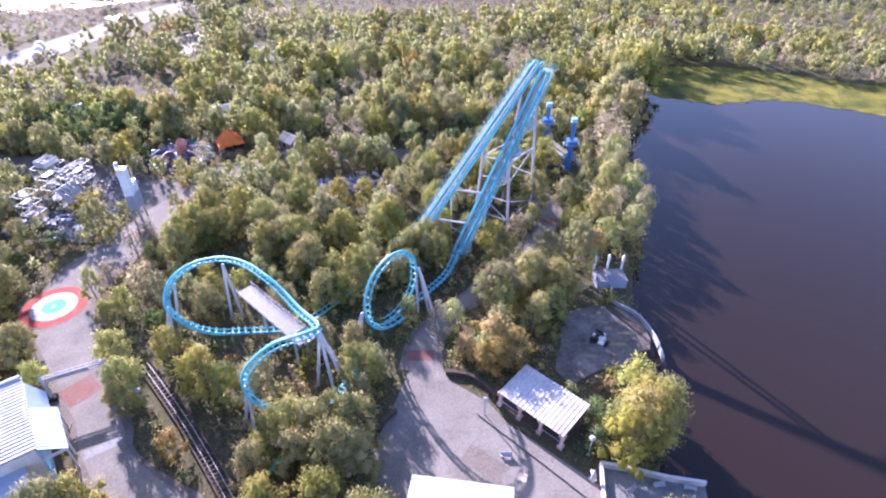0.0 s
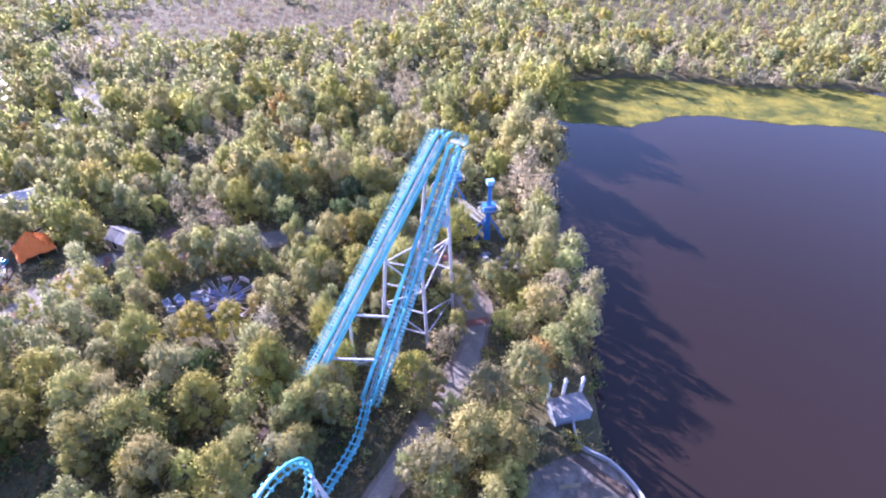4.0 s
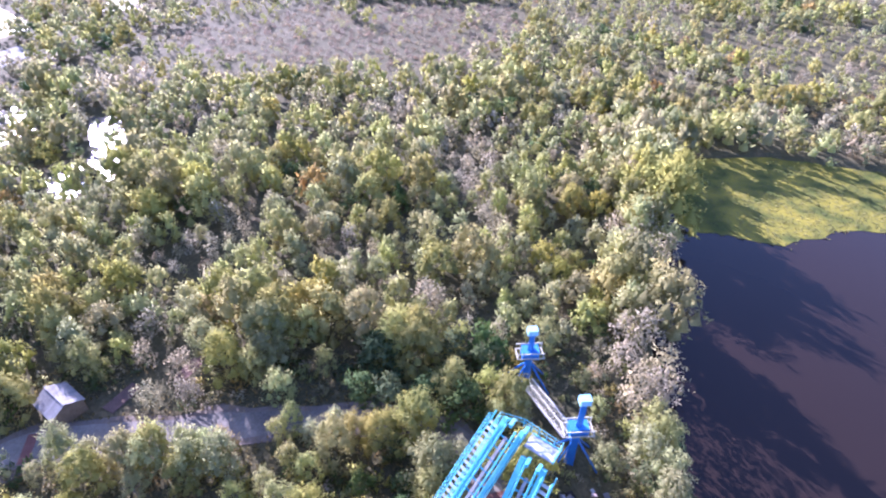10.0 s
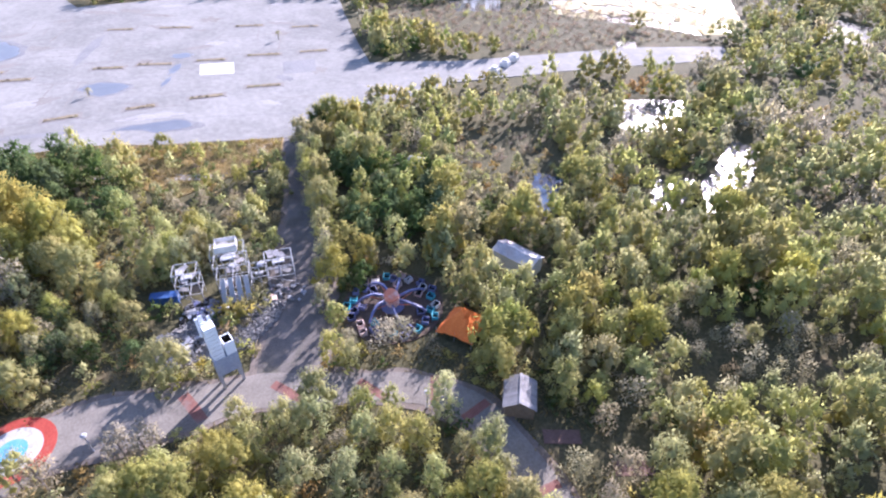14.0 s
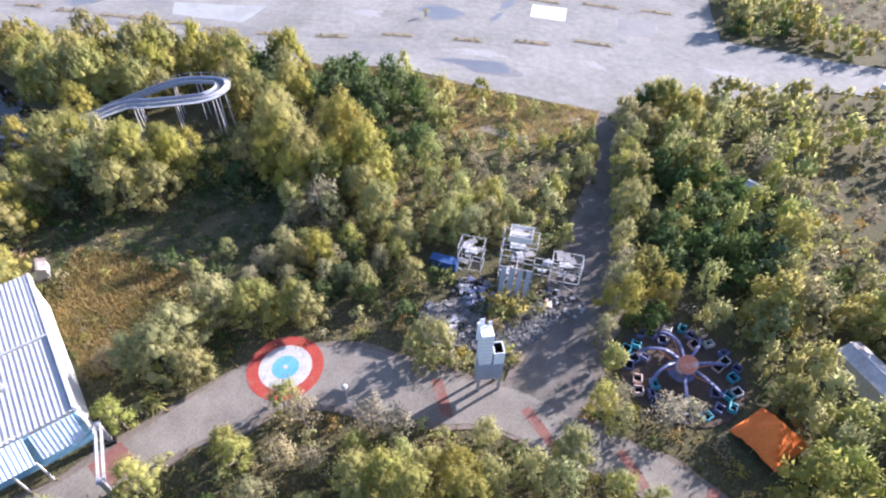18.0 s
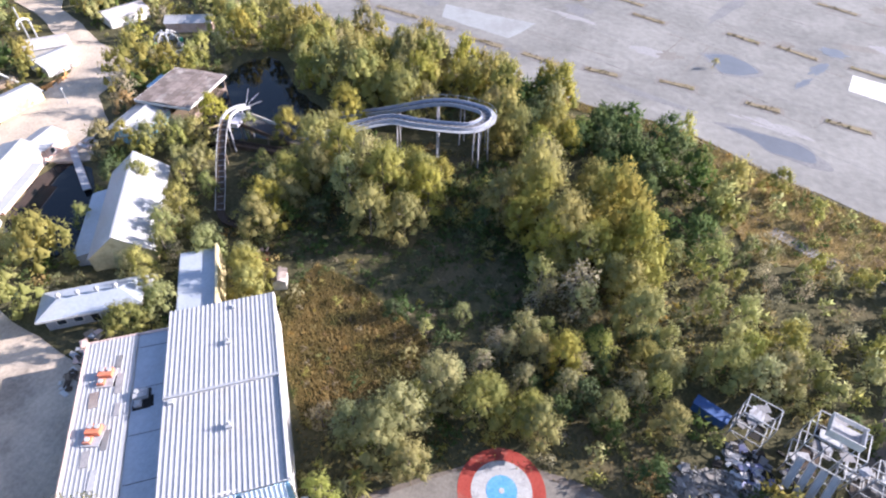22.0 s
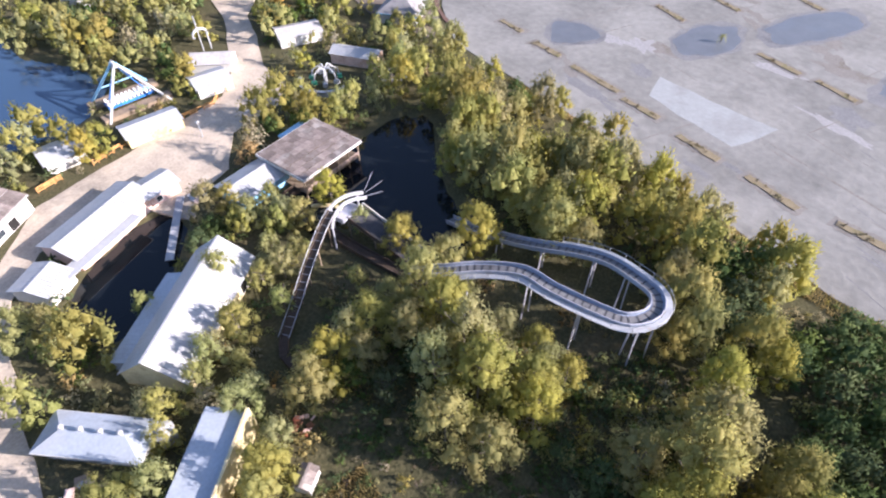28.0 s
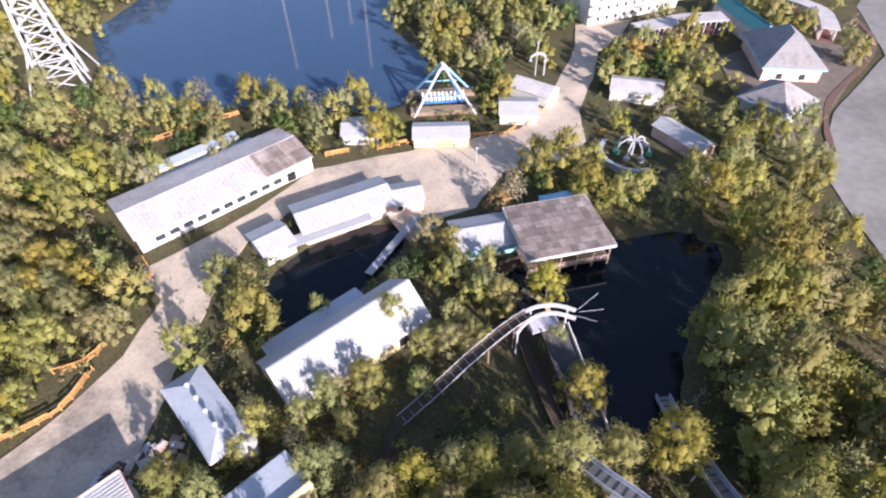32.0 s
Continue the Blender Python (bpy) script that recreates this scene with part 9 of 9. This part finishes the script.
for _ in range(2):
    a = rng.uniform(0, 6.28, n)
    w = np.stack([np.cos(a), np.sin(a), np.zeros(n)], 1) * rng.uniform(0.10, 0.30, (n, 1))
    tip = C + rng.normal(0, 0.35, (n, 3)) * np.array([1, 1, 0]) + np.stack([np.zeros(n), np.zeros(n), rng.uniform(0.3, 0.9, n)], 1)
    tuft.append(np.stack([C - w, C + w, tip], 1))
tagged(new("grass", tri_mesh("grass", np.concatenate(tuft), M_GRASS)), "rank golden and green grass in the clearings", "grass", kind="stuff")

# straw-coloured reed beds in the far marsh, with open water between them
M_REED = shade("straw coloured reeds", (0.34, 0.285, 0.16), (0.46, 0.39, 0.23), 5.0, 0.95, bump=0.5, c3=(0.24, 0.20, 0.12), dirt=0.4)
b = bmesh.new()
X, Y = scatter(-290, -160, 311, 440, 11.0)
ok = inside(MARSH_POOLS[-1], X, Y) & (rng.random(X.size) < 0.74)
for x, y in zip(X[ok], Y[ok]):
    rx = rng.uniform(5.5, 9.5)
    poly = [(x + rx * f * math.cos(a), y + rx * 0.7 * f * math.sin(a)) for a in np.linspace(0, 6.2, 22) for f in (1 + 0.5 * noise.noise(Vector((2 * math.cos(a) + x, 2 * math.sin(a) + y, 1))),)]
    slab(b, poly, -0.8, -0.3 + rng.uniform(0, 0.12))
tagged(part("reed_bed", b, M_REED), "straw-coloured reeds standing in the marsh", "reeds", kind="stuff")

# floating weed on the lake's far bay
sheet("weed_mat", rough_edge(WEEDS, 3, 1.6), -1.0, -0.93, M_WEED, "mat of yellow-green floating weed on the lake", "water plants", "stuff")
X, Y = scatter(75, 265, 145, 240, 1.4)
ok = inside(WEEDS, X, Y)
n = int(ok.sum())
P3 = np.stack([X[ok], Y[ok], np.full(n, -0.86)], 1)
T = np.concatenate([leaves(P3 + rng.normal(0, 0.6, (n, 3)) * np.array([1, 1, 0.06]), np.tile(np.array([0, 0, 1.6]), (n, 1)), 0.6, 0.0) for _ in range(3)])
tagged(new("floating_weed", tri_mesh("floating_weed", T, M_WEED)), "small leaves of floating weed on the lake", "water plants", kind="stuff")
